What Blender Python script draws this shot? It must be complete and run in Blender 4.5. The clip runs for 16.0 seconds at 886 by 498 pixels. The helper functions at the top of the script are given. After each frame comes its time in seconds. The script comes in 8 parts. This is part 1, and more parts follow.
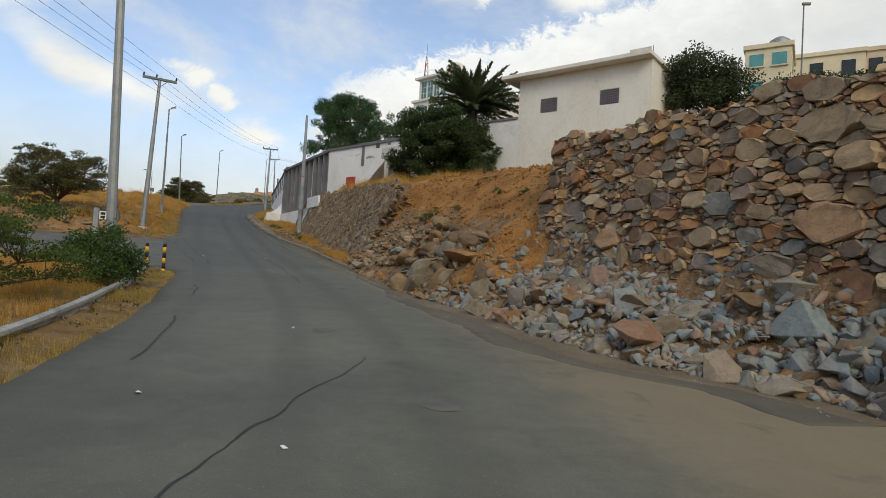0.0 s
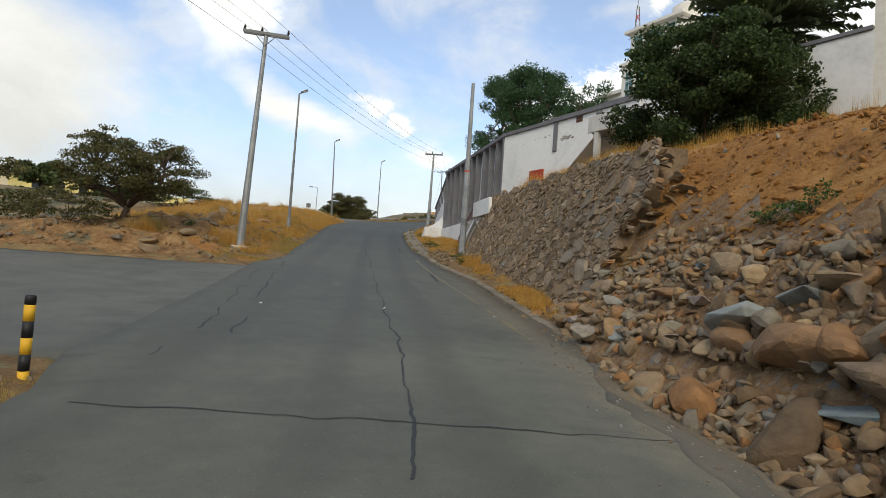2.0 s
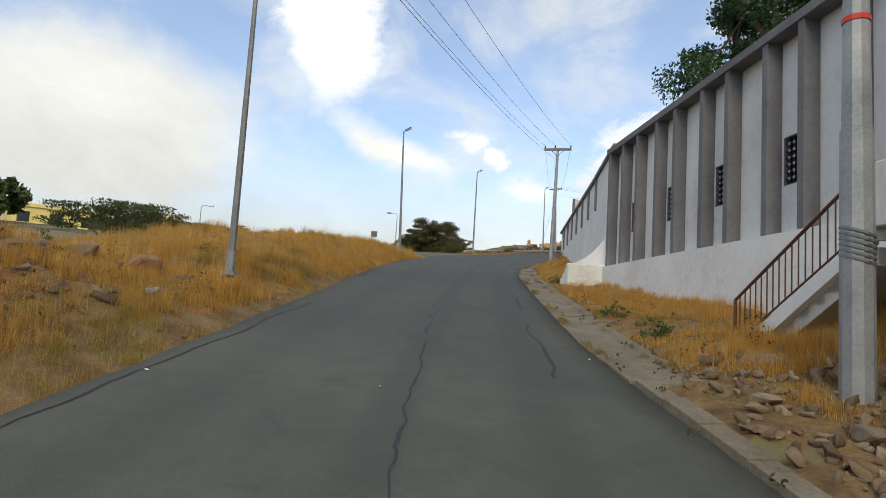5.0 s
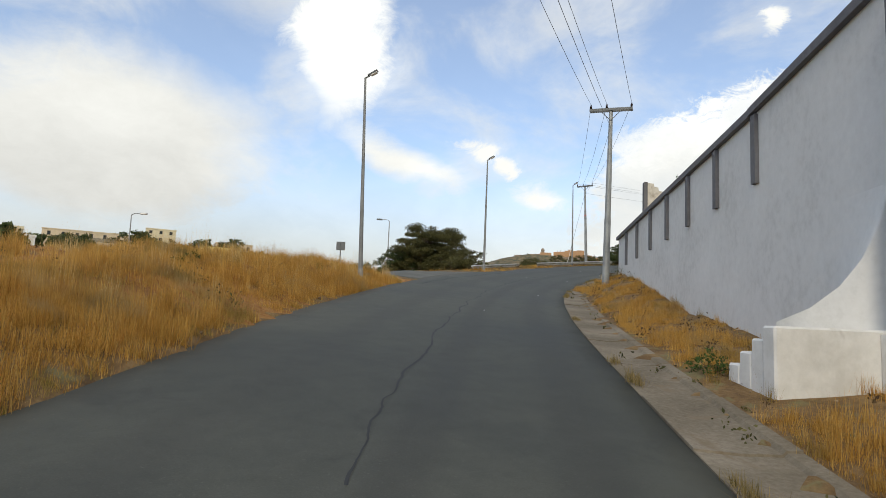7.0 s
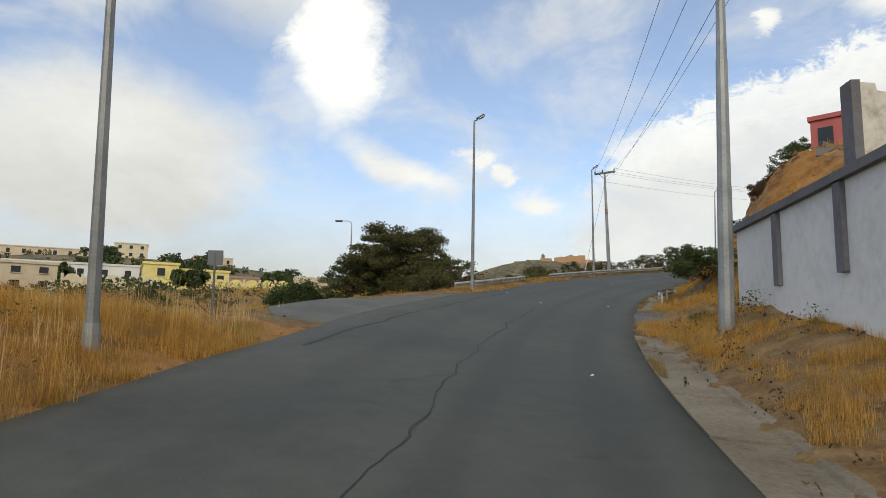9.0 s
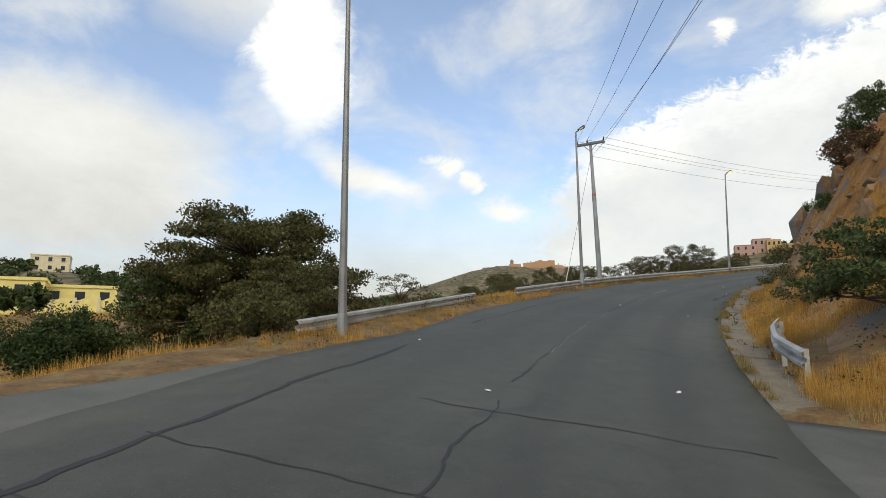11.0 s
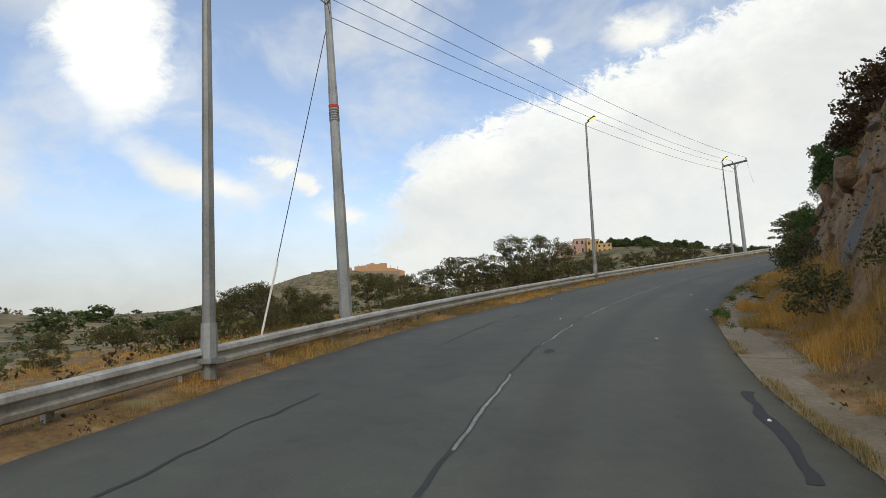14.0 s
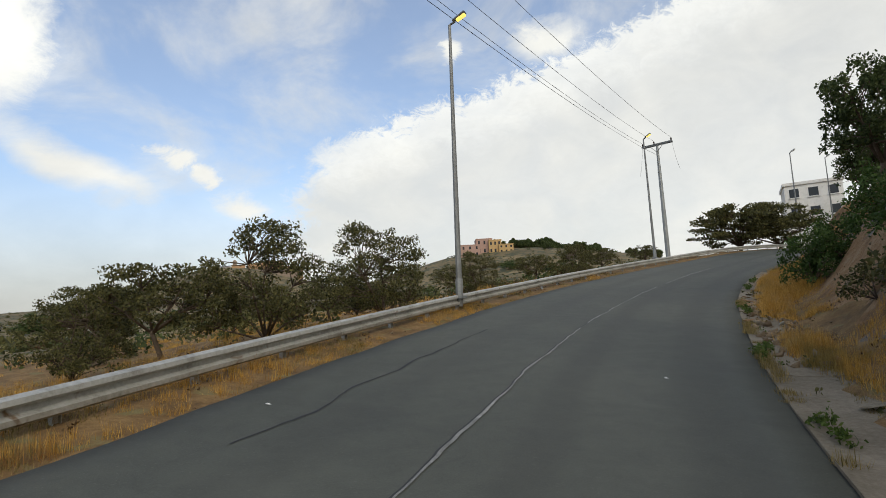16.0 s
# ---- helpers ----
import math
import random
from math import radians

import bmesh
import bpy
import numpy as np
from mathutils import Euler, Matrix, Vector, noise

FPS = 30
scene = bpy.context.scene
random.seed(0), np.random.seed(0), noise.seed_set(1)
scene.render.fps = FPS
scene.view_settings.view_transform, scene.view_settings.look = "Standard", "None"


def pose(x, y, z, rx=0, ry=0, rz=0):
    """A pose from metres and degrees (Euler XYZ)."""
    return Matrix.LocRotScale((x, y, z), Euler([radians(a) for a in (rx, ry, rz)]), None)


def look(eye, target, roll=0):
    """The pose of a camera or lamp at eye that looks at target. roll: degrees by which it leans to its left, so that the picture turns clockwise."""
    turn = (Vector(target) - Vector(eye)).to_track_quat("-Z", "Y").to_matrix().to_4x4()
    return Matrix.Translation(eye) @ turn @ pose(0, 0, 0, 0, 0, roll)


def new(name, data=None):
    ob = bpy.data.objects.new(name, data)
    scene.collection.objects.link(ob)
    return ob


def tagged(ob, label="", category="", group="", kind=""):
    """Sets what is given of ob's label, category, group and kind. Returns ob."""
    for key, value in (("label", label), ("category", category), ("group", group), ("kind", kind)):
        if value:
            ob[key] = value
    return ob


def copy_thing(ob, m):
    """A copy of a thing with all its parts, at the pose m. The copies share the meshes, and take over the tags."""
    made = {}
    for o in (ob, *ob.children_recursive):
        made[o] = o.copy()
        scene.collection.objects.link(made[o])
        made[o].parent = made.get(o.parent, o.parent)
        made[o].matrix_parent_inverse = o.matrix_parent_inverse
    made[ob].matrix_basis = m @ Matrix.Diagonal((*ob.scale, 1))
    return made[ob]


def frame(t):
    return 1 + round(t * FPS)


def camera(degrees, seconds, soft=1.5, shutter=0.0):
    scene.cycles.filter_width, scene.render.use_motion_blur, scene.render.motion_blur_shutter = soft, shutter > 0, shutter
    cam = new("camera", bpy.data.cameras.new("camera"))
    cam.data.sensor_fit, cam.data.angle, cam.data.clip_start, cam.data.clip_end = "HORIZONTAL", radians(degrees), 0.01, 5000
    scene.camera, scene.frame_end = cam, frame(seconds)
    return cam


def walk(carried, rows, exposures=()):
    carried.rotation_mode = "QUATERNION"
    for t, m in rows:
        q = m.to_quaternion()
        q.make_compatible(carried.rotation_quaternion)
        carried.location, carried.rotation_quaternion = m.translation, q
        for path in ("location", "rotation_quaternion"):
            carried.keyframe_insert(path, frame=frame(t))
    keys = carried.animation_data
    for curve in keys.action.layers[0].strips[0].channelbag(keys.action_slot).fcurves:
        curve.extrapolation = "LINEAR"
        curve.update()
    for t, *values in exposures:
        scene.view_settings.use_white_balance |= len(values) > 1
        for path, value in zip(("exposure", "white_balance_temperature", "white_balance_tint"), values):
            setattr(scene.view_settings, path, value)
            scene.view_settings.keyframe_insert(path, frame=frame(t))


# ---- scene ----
cam = camera(73.2, 16.0, 0.75)
PATH = [
    (0, (4.504, 0.453, -0.138), (4.262, 2.437, -0.066), 3.4),
    (0.5, (3.566, 4.547, 0.08), (3.167, 6.506, 0.154), 3.5),
    (1, (2.319, 8.581, 0.303), (1.774, 10.503, 0.383), 3.6),
    (1.5, (0.775, 12.565, 0.538), (0.098, 14.445, 0.625), 3.8),
    (2, (-1.028, 16.505, 0.787), (-1.815, 18.341, 0.884), 4.0),
    (2.5, (-3.026, 20.407, 1.058), (-3.898, 22.204, 1.166), 4.2),
    (3, (-5.145, 24.285, 1.367), (-6.082, 26.048, 1.489), 4.4),
    (3.5, (-7.323, 28.139, 1.722), (-8.309, 29.873, 1.86), 4.4),
    (4, (-9.519, 31.952, 2.12), (-10.544, 33.662, 2.275), 4.2),
    (4.5, (-11.706, 35.708, 2.56), (-12.762, 37.398, 2.732), 3.8),
    (5, (-13.872, 39.417, 3.04), (-14.95, 41.091, 3.227), 3.5),
    (5.5, (-16.011, 43.111, 3.548), (-17.106, 44.773, 3.746), 3.1),
    (6, (-18.124, 46.809, 4.068), (-19.229, 48.463, 4.275), 2.9),
    (6.5, (-20.207, 50.509, 4.586), (-21.317, 52.159, 4.799), 2.7),
    (7, (-22.257, 54.2, 5.093), (-23.369, 55.848, 5.312), 2.5),
    (7.5, (-24.27, 57.871, 5.587), (-25.383, 59.518, 5.812), 2.2),
    (8, (-26.245, 61.523, 6.071), (-27.358, 63.168, 6.302), 1.9),
    (8.5, (-28.182, 65.175, 6.545), (-29.293, 66.821, 6.784), 1.5),
    (9, (-30.078, 68.866, 7.006), (-31.186, 70.512, 7.252), 1.1),
    (9.5, (-31.92, 72.628, 7.454), (-33.021, 74.279, 7.709), 0.7),
    (10, (-33.687, 76.49, 7.896), (-34.774, 78.148, 8.158), 0.3),
    (10.5, (-35.349, 80.465, 8.341), (-36.411, 82.138, 8.609), 0.0),
    (11, (-36.87, 84.553, 8.803), (-37.891, 86.252, 9.074), -0.2),
    (11.5, (-38.213, 88.751, 9.289), (-39.174, 90.483, 9.561), -0.5),
    (12, (-39.356, 93.046, 9.79), (-40.238, 94.82, 10.062), -0.9),
    (12.5, (-40.285, 97.402, 10.294), (-41.077, 99.218, 10.566), -1.4),
    (13, (-40.997, 101.752, 10.796), (-41.696, 103.606, 11.067), -2.0),
    (13.5, (-41.493, 106.036, 11.289), (-42.102, 107.922, 11.558), -2.6),
    (14, (-41.781, 110.234, 11.771), (-42.303, 112.146, 12.037), -3.0),
    (14.5, (-41.862, 114.357, 12.247), (-42.303, 116.29, 12.509), -3.3),
    (15, (-41.734, 118.418, 12.715), (-42.098, 120.368, 12.972), -3.5),
    (15.5, (-41.389, 122.429, 13.164), (-41.678, 124.392, 13.415), -3.5),
    (16, (-40.822, 126.403, 13.594), (-41.04, 128.376, 13.839), -3.2),
]
walk(cam, [(t, look(eye, target, roll)) for t, eye, target, roll in PATH], ((0.0, -0.07), (1.0, 0.0), (2.0, 0.14), (3.0, 0.16), (5.0, 0.11), (7.5, 0.0), (8.0, -0.06), (10.5, 0.0), (12.0, 0.08), (13.0, -0.05), (14.0, -0.02), (16.0, -0.1)))

# ---- light ----
def link(tree, a, b):
    tree.links.new(a, b)


def sock(tree, inp, v):
    if hasattr(v, "links"):
        tree.links.new(v, inp)
    else:
        inp.default_value = v


def mth(tree, op, a, b=0.0, c=None, clamp=False):
    n = tree.nodes.new("ShaderNodeMath")
    n.operation, n.use_clamp = op, clamp
    sock(tree, n.inputs[0], a)
    sock(tree, n.inputs[1], b)
    if c is not None:
        sock(tree, n.inputs[2], c)
    return n.outputs[0]


def ramp(tree, fac, stops):
    n = tree.nodes.new("ShaderNodeValToRGB")
    e = n.color_ramp.elements
    while len(e) < len(stops):
        e.new(0.5)
    for el, (p, c) in zip(e, stops):
        el.position, el.color = p, (*c, 1) if len(c) == 3 else c
    sock(tree, n.inputs[0], fac)
    return n.outputs[0]


def mixc(tree, fac, a, b, kind="MIX"):
    n = tree.nodes.new("ShaderNodeMix")
    n.data_type, n.blend_type = "RGBA", kind
    sock(tree, n.inputs[0], fac)
    sock(tree, n.inputs[6], a if hasattr(a, "links") else (*a, 1))
    sock(tree, n.inputs[7], b if hasattr(b, "links") else (*b, 1))
    return n.outputs[2]


def fbm(tree, vec, scale, detail=4.0, rough=0.55, dist=0.0):
    n = tree.nodes.new("ShaderNodeTexNoise")
    n.inputs["Scale"].default_value, n.inputs["Detail"].default_value = scale, detail
    n.inputs["Roughness"].default_value, n.inputs["Distortion"].default_value = rough, dist
    if vec is not None:
        tree.links.new(vec, n.inputs["Vector"])
    return n.outputs[0]


def smooth(tree, v, lo, hi):
    n = tree.nodes.new("ShaderNodeMapRange")
    n.interpolation_type = "SMOOTHSTEP"
    sock(tree, n.inputs[0], v)
    n.inputs[1].default_value, n.inputs[2].default_value = lo, hi
    return n.outputs[0]


SUN_AZ, SUN_EL = -157.0, 36.0      # degrees left of +y, and above the horizon
world = bpy.data.worlds.new("sky")
world.use_nodes = True
scene.world = world
wt = world.node_tree
wt.nodes.clear()
tc = wt.nodes.new("ShaderNodeTexCoord")
sep = wt.nodes.new("ShaderNodeSeparateXYZ")
link(wt, tc.outputs["Generated"], sep.inputs[0])
az = mth(wt, "MULTIPLY", mth(wt, "ARCTAN2", mth(wt, "MULTIPLY", sep.outputs[0], -1.0), sep.outputs[1]), 57.2958)
el = mth(wt, "MULTIPLY", mth(wt, "ARCSINE", sep.outputs[2]), 57.2958)
cmb = wt.nodes.new("ShaderNodeCombineXYZ")
link(wt, mth(wt, "MULTIPLY", az, 0.055), cmb.inputs[0])
link(wt, mth(wt, "MULTIPLY", el, 0.085), cmb.inputs[1])
n_big = fbm(wt, cmb.outputs[0], 1.3, 7.0, 0.58, 0.4)
n_fine = fbm(wt, cmb.outputs[0], 4.5, 10.0, 0.70, 0.4)
wob = mth(wt, "MULTIPLY", mth(wt, "SUBTRACT", n_big, 0.5), 9.0)
wob2 = mth(wt, "MULTIPLY", mth(wt, "SUBTRACT", n_fine, 0.5), 5.0)
az_w = mth(wt, "ADD", az, mth(wt, "ADD", wob, wob2))
el_w = mth(wt, "ADD", el, mth(wt, "SUBTRACT", mth(wt, "MULTIPLY", wob2, 0.7), mth(wt, "MULTIPLY", wob, 0.3)))


def puff(az0, el0, ra, re, soft=0.5, tilt=0.0):
    """A cloud: how deep a direction lies in it, 0 to 1."""
    da, de = mth(wt, "SUBTRACT", az_w, az0), mth(wt, "SUBTRACT", el_w, el0)
    de = mth(wt, "ADD", de, mth(wt, "MULTIPLY", da, tilt))
    r = mth(wt, "SQRT", mth(wt, "ADD", mth(wt, "POWER", mth(wt, "DIVIDE", da, ra), 2.0), mth(wt, "POWER", mth(wt, "DIVIDE", de, re), 2.0)))
    return smooth(wt, r, 1.0 + soft * 0.5, 1.0 - soft)


cloud = mth(wt, "ADD", 0.16, mth(wt, "MULTIPLY", smooth(wt, n_big, 0.42, 0.72), 0.55))
white = None
for args in ((45, 26, 5.5, 9.5, 0.45), (64, 13, 15, 9.5, 0.5), (31.2, 15.3, 2.2, 1.5, 0.7), (28.8, 14.0, 1.6, 1.2, 0.7),
             (38, 14.5, 7, 2.2, 0.9, -0.45), (24.5, 11.3, 4.0, 1.5, 0.9, -0.2), (5, 25.2, 1.6, 1.2, 0.7), (-5, 25.5, 4.5, 2.2, 0.8),
             (52, 33, 9, 8, 0.8)):
    one = puff(*args)
    cloud = mth(wt, "MAXIMUM", cloud, one)
    if args[2] < 8:
        white = one if white is None else mth(wt, "MAXIMUM", white, one)
# the long bank of cloud that fills the sky to the east, with a ragged upper edge
n_wisp = fbm(wt, cmb.outputs[0], 9.0, 9.0, 0.72, 0.8)
n_soft = fbm(wt, cmb.outputs[0], 2.4, 4.0, 0.5, 0.6)
top = mth(wt, "ADD", 18.2, mth(wt, "MULTIPLY", mth(wt, "SUBTRACT", 15.7, az_w), 0.27))
edge = mth(wt, "ADD", mth(wt, "SUBTRACT", top, el_w), mth(wt, "MULTIPLY", mth(wt, "SUBTRACT", n_wisp, 0.5), 7.0))
side = mth(wt, "SUBTRACT", az_w, mth(wt, "MULTIPLY", mth(wt, "SUBTRACT", 17.0, el_w), 0.45))
bank_c = mth(wt, "MULTIPLY", smooth(wt, edge, -0.9, 1.5), smooth(wt, mth(wt, "ADD", side, mth(wt, "MULTIPLY", mth(wt, "SUBTRACT", n_wisp, 0.5), 8.0)), 21.0, 14.5))
cloud = mth(wt, "MAXIMUM", cloud, mth(wt, "MULTIPLY", bank_c, mth(wt, "ADD", 0.80, mth(wt, "MULTIPLY", n_soft, 0.25), clamp=True)))
haze = mth(wt, "MULTIPLY", smooth(wt, el, 19.0, 1.5), 0.94)
cover = mth(wt, "MAXIMUM", cloud, haze)
shade = mth(wt, "ADD", 0.60, mth(wt, "MULTIPLY", mth(wt, "ADD", mth(wt, "MULTIPLY", n_soft, 0.8), mth(wt, "ADD", mth(wt, "MULTIPLY", n_wisp, 0.35), mth(wt, "MULTIPLY", n_big, 0.5))), 0.30))
shade = mth(wt, "ADD", shade, mth(wt, "MULTIPLY", white, 0.14))
shade = mth(wt, "ADD", shade, mth(wt, "MULTIPLY", puff(45, 25, 6, 9, 0.8), 0.15))
shade = mth(wt, "SUBTRACT", shade, mth(wt, "MULTIPLY", smooth(wt, el, 17.0, 2.0), mth(wt, "MULTIPLY", smooth(wt, az, 18.0, 44.0), 0.24)))
shade = mth(wt, "ADD", shade, mth(wt, "MULTIPLY", puff(-22, 10, 26, 11, 0.95), 0.05))
shade = mth(wt, "ADD", shade, mth(wt, "MULTIPLY", mth(wt, "MULTIPLY", bank_c, smooth(wt, edge, 7.0, 0.5)), 0.22))
cl_col = wt.nodes.new("ShaderNodeCombineColor")
link(wt, mth(wt, "MULTIPLY", shade, 1.0), cl_col.inputs[0])
link(wt, shade, cl_col.inputs[1])
link(wt, mth(wt, "MULTIPLY", shade, 0.945), cl_col.inputs[2])
sky = wt.nodes.new("ShaderNodeTexSky")
sky.sky_type, sky.sun_disc = "NISHITA", False
sky.sun_elevation, sky.sun_rotation = radians(SUN_EL), radians(-SUN_AZ)
sky.air_density, sky.dust_density, sky.ozone_density = 1.0, 1.6, 2.5
bg_s, bg_c, mixs, out = (wt.nodes.new(k) for k in ("ShaderNodeBackground", "ShaderNodeBackground", "ShaderNodeMixShader", "ShaderNodeOutputWorld"))
link(wt, sky.outputs[0], bg_s.inputs[0])
bg_s.inputs[1].default_value = 0.20
link(wt, cl_col.outputs[0], bg_c.inputs[0])
bg_c.inputs[1].default_value = 1.0
link(wt, cover, mixs.inputs[0])
link(wt, bg_s.outputs[0], mixs.inputs[1])
link(wt, bg_c.outputs[0], mixs.inputs[2])
link(wt, mixs.outputs[0], out.inputs[0])

sun_data = bpy.data.lights.new("sun", "SUN")
sun_data.energy, sun_data.angle, sun_data.color = 1.5, radians(24), (1.0, 0.89, 0.70)
sun = new("sun", sun_data)
sa, se = radians(SUN_AZ), radians(SUN_EL)
sun.matrix_world = look((0, 0, 60), (math.sin(sa) * math.cos(se), -math.cos(sa) * math.cos(se), 60 - math.sin(se)))


# ---- materials ----
def material(name, build, rough=0.85, metal=0.0):
    m = bpy.data.materials.new(name)
    m.use_nodes = True
    t = m.node_tree
    b = t.nodes["Principled BSDF"]
    b.inputs["Roughness"].default_value, b.inputs["Metallic"].default_value = rough, metal
    b.inputs["Specular IOR Level"].default_value = 0.3
    g = t.nodes.new("ShaderNodeNewGeometry")
    build(t, b, g)
    return m


def bump(t, b, h, strength=0.3, dist=0.02):
    n = t.nodes.new("ShaderNodeBump")
    n.inputs["Strength"].default_value, n.inputs["Distance"].default_value = strength, dist
    link(t, h, n.inputs["Height"])
    link(t, n.outputs[0], b.inputs["Normal"])


def two_scale(name, dark, mid, light, big, fine, rough=0.85, metal=0.0, bumpy=0.3, dist=0.02, spots=None):
    """A surface that varies slowly (big) and finely (fine), per metre."""
    def build(t, b, g):
        p = g.outputs["Position"]
        n1, n2 = fbm(t, p, big, 5, 0.6, 0.3), fbm(t, p, fine, 6, 0.65)
        v = mth(t, "ADD", mth(t, "MULTIPLY", n1, 0.6), mth(t, "MULTIPLY", n2, 0.4))
        col = ramp(t, v, [(0.34, dark), (0.5, mid), (0.66, light)])
        if spots:
            colour, sc, lo, hi = spots
            col = mixc(t, smooth(t, fbm(t, p, sc, 4, 0.6, 0.5), lo, hi), col, colour)
        link(t, col, b.inputs["Base Color"])
        bump(t, b, n2, bumpy, dist)
    return material(name, build, rough, metal)


def per_piece(name, stops, fine=9.0, island=False, rough=0.85, bumpy=0.5, dist=0.03, value=0.35):
    """Colour chosen piece by piece, with grain on it."""
    def build(t, b, g):
        if island:
            rnd = g.outputs["Random Per Island"]
        else:
            rnd = t.nodes.new("ShaderNodeObjectInfo").outputs["Random"]
        p = g.outputs["Position"]
        n1, n2 = fbm(t, p, fine * 0.3, 5, 0.6, 0.6), fbm(t, p, fine, 6, 0.7)
        col = ramp(t, rnd, stops)
        col = mixc(t, 1.0, col, ramp(t, mth(t, "ADD", mth(t, "MULTIPLY", n1, 0.5), mth(t, "MULTIPLY", n2, 0.5)),
                                     [(0.3, (1 - value,) * 3), (0.52, (1, 1, 1)), (0.72, (1 + value * 0.6,) * 3)]), "MULTIPLY")
        link(t, col, b.inputs["Base Color"])
        bump(t, b, mth(t, "ADD", n2, n1), bumpy, dist)
    return material(name, build, rough)


def plain(name, col, rough=0.6, metal=0.0, vary=0.12, fine=14.0):
    return two_scale(name, tuple(c * (1 - vary) for c in col), col, tuple(min(1, c * (1 + vary)) for c in col), 1.1, fine, rough, metal, 0.08, 0.01)


def asphalt_build(t, b, g):
    p = g.outputs["Position"]
    n1, n2, n3 = fbm(t, p, 0.16, 5, 0.55, 0.5), fbm(t, p, 2.1, 7, 0.68, 0.4), fbm(t, p, 60, 3, 0.7)
    v = mth(t, "ADD", mth(t, "ADD", mth(t, "MULTIPLY", n1, 0.5), mth(t, "MULTIPLY", n2, 0.25)), mth(t, "MULTIPLY", n3, 0.25))
    col = ramp(t, v, [(0.38, (0.066, 0.070, 0.060)), (0.5, (0.098, 0.103, 0.087)), (0.62, (0.133, 0.137, 0.115))])
    # tyre-worn lanes, along the road by its own coordinate
    at = t.nodes.new("ShaderNodeAttribute")
    at.attribute_name = "across"
    u = mth(t, "ADD", at.outputs["Fac"], mth(t, "MULTIPLY", mth(t, "SUBTRACT", n1, 0.5), 0.5))
    lane = mth(t, "MAXIMUM", smooth(t, mth(t, "ABSOLUTE", mth(t, "SUBTRACT", u, 0.95)), 0.55, 0.1),
               smooth(t, mth(t, "ABSOLUTE", mth(t, "ADD", u, 0.75)), 0.45, 0.1))
    lane = mth(t, "MAXIMUM", lane, mth(t, "MULTIPLY", smooth(t, mth(t, "ABSOLUTE", mth(t, "ADD", u, 3.0)), 0.6, 0.15), 0.7))
    col = mixc(t, mth(t, "MULTIPLY", lane, 0.42), col, (0.066, 0.067, 0.060))
    dust = smooth(t, mth(t, "ADD", mth(t, "ABSOLUTE", mth(t, "ADD", u, 1.2)), mth(t, "MULTIPLY", n2, 1.4)), 4.1, 5.6)
    col = mixc(t, mth(t, "MULTIPLY", dust, 0.45), col, (0.20, 0.165, 0.115))
    spk = smooth(t, fbm(t, p, 34, 2, 0.5), 0.64, 0.74)
    col = mixc(t, mth(t, "MULTIPLY", spk, 0.35), col, (0.22, 0.215, 0.19))
    stain = smooth(t, fbm(t, p, 0.7, 4, 0.62, 1.2), 0.60, 0.72)
    col = mixc(t, mth(t, "MULTIPLY", stain, 0.35), col, (0.050, 0.051, 0.048))
    # tone along the road: lighter and warmer down the hill, darker up it
    al = t.nodes.new("ShaderNodeAttribute")
    al.attribute_name = "along"
    tone_along = ramp(t, mth(t, "MULTIPLY", al.outputs["Fac"], 0.005), [(0.04, (1.30, 1.25, 1.15)), (0.16, (0.99, 0.98, 0.94)), (0.34, (0.66, 0.66, 0.65)), (0.5, (0.74, 0.75, 0.75)), (0.68, (0.80, 0.81, 0.81))])
    # grit is a tone across the lower stretch: darker left, lighter and warmer right
    grit = ramp(t, mth(t, "ADD", 0.5, mth(t, "MULTIPLY", u, 0.08)), [(0.10, (0.80, 0.80, 0.81)), (0.5, (1.0, 1.0, 1.0)), (0.95, (1.28, 1.24, 1.16))])
    tone_along = mixc(t, smooth(t, al.outputs["Fac"], 46.0, 22.0), tone_along, mixc(t, 1.0, tone_along, grit, "MULTIPLY"))
    col = mixc(t, 1.0, col, tone_along, "MULTIPLY")
    link(t, col, b.inputs["Base Color"])
    link(t, mth(t, "ADD", 0.62, mth(t, "MULTIPLY", n1, 0.25)), b.inputs["Roughness"])
    bump(t, b, mth(t, "ADD", n3, mth(t, "MULTIPLY", n2, 0.5)), 0.25, 0.012)


ASPHALT = material("asphalt", asphalt_build, 0.75)
ASPHALT_OLD = two_scale("asphalt_old", (0.080, 0.082, 0.071), (0.115, 0.116, 0.099), (0.155, 0.152, 0.128), 0.8, 45, 0.8, 0, 0.25, 0.012)
PATCH = two_scale("asphalt_patch", (0.085, 0.083, 0.072), (0.118, 0.115, 0.100), (0.15, 0.146, 0.127), 1.4, 40, 0.8, 0, 0.2, 0.01)
TAR = plain("tar", (0.038, 0.040, 0.043), 0.8)
PALE_LINE = two_scale("worn_line", (0.12, 0.12, 0.115), (0.24, 0.24, 0.23), (0.42, 0.42, 0.40), 3.0, 30, 0.7)
YELLOW_LINE = two_scale("worn_yellow_line", (0.10, 0.095, 0.075), (0.17, 0.145, 0.085), (0.27, 0.21, 0.09), 3.0, 25, 0.7)
EARTH = two_scale("orange_earth", (0.15, 0.070, 0.022), (0.35, 0.165, 0.044), (0.47, 0.255, 0.085), 0.9, 9, 0.95, 0, 1.0, 0.12, ((0.24, 0.17, 0.11), 3.5, 0.60, 0.72))
DUST_THIN = two_scale("thin_road_dust", (0.088, 0.082, 0.066), (0.118, 0.106, 0.080), (0.15, 0.132, 0.098), 0.7, 30, 0.9, 0, 0.3, 0.012)
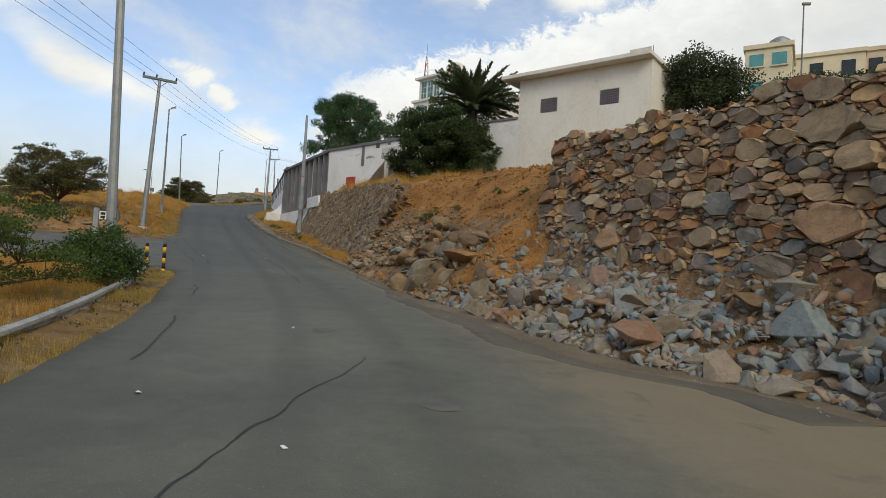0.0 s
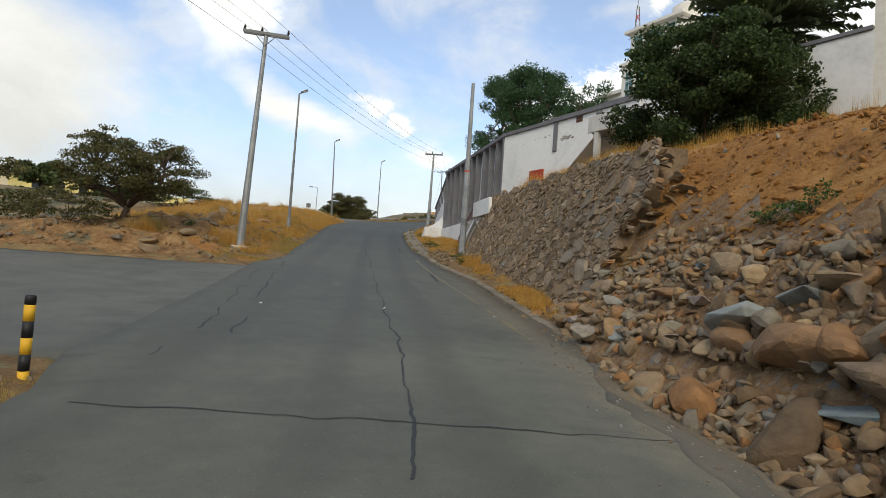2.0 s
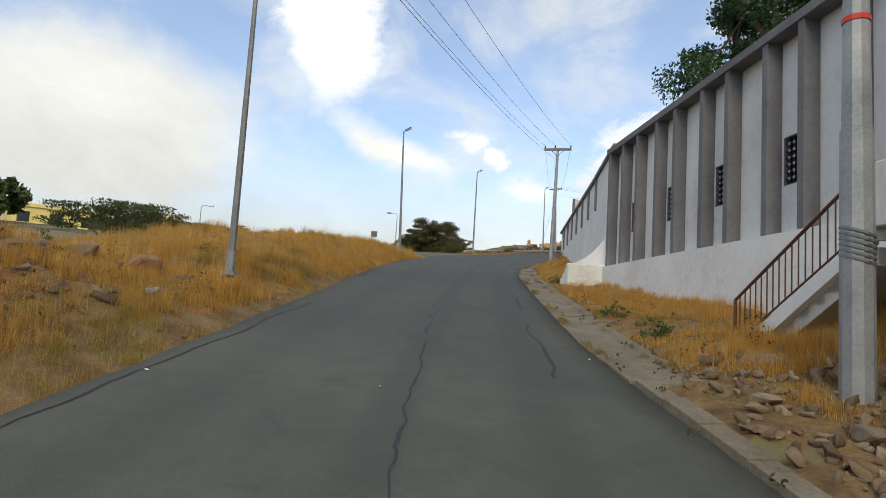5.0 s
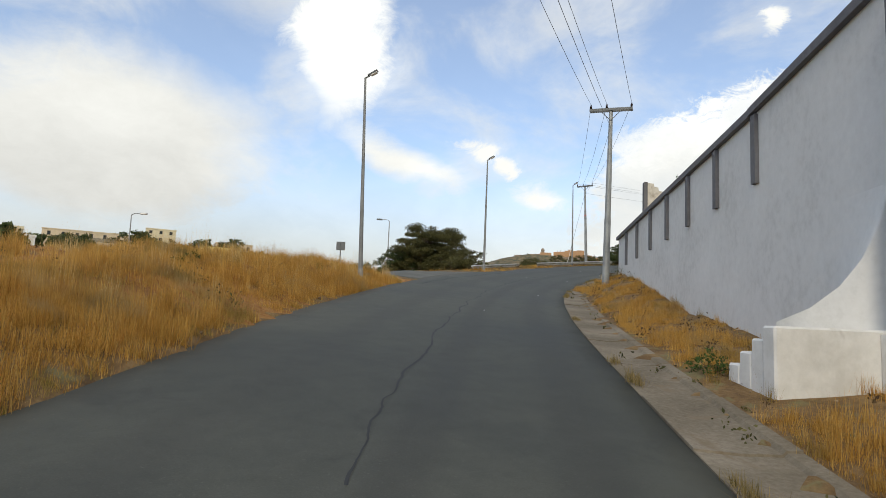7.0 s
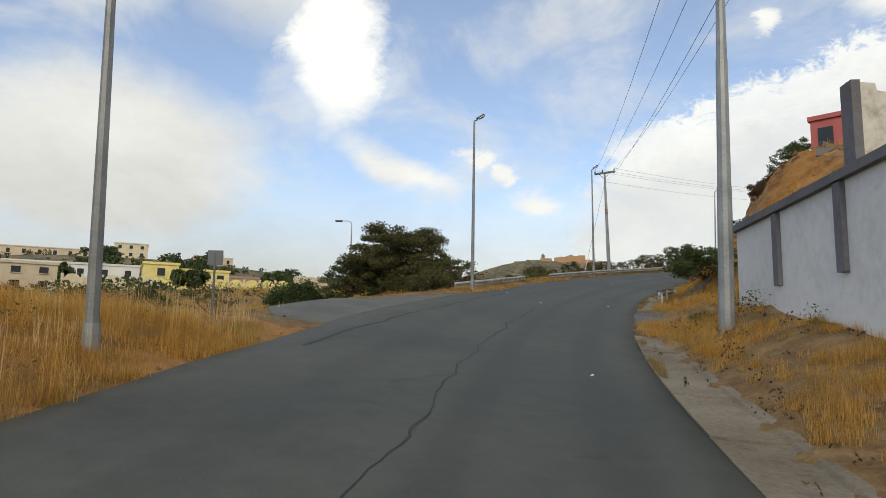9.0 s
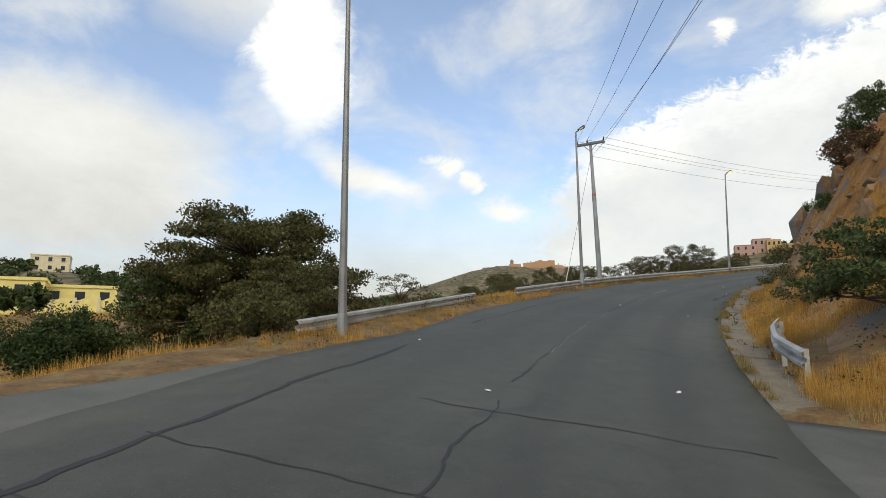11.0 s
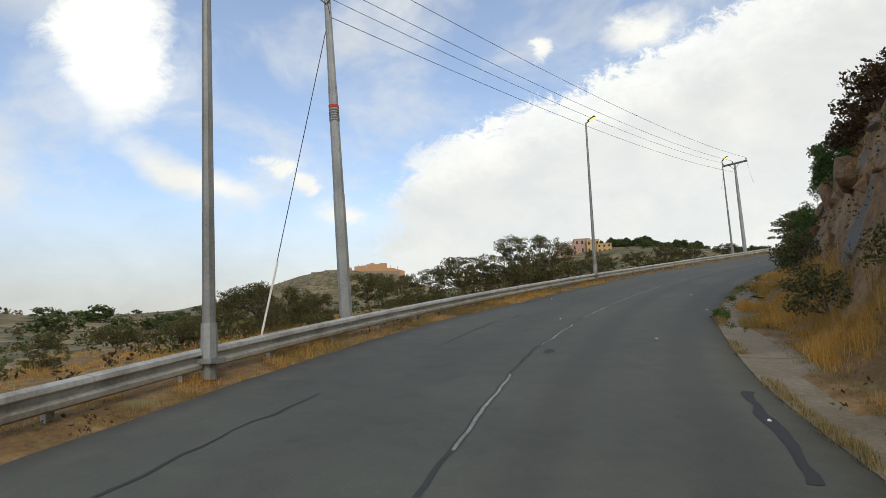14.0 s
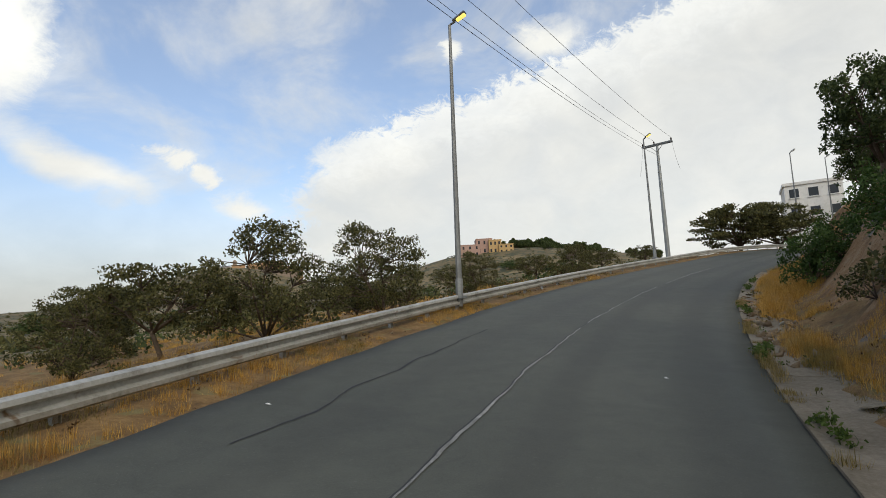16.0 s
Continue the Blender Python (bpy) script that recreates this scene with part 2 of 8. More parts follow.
DUST = two_scale("road_dust", (0.10, 0.080, 0.054), (0.155, 0.122, 0.080), (0.22, 0.178, 0.12), 0.6, 26, 0.95, 0, 0.5, 0.02)
VERGE = two_scale("dusty_verge", (0.085, 0.052, 0.024), (0.185, 0.112, 0.046), (0.30, 0.20, 0.09), 1.6, 14, 0.95, 0, 0.7, 0.04, ((0.19, 0.165, 0.075), 1.7, 0.56, 0.68))
SCRUB = two_scale("dry_scrub_hill", (0.095, 0.080, 0.042), (0.19, 0.145, 0.075), (0.30, 0.235, 0.135), 0.05, 0.6, 0.95, 0, 0.5, 0.3, ((0.070, 0.076, 0.044), 0.24, 0.47, 0.58))
CLIFF = two_scale("cut_rock", (0.10, 0.062, 0.034), (0.26, 0.150, 0.068), (0.37, 0.265, 0.165), 0.5, 3.2, 0.92, 0, 1.0, 0.16, ((0.17, 0.16, 0.145), 0.6, 0.52, 0.62))
STONES = [(0.0, (0.12, 0.096, 0.075)), (0.14, (0.33, 0.245, 0.148)), (0.28, (0.37, 0.175, 0.072)), (0.40, (0.165, 0.148, 0.125)),
          (0.52, (0.44, 0.315, 0.18)), (0.64, (0.27, 0.135, 0.072)), (0.74, (0.24, 0.235, 0.205)), (0.85, (0.47, 0.265, 0.10)), (0.93, (0.48, 0.39, 0.255)), (1.0, (0.20, 0.13, 0.088))]
GREYS = [(0.0, (0.16, 0.175, 0.17)), (0.18, (0.30, 0.255, 0.19)), (0.34, (0.20, 0.245, 0.245)), (0.48, (0.32, 0.255, 0.175)), (0.62, (0.17, 0.14, 0.115)),
         (0.75, (0.26, 0.30, 0.295)), (0.88, (0.26, 0.145, 0.085)), (1.0, (0.38, 0.345, 0.28))]
BROWNS = [(0.0, (0.125, 0.088, 0.054)), (0.3, (0.20, 0.142, 0.085)), (0.55, (0.245, 0.175, 0.105)), (0.72, (0.20, 0.168, 0.125)), (0.88, (0.285, 0.20, 0.122)), (0.97, (0.35, 0.275, 0.185)), (1.0, (0.22, 0.225, 0.20))]
STONE = per_piece("wall_stone", STONES, bumpy=0.8, dist=0.04, value=0.45)
STONE_J = per_piece("wall_stone_joined", STONES, island=True, bumpy=0.8, dist=0.04, value=0.45)
RUBBLE = per_piece("rubble_stone", GREYS, bumpy=0.8, dist=0.04, value=0.45)
RUBBLE_J = per_piece("rubble_joined", GREYS, island=True)
RET = per_piece("brown_rubble_stone", BROWNS, 7.0, bumpy=0.9, dist=0.05, value=0.5)
RET_J = per_piece("brown_rubble_joined", BROWNS, 7.0, island=True, bumpy=0.9, dist=0.05, value=0.5)
HEAPS = [(0.0, (0.13, 0.088, 0.050)), (0.2, (0.24, 0.160, 0.083)), (0.36, (0.19, 0.155, 0.108)), (0.5, (0.30, 0.150, 0.055)), (0.64, (0.17, 0.150, 0.115)), (0.8, (0.32, 0.205, 0.100)), (0.92, (0.21, 0.195, 0.150)), (1.0, (0.37, 0.265, 0.145))]
HEAP_STONE = per_piece("brown_heap_stone", HEAPS, bumpy=0.8, dist=0.04, value=0.45)
SLATE_STONE = per_piece("blue_grey_slate", [(0.0, (0.15, 0.18, 0.18)), (0.4, (0.21, 0.255, 0.26)), (0.7, (0.26, 0.27, 0.25)), (1.0, (0.31, 0.23, 0.19))], bumpy=0.6, dist=0.03, value=0.4)
HEAP_J = per_piece("brown_heap_joined", HEAPS, island=True, bumpy=0.8, dist=0.04, value=0.45)
HEAP = two_scale("stony_earth", (0.095, 0.056, 0.028), (0.24, 0.143, 0.068), (0.38, 0.26, 0.145), 2.2, 16, 0.95, 0, 1.0, 0.09, ((0.20, 0.20, 0.185), 5.0, 0.56, 0.66))
BANK_EARTH = two_scale("stony_bank_earth", (0.10, 0.055, 0.024), (0.27, 0.152, 0.062), (0.42, 0.27, 0.125), 1.3, 7.0, 0.95, 0, 1.0, 0.14, ((0.15, 0.125, 0.07), 1.1, 0.54, 0.64))
JOINT = two_scale("dark_joint_earth", (0.020, 0.016, 0.012), (0.04, 0.03, 0.022), (0.075, 0.052, 0.036), 1.2, 14, 0.95, 0, 0.8, 0.04)
MORTAR = two_scale("brown_mortar", (0.12, 0.082, 0.050), (0.21, 0.148, 0.090), (0.30, 0.22, 0.145), 1.0, 12, 0.95, 0, 0.8, 0.05)
WHITE = two_scale("white_paint", (0.60, 0.595, 0.56), (0.735, 0.73, 0.70), (0.80, 0.795, 0.765), 0.35, 5.0, 0.8, 0, 0.12, 0.02, ((0.46, 0.44, 0.40), 0.9, 0.68, 0.80))
CREAM = two_scale("cream_paint", (0.62, 0.58, 0.50), (0.72, 0.69, 0.61), (0.78, 0.76, 0.69), 0.4, 5.0, 0.8, 0, 0.12, 0.02)
GREY_PAINT = two_scale("grey_paint", (0.118, 0.116, 0.121), (0.158, 0.156, 0.163), (0.20, 0.198, 0.205), 0.7, 8.0, 0.75, 0, 0.15, 0.01)
CONCRETE = two_scale("concrete", (0.12, 0.098, 0.066), (0.20, 0.168, 0.12), (0.29, 0.25, 0.19), 0.7, 16.0, 0.88, 0, 0.35, 0.02, ((0.20, 0.155, 0.10), 1.4, 0.58, 0.72))
STEEL = two_scale("galvanised_steel", (0.20, 0.215, 0.22), (0.285, 0.30, 0.305), (0.36, 0.375, 0.375), 1.4, 20.0, 0.5, 0.35, 0.05, 0.005)
# lamp posts take a darker copy of the galvanised steel
LAMP_STEEL = two_scale("darker_lamp_steel", (0.15, 0.155, 0.155), (0.215, 0.222, 0.222), (0.28, 0.288, 0.288), 1.4, 20.0, 0.5, 0.35, 0.05, 0.005)
STEEL_DARK = plain("dull_steel", (0.15, 0.16, 0.165), 0.55, 0.3)
RAIL_STEEL = two_scale("weathered_rail_steel", (0.25, 0.24, 0.21), (0.45, 0.45, 0.42), (0.58, 0.585, 0.56), 1.2, 14.0, 0.5, 0.4, 0.1, 0.006, ((0.20, 0.13, 0.075), 2.2, 0.62, 0.75))
BLACK = plain("black_iron", (0.02, 0.02, 0.022), 0.5)
RUSTY = plain("rust_red_paint", (0.11, 0.045, 0.030), 0.6)
RED_DOOR = two_scale("red_door_paint", (0.28, 0.035, 0.015), (0.42, 0.055, 0.022), (0.50, 0.085, 0.04), 1.5, 10.0, 0.55)
YELLOW = plain("yellow_band", (0.72, 0.42, 0.03), 0.6)
REDBAND = plain("red_band", (0.55, 0.05, 0.03), 0.6)
PORCELAIN = plain("brown_porcelain", (0.045, 0.028, 0.022), 0.25)
PALE_YELLOW = plain("pale_yellow_render", (0.80, 0.68, 0.26), 0.85)
SAND = plain("sand_render", (0.60, 0.50, 0.36), 0.9)
PINK = plain("pink_render", (0.42, 0.28, 0.23), 0.9)
FORT = plain("orange_stone", (0.44, 0.27, 0.15), 0.95)
GLASS_DARK = plain("dark_window_glass", (0.03, 0.035, 0.04), 0.15)
GREEN_GLASS = plain("green_window_glass", (0.10, 0.30, 0.30), 0.2)
BARK = two_scale("bark", (0.055, 0.040, 0.028), (0.105, 0.078, 0.056), (0.16, 0.125, 0.095), 2.0, 18.0, 0.95, 0, 0.8, 0.03)
LITTER = plain("white_litter", (0.75, 0.75, 0.73), 0.6)


def leafy(name, dark, mid, light, thin=0.35, drift=None):
    """Leaves that differ one by one; drift: (colour, patches per metre, from, to) for faded or greener patches."""
    def build(t, b, g):
        v = mth(t, "ADD", mth(t, "MULTIPLY", g.outputs["Random Per Island"], 0.7), mth(t, "MULTIPLY", fbm(t, g.outputs["Position"], 1.1, 3, 0.5), 0.45))
        col = ramp(t, v, [(0.2, dark), (0.55, mid), (0.95, light)])
        for colour, sc, lo, hi in drift or ():
            col = mixc(t, mth(t, "MULTIPLY", smooth(t, fbm(t, g.outputs["Position"], sc, 3, 0.6, 0.5), lo, hi), 0.75), col, colour)
        link(t, col, b.inputs["Base Color"])
        tr, mx = t.nodes.new("ShaderNodeBsdfTranslucent"), t.nodes.new("ShaderNodeMixShader")
        link(t, b.inputs["Base Color"].links[0].from_socket, tr.inputs[0])
        mx.inputs[0].default_value = thin
        link(t, b.outputs[0], mx.inputs[1])
        link(t, tr.outputs[0], mx.inputs[2])
        link(t, mx.outputs[0], t.nodes["Material Output"].inputs[0])
    return material(name, build, 0.65)


LEAF_DARK = leafy("dark_green_leaves", (0.028, 0.044, 0.015), (0.064, 0.092, 0.030), (0.125, 0.155, 0.052))
LEAF_ACACIA = leafy("olive_acacia_leaves", (0.032, 0.036, 0.013), (0.085, 0.087, 0.030), (0.18, 0.162, 0.058))
LEAF_GREEN = leafy("bright_green_leaves", (0.024, 0.052, 0.012), (0.052, 0.098, 0.022), (0.10, 0.155, 0.04))
LEAF_HEDGE = leafy("deep_green_leaves", (0.018, 0.034, 0.010), (0.042, 0.070, 0.020), (0.085, 0.12, 0.035))
LEAF_BROWN = leafy("red_brown_leaves", (0.045, 0.026, 0.014), (0.095, 0.055, 0.026), (0.15, 0.10, 0.045))
LEAF_FRESH = leafy("fresh_acacia_leaves", (0.040, 0.070, 0.014), (0.085, 0.135, 0.028), (0.15, 0.20, 0.05), 0.45)
LEAF_PALM = leafy("palm_fronds", (0.06, 0.082, 0.040), (0.125, 0.155, 0.075), (0.21, 0.245, 0.13))
GRASS_DRY = leafy("golden_dry_grass", (0.32, 0.168, 0.036), (0.58, 0.325, 0.066), (0.78, 0.52, 0.155), 0.45, (((0.20, 0.17, 0.06), 0.45, 0.54, 0.66), ((0.46, 0.34, 0.16), 0.8, 0.55, 0.68), ((0.30, 0.15, 0.06), 1.1, 0.60, 0.70)))
GRASS_TIRED = leafy("faded_olive_grass", (0.13, 0.105, 0.035), (0.28, 0.21, 0.075), (0.44, 0.33, 0.14), 0.45)
GRASS_GREEN = leafy("yellow_green_grass", (0.20, 0.17, 0.04), (0.42, 0.30, 0.075), (0.62, 0.45, 0.14), 0.45)


# ---- the plan: the road's line, with s metres along it and u metres to its right ----
LINE = np.array([
    (-30, 6.35, -29.44, -3.62), (-20, 6.18, -19.44, -3.12), (-10, 5.86, -9.45, -2.62), (0, 4.50, 0.45, -2.12), (10, 1.77, 10.06, -1.59),
    (20, -2.37, 19.15, -1.01), (30, -7.19, 27.91, -0.28), (40, -12.21, 36.56, 0.69), (50, -17.22, 45.22, 1.86), (60, -22.11, 53.94, 3.08),
    (70, -26.89, 62.73, 4.25), (80, -31.44, 71.63, 5.36), (90, -35.47, 80.78, 6.40), (100, -38.63, 90.26, 7.48), (110, -40.73, 100.03, 8.62),
    (120, -41.76, 109.97, 9.76), (130, -41.62, 119.96, 10.91), (150, -38.08, 139.62, 13.07), (165, -32.89, 153.67, 14.69),
    (180, -25.57, 166.75, 16.31), (195, -16.29, 178.51, 17.93), (210, -5.47, 188.89, 18.90), (240, 17.92, 207.66, 20.70), (255, 30.32, 216.10, 21.60)])


def spline(xs, ys, x):
    """A smooth curve through nodes (cubic Hermite)."""
    xs, ys, x = np.asarray(xs, float), np.asarray(ys, float), np.asarray(x, float)
    m = np.gradient(ys, xs)
    i = np.clip(np.searchsorted(xs, x) - 1, 0, len(xs) - 2)
    h = xs[i + 1] - xs[i]
    t = (x - xs[i]) / h
    return ((2 * t**3 - 3 * t**2 + 1) * ys[i] + (t**3 - 2 * t**2 + t) * h * m[i] + (-2 * t**3 + 3 * t**2) * ys[i + 1] + (t**3 - t**2) * h * m[i + 1])


SS = np.arange(-30, 255.01, 0.5)
CX, CY, CZ = (spline(LINE[:, 0], LINE[:, k], SS) for k in (1, 2, 3))
TX, TY = np.gradient(CX), np.gradient(CY)
TL = np.hypot(TX, TY)
TX, TY = TX / TL, TY / TL
RX, RY = TY, -TX


def bank(s):
    return np.interp(s, [-30, 50, 75, 95, 200], [0, 0, -0.04, -0.09, -0.09])


def at(s, u, dz=0.0):
    """The place s metres along the road, u to its right, dz above its surface there."""
    return Vector((float(np.interp(s, SS, CX) + np.interp(s, SS, RX) * u), float(np.interp(s, SS, CY) + np.interp(s, SS, RY) * u),
                   float(np.interp(s, SS, CZ) + bank(s) * max(-8, min(6, u)) + dz)))


def heading(s):
    """Degrees about z by which +y is turned to look along the road."""
    return math.degrees(math.atan2(-np.interp(s, SS, TX), np.interp(s, SS, TY)))


def along(x, y):
    """s and u of places (arrays)."""
    x, y = np.atleast_1d(np.asarray(x, float)), np.atleast_1d(np.asarray(y, float))
    s, u = np.empty(len(x)), np.empty(len(x))
    for k in range(0, len(x), 20000):
        px, py = x[k:k + 20000], y[k:k + 20000]
        i = np.argmin((px[:, None] - CX) ** 2 + (py[:, None] - CY) ** 2, axis=1)
        dx, dy = px - CX[i], py - CY[i]
        s[k:k + 20000] = np.clip(SS[i] + dx * TX[i] + dy * TY[i], -30, 255)
        side = dx * RX[i] + dy * RY[i]
        u[k:k + 20000] = np.sign(side) * np.hypot(dx, dy)
    return s, u


def lattice(x, y, seed=0):
    """Smooth random numbers, 0 to 1, one cell to a metre."""
    xi, yi = np.floor(x).astype(np.int64), np.floor(y).astype(np.int64)
    fx, fy = x - xi, y - yi
    fx, fy = fx * fx * (3 - 2 * fx), fy * fy * (3 - 2 * fy)

    def h(a, b):
        n = (a * 374761393 + b * 668265263 + seed * 1442695041) & 0x7FFFFFFF
        n = ((n ^ (n >> 13)) * 1274126177) & 0x7FFFFFFF
        return ((n ^ (n >> 16)) & 0xFFFF) / 65535.0
    return (h(xi, yi) * (1 - fx) + h(xi + 1, yi) * fx) * (1 - fy) + (h(xi, yi + 1) * (1 - fx) + h(xi + 1, yi + 1) * fx) * fy


def rough(x, y, scale, seed=0, octaves=4):
    """Fractal noise about 0, -0.5 to 0.5."""
    out, amp, tot = 0, 1.0, 0.0
    for k in range(octaves):
        out = out + amp * (lattice(x / scale, y / scale, seed + k) - 0.5)
        tot += amp
        amp, scale = amp * 0.5, scale * 0.47
    return out / tot


EDGE_R = ([-30, 6, 7.5, 8.5, 10, 12, 17, 26, 28, 40, 46, 55, 75, 91, 105, 121, 126, 130, 138, 145, 152, 255], [9.5, 9.8, 9.5, 8, 6.5, 5.6, 5.2, 4.4, 3.75, 3.7, 2.8, 2.15, 2.05, 2.2, 2.3, 2.35, 2.2, 1.9, 1.7, 1.9, 2.1, 2.1])
EDGE_L = ([-30, 24, 26, 42, 45, 62, 72, 90, 92, 103, 108, 113, 135, 142, 255], [-3.9, -3.9, -4.5, -5.0, -4.3, -4.6, -5.2, -5.4, -5.6, -5.6, -4.9, -5.3, -5.4, -4.9, -4.9])
LAYBY = ([90, 93, 96.4, 97.3, 99.3, 100.9, 104.4], [-6.0, -8.4, -8.1, -7.6, -7.0, -6.3, -5.5])
# height over the road's surface, by distance from its line: (s, distances, heights)
RIGHT = [
    (-30, (4, 9, 14, 30, 60), (0, 0.05, 1.5, 3, 6)),
    (3, (8.2, 8.9, 9.4, 10.4, 12, 60), (0, 0.7, 1.1, 4.2, 4.5, 11)),
    (8, (6.9, 7.6, 8.1, 9.2, 10, 16, 60), (0, 0.8, 1.2, 4.3, 4.5, 5.0, 12)),
    (12, (4.7, 5.5, 7.5, 8.6, 9.5, 16, 60), (0, 0.6, 1.25, 4.5, 4.7, 5.4, 13)),
    (16.5, (4.2, 5, 7, 8.0, 9, 14, 18, 60), (0, 0.6, 1.3, 4.8, 5.0, 5.6, 6.3, 12)),
    (18.5, (3.6, 4.7, 6.8, 9, 10.5, 14, 18, 60), (0, 0.9, 2.4, 4.8, 5.4, 5.6, 6.3, 12)),
    (24, (3.5, 4.7, 5.6, 6.8, 9, 9.6, 14, 18, 60), (0, 0.9, 2.0, 2.8, 4.9, 5.3, 5.7, 6.3, 12)),
    (30, (3.8, 4.7, 6.0, 6.8, 8.6, 9.6, 14, 18, 60), (0, 0.7, 2.1, 3.1, 4.9, 5.3, 5.8, 6.5, 12)),
    (32.5, (4.1, 4.9, 5.6, 7.0, 9.6, 14, 18, 60), (0.1, 0.25, 0.6, 4.5, 5.2, 5.9, 6.7, 12)),
    (42, (4.1, 4.9, 5.6, 7.0, 9.6, 14, 60), (0.1, 0.25, 0.6, 4.1, 5.0, 6.5, 12)),
    (50, (3.6, 4.9, 5.6, 6.6, 8.2, 10, 60), (0.05, 0.25, 0.5, 2.9, 4.2, 4.6, 10)),
    (53, (3.1, 4.2, 5.5, 6.6, 7.5, 9, 60), (0.05, 0.25, 0.5, 0.9, 2.4, 4, 9)),
    (56, (3.1, 4.2, 6, 7.5, 9, 60), (0.05, 0.25, 0.45, 0.55, 3, 9)),
    (68, (3.1, 4, 5.5, 7, 9, 60), (0.05, 0.15, 0.25, 0.5, 2.5, 8)),
    (80, (3.1, 4, 5.5, 7, 9, 60), (0.05, 0.2, 0.35, 0.8, 3, 8)),
    (93, (3.1, 4, 5, 7, 9, 60), (0.05, 0.6, 1.35, 1.8, 3, 8)),
    (97, (2.9, 4, 6, 12, 60), (0, 0.15, 0.4, 1.5, 10)),
    (102, (2.6, 4, 8, 12, 20, 60), (0, 0.05, 0.5, 1.2, 4, 12)),
    (106, (3.2, 4.0, 6, 9, 14, 60), (0.05, 0.3, 1.2, 3.5, 8, 16)),
    (112, (3.2, 4, 5.5, 8, 12, 60), (0.05, 0.4, 1.7, 3.8, 6.6, 14)),
    (120, (3.2, 3.8, 4.8, 5.35, 6.3, 8, 10, 14, 60), (0.05, 0.4, 1.8, 2.6, 4.0, 6.6, 8.4, 9.0, 15)),
    (136, (3.2, 3.8, 4.5, 5.2, 7, 9, 14, 60), (0.05, 0.6, 2.2, 4.2, 7.2, 9.2, 9.8, 16)),
    (150, (3.3, 4, 5, 6, 9, 14, 60), (0.05, 0.5, 1.8, 3.6, 6.5, 9, 17)),
    (175, (3.3, 4.2, 6, 10, 60), (0.05, 0.6, 2.5, 6, 16)),
    (255, (3.3, 6, 14, 60), (0.05, 0.6, 3, 10))]
LEFT = [
    (-30, (4, 6, 12, 60), (0, 0.05, -0.3, -1)),
    (22, (4, 6, 12, 60), (0, 0.1, -0.2, 0)),
    (25, (4, 14, 60), (0, -0.1, -0.5)),
    (40, (4.5, 14, 60), (0, -0.1, -0.3)),
    (41.6, (5, 8, 12, 20, 60), (0, 0.1, 0.15, 0.2, 0)),
    (43.2, (5, 6, 8, 12, 22, 32, 60), (0, 0.2, 0.75, 0.95, 0.8, 0.3, 1)),
    (46.7, (5, 7.2, 8.8, 11, 15, 25, 60), (0, -0.12, 0.6, 1.05, 0.6, -0.3, 1.5)),
    (51, (4.4, 5.5, 7, 9, 11, 15, 25, 60), (0, 0.25, 0.65, 1.2, 1.05, -0.1, -0.9, 2)),
    (55.5, (4.5, 5.5, 7, 9, 11, 15, 25, 60), (0, 0.25, 0.65, 1.2, 1.0, -0.1, -0.7, 2)),
    (59, (4.6, 5.6, 7.5, 10, 16, 25, 60), (0, 0.28, 0.6, 0.6, 0.0, -0.5, 2)),
    (65, (4.7, 5.6, 7.5, 10, 16, 25, 60), (0, 0.3, 0.9, 0.85, 0.2, -0.7, 2)),
    (78, (5.1, 6, 8, 11, 16, 25, 60), (0, 0.2, 0.9, 1.4, 1.3, 0.5, 2)),
    (86, (5.3, 6.2, 8, 12, 20, 60), (0, 0.1, 0.35, 0.6, 0.3, 2)),
    (91, (5.4, 8, 10, 14, 25, 60), (0, -0.05, -0.7, -1.2, -1.4, 1)),
    (97, (6, 7.9, 9.4, 14, 25, 60), (0, -0.05, -0.9, -1.7, -1.9, 1)),
    (103, (5.6, 7.5, 9.5, 14, 25, 60), (0, -0.1, -0.6, -1.1, -1.6, 1)),
    (108, (5, 6.5, 9, 15, 25, 60), (0, 0.05, -0.4, -1.9, -2.4, 1)),
    (118, (5, 6.5, 9, 15, 25, 60), (0, 0.05, -0.3, -1, -1.2, 1)),
    (150, (5, 6.5, 9, 15, 30, 60), (0, 0, -0.3, -0.8, -1.2, -1)),
    (255, (5, 6.5, 9, 15, 30, 60), (0, 0, -0.3, -0.8, -1.2, -1))]
HILLS = [(-290, 660, 31, 66), (-330, 640, 9, 60), (-238, 178, 11, 58), (-50, 490, 26, 60), (40, 425, 9, 70)]


def profile(table, s, a):
    rows = np.array([np.interp(a, us, zs) for _, us, zs in table])
    keys = np.array([k for k, *_ in table], float)
    i = np.clip(np.searchsorted(keys, s) - 1, 0, len(keys) - 2)
    f = np.clip((s - keys[i]) / (keys[i + 1] - keys[i]), 0, 1)
    j = np.arange(len(s))
    return rows[i, j] * (1 - f) + rows[i + 1, j] * f


def step(v, lo, hi):
    t = np.clip((v - lo) / (hi - lo), 0, 1)
    return t * t * (3 - 2 * t)


def paved(s, u):
    """1 where a paved surface lies on the ground."""
    left, right = np.interp(s, *EDGE_L), np.interp(s, *EDGE_R)
    right = np.where((s > 27) & (s < 52), right + 0.35, np.where((s >= 52) & ((s < 95) | (s > 104)), right + 0.85, right))
    main = (u > left + 0.2) & (u < right - 0.15)
    side = (s > 26.3) & (s < 40.5) & (u < -3.5) & (u > -48)
    apron = (s > 91.5) & (s < 103.5) & (u < -5) & (u > np.interp(s, *LAYBY) + 0.25)
    drive = (s > 98.6) & (s < 103.2) & (u > 1.8) & (u < 12.5)
    return main | side | apron | drive


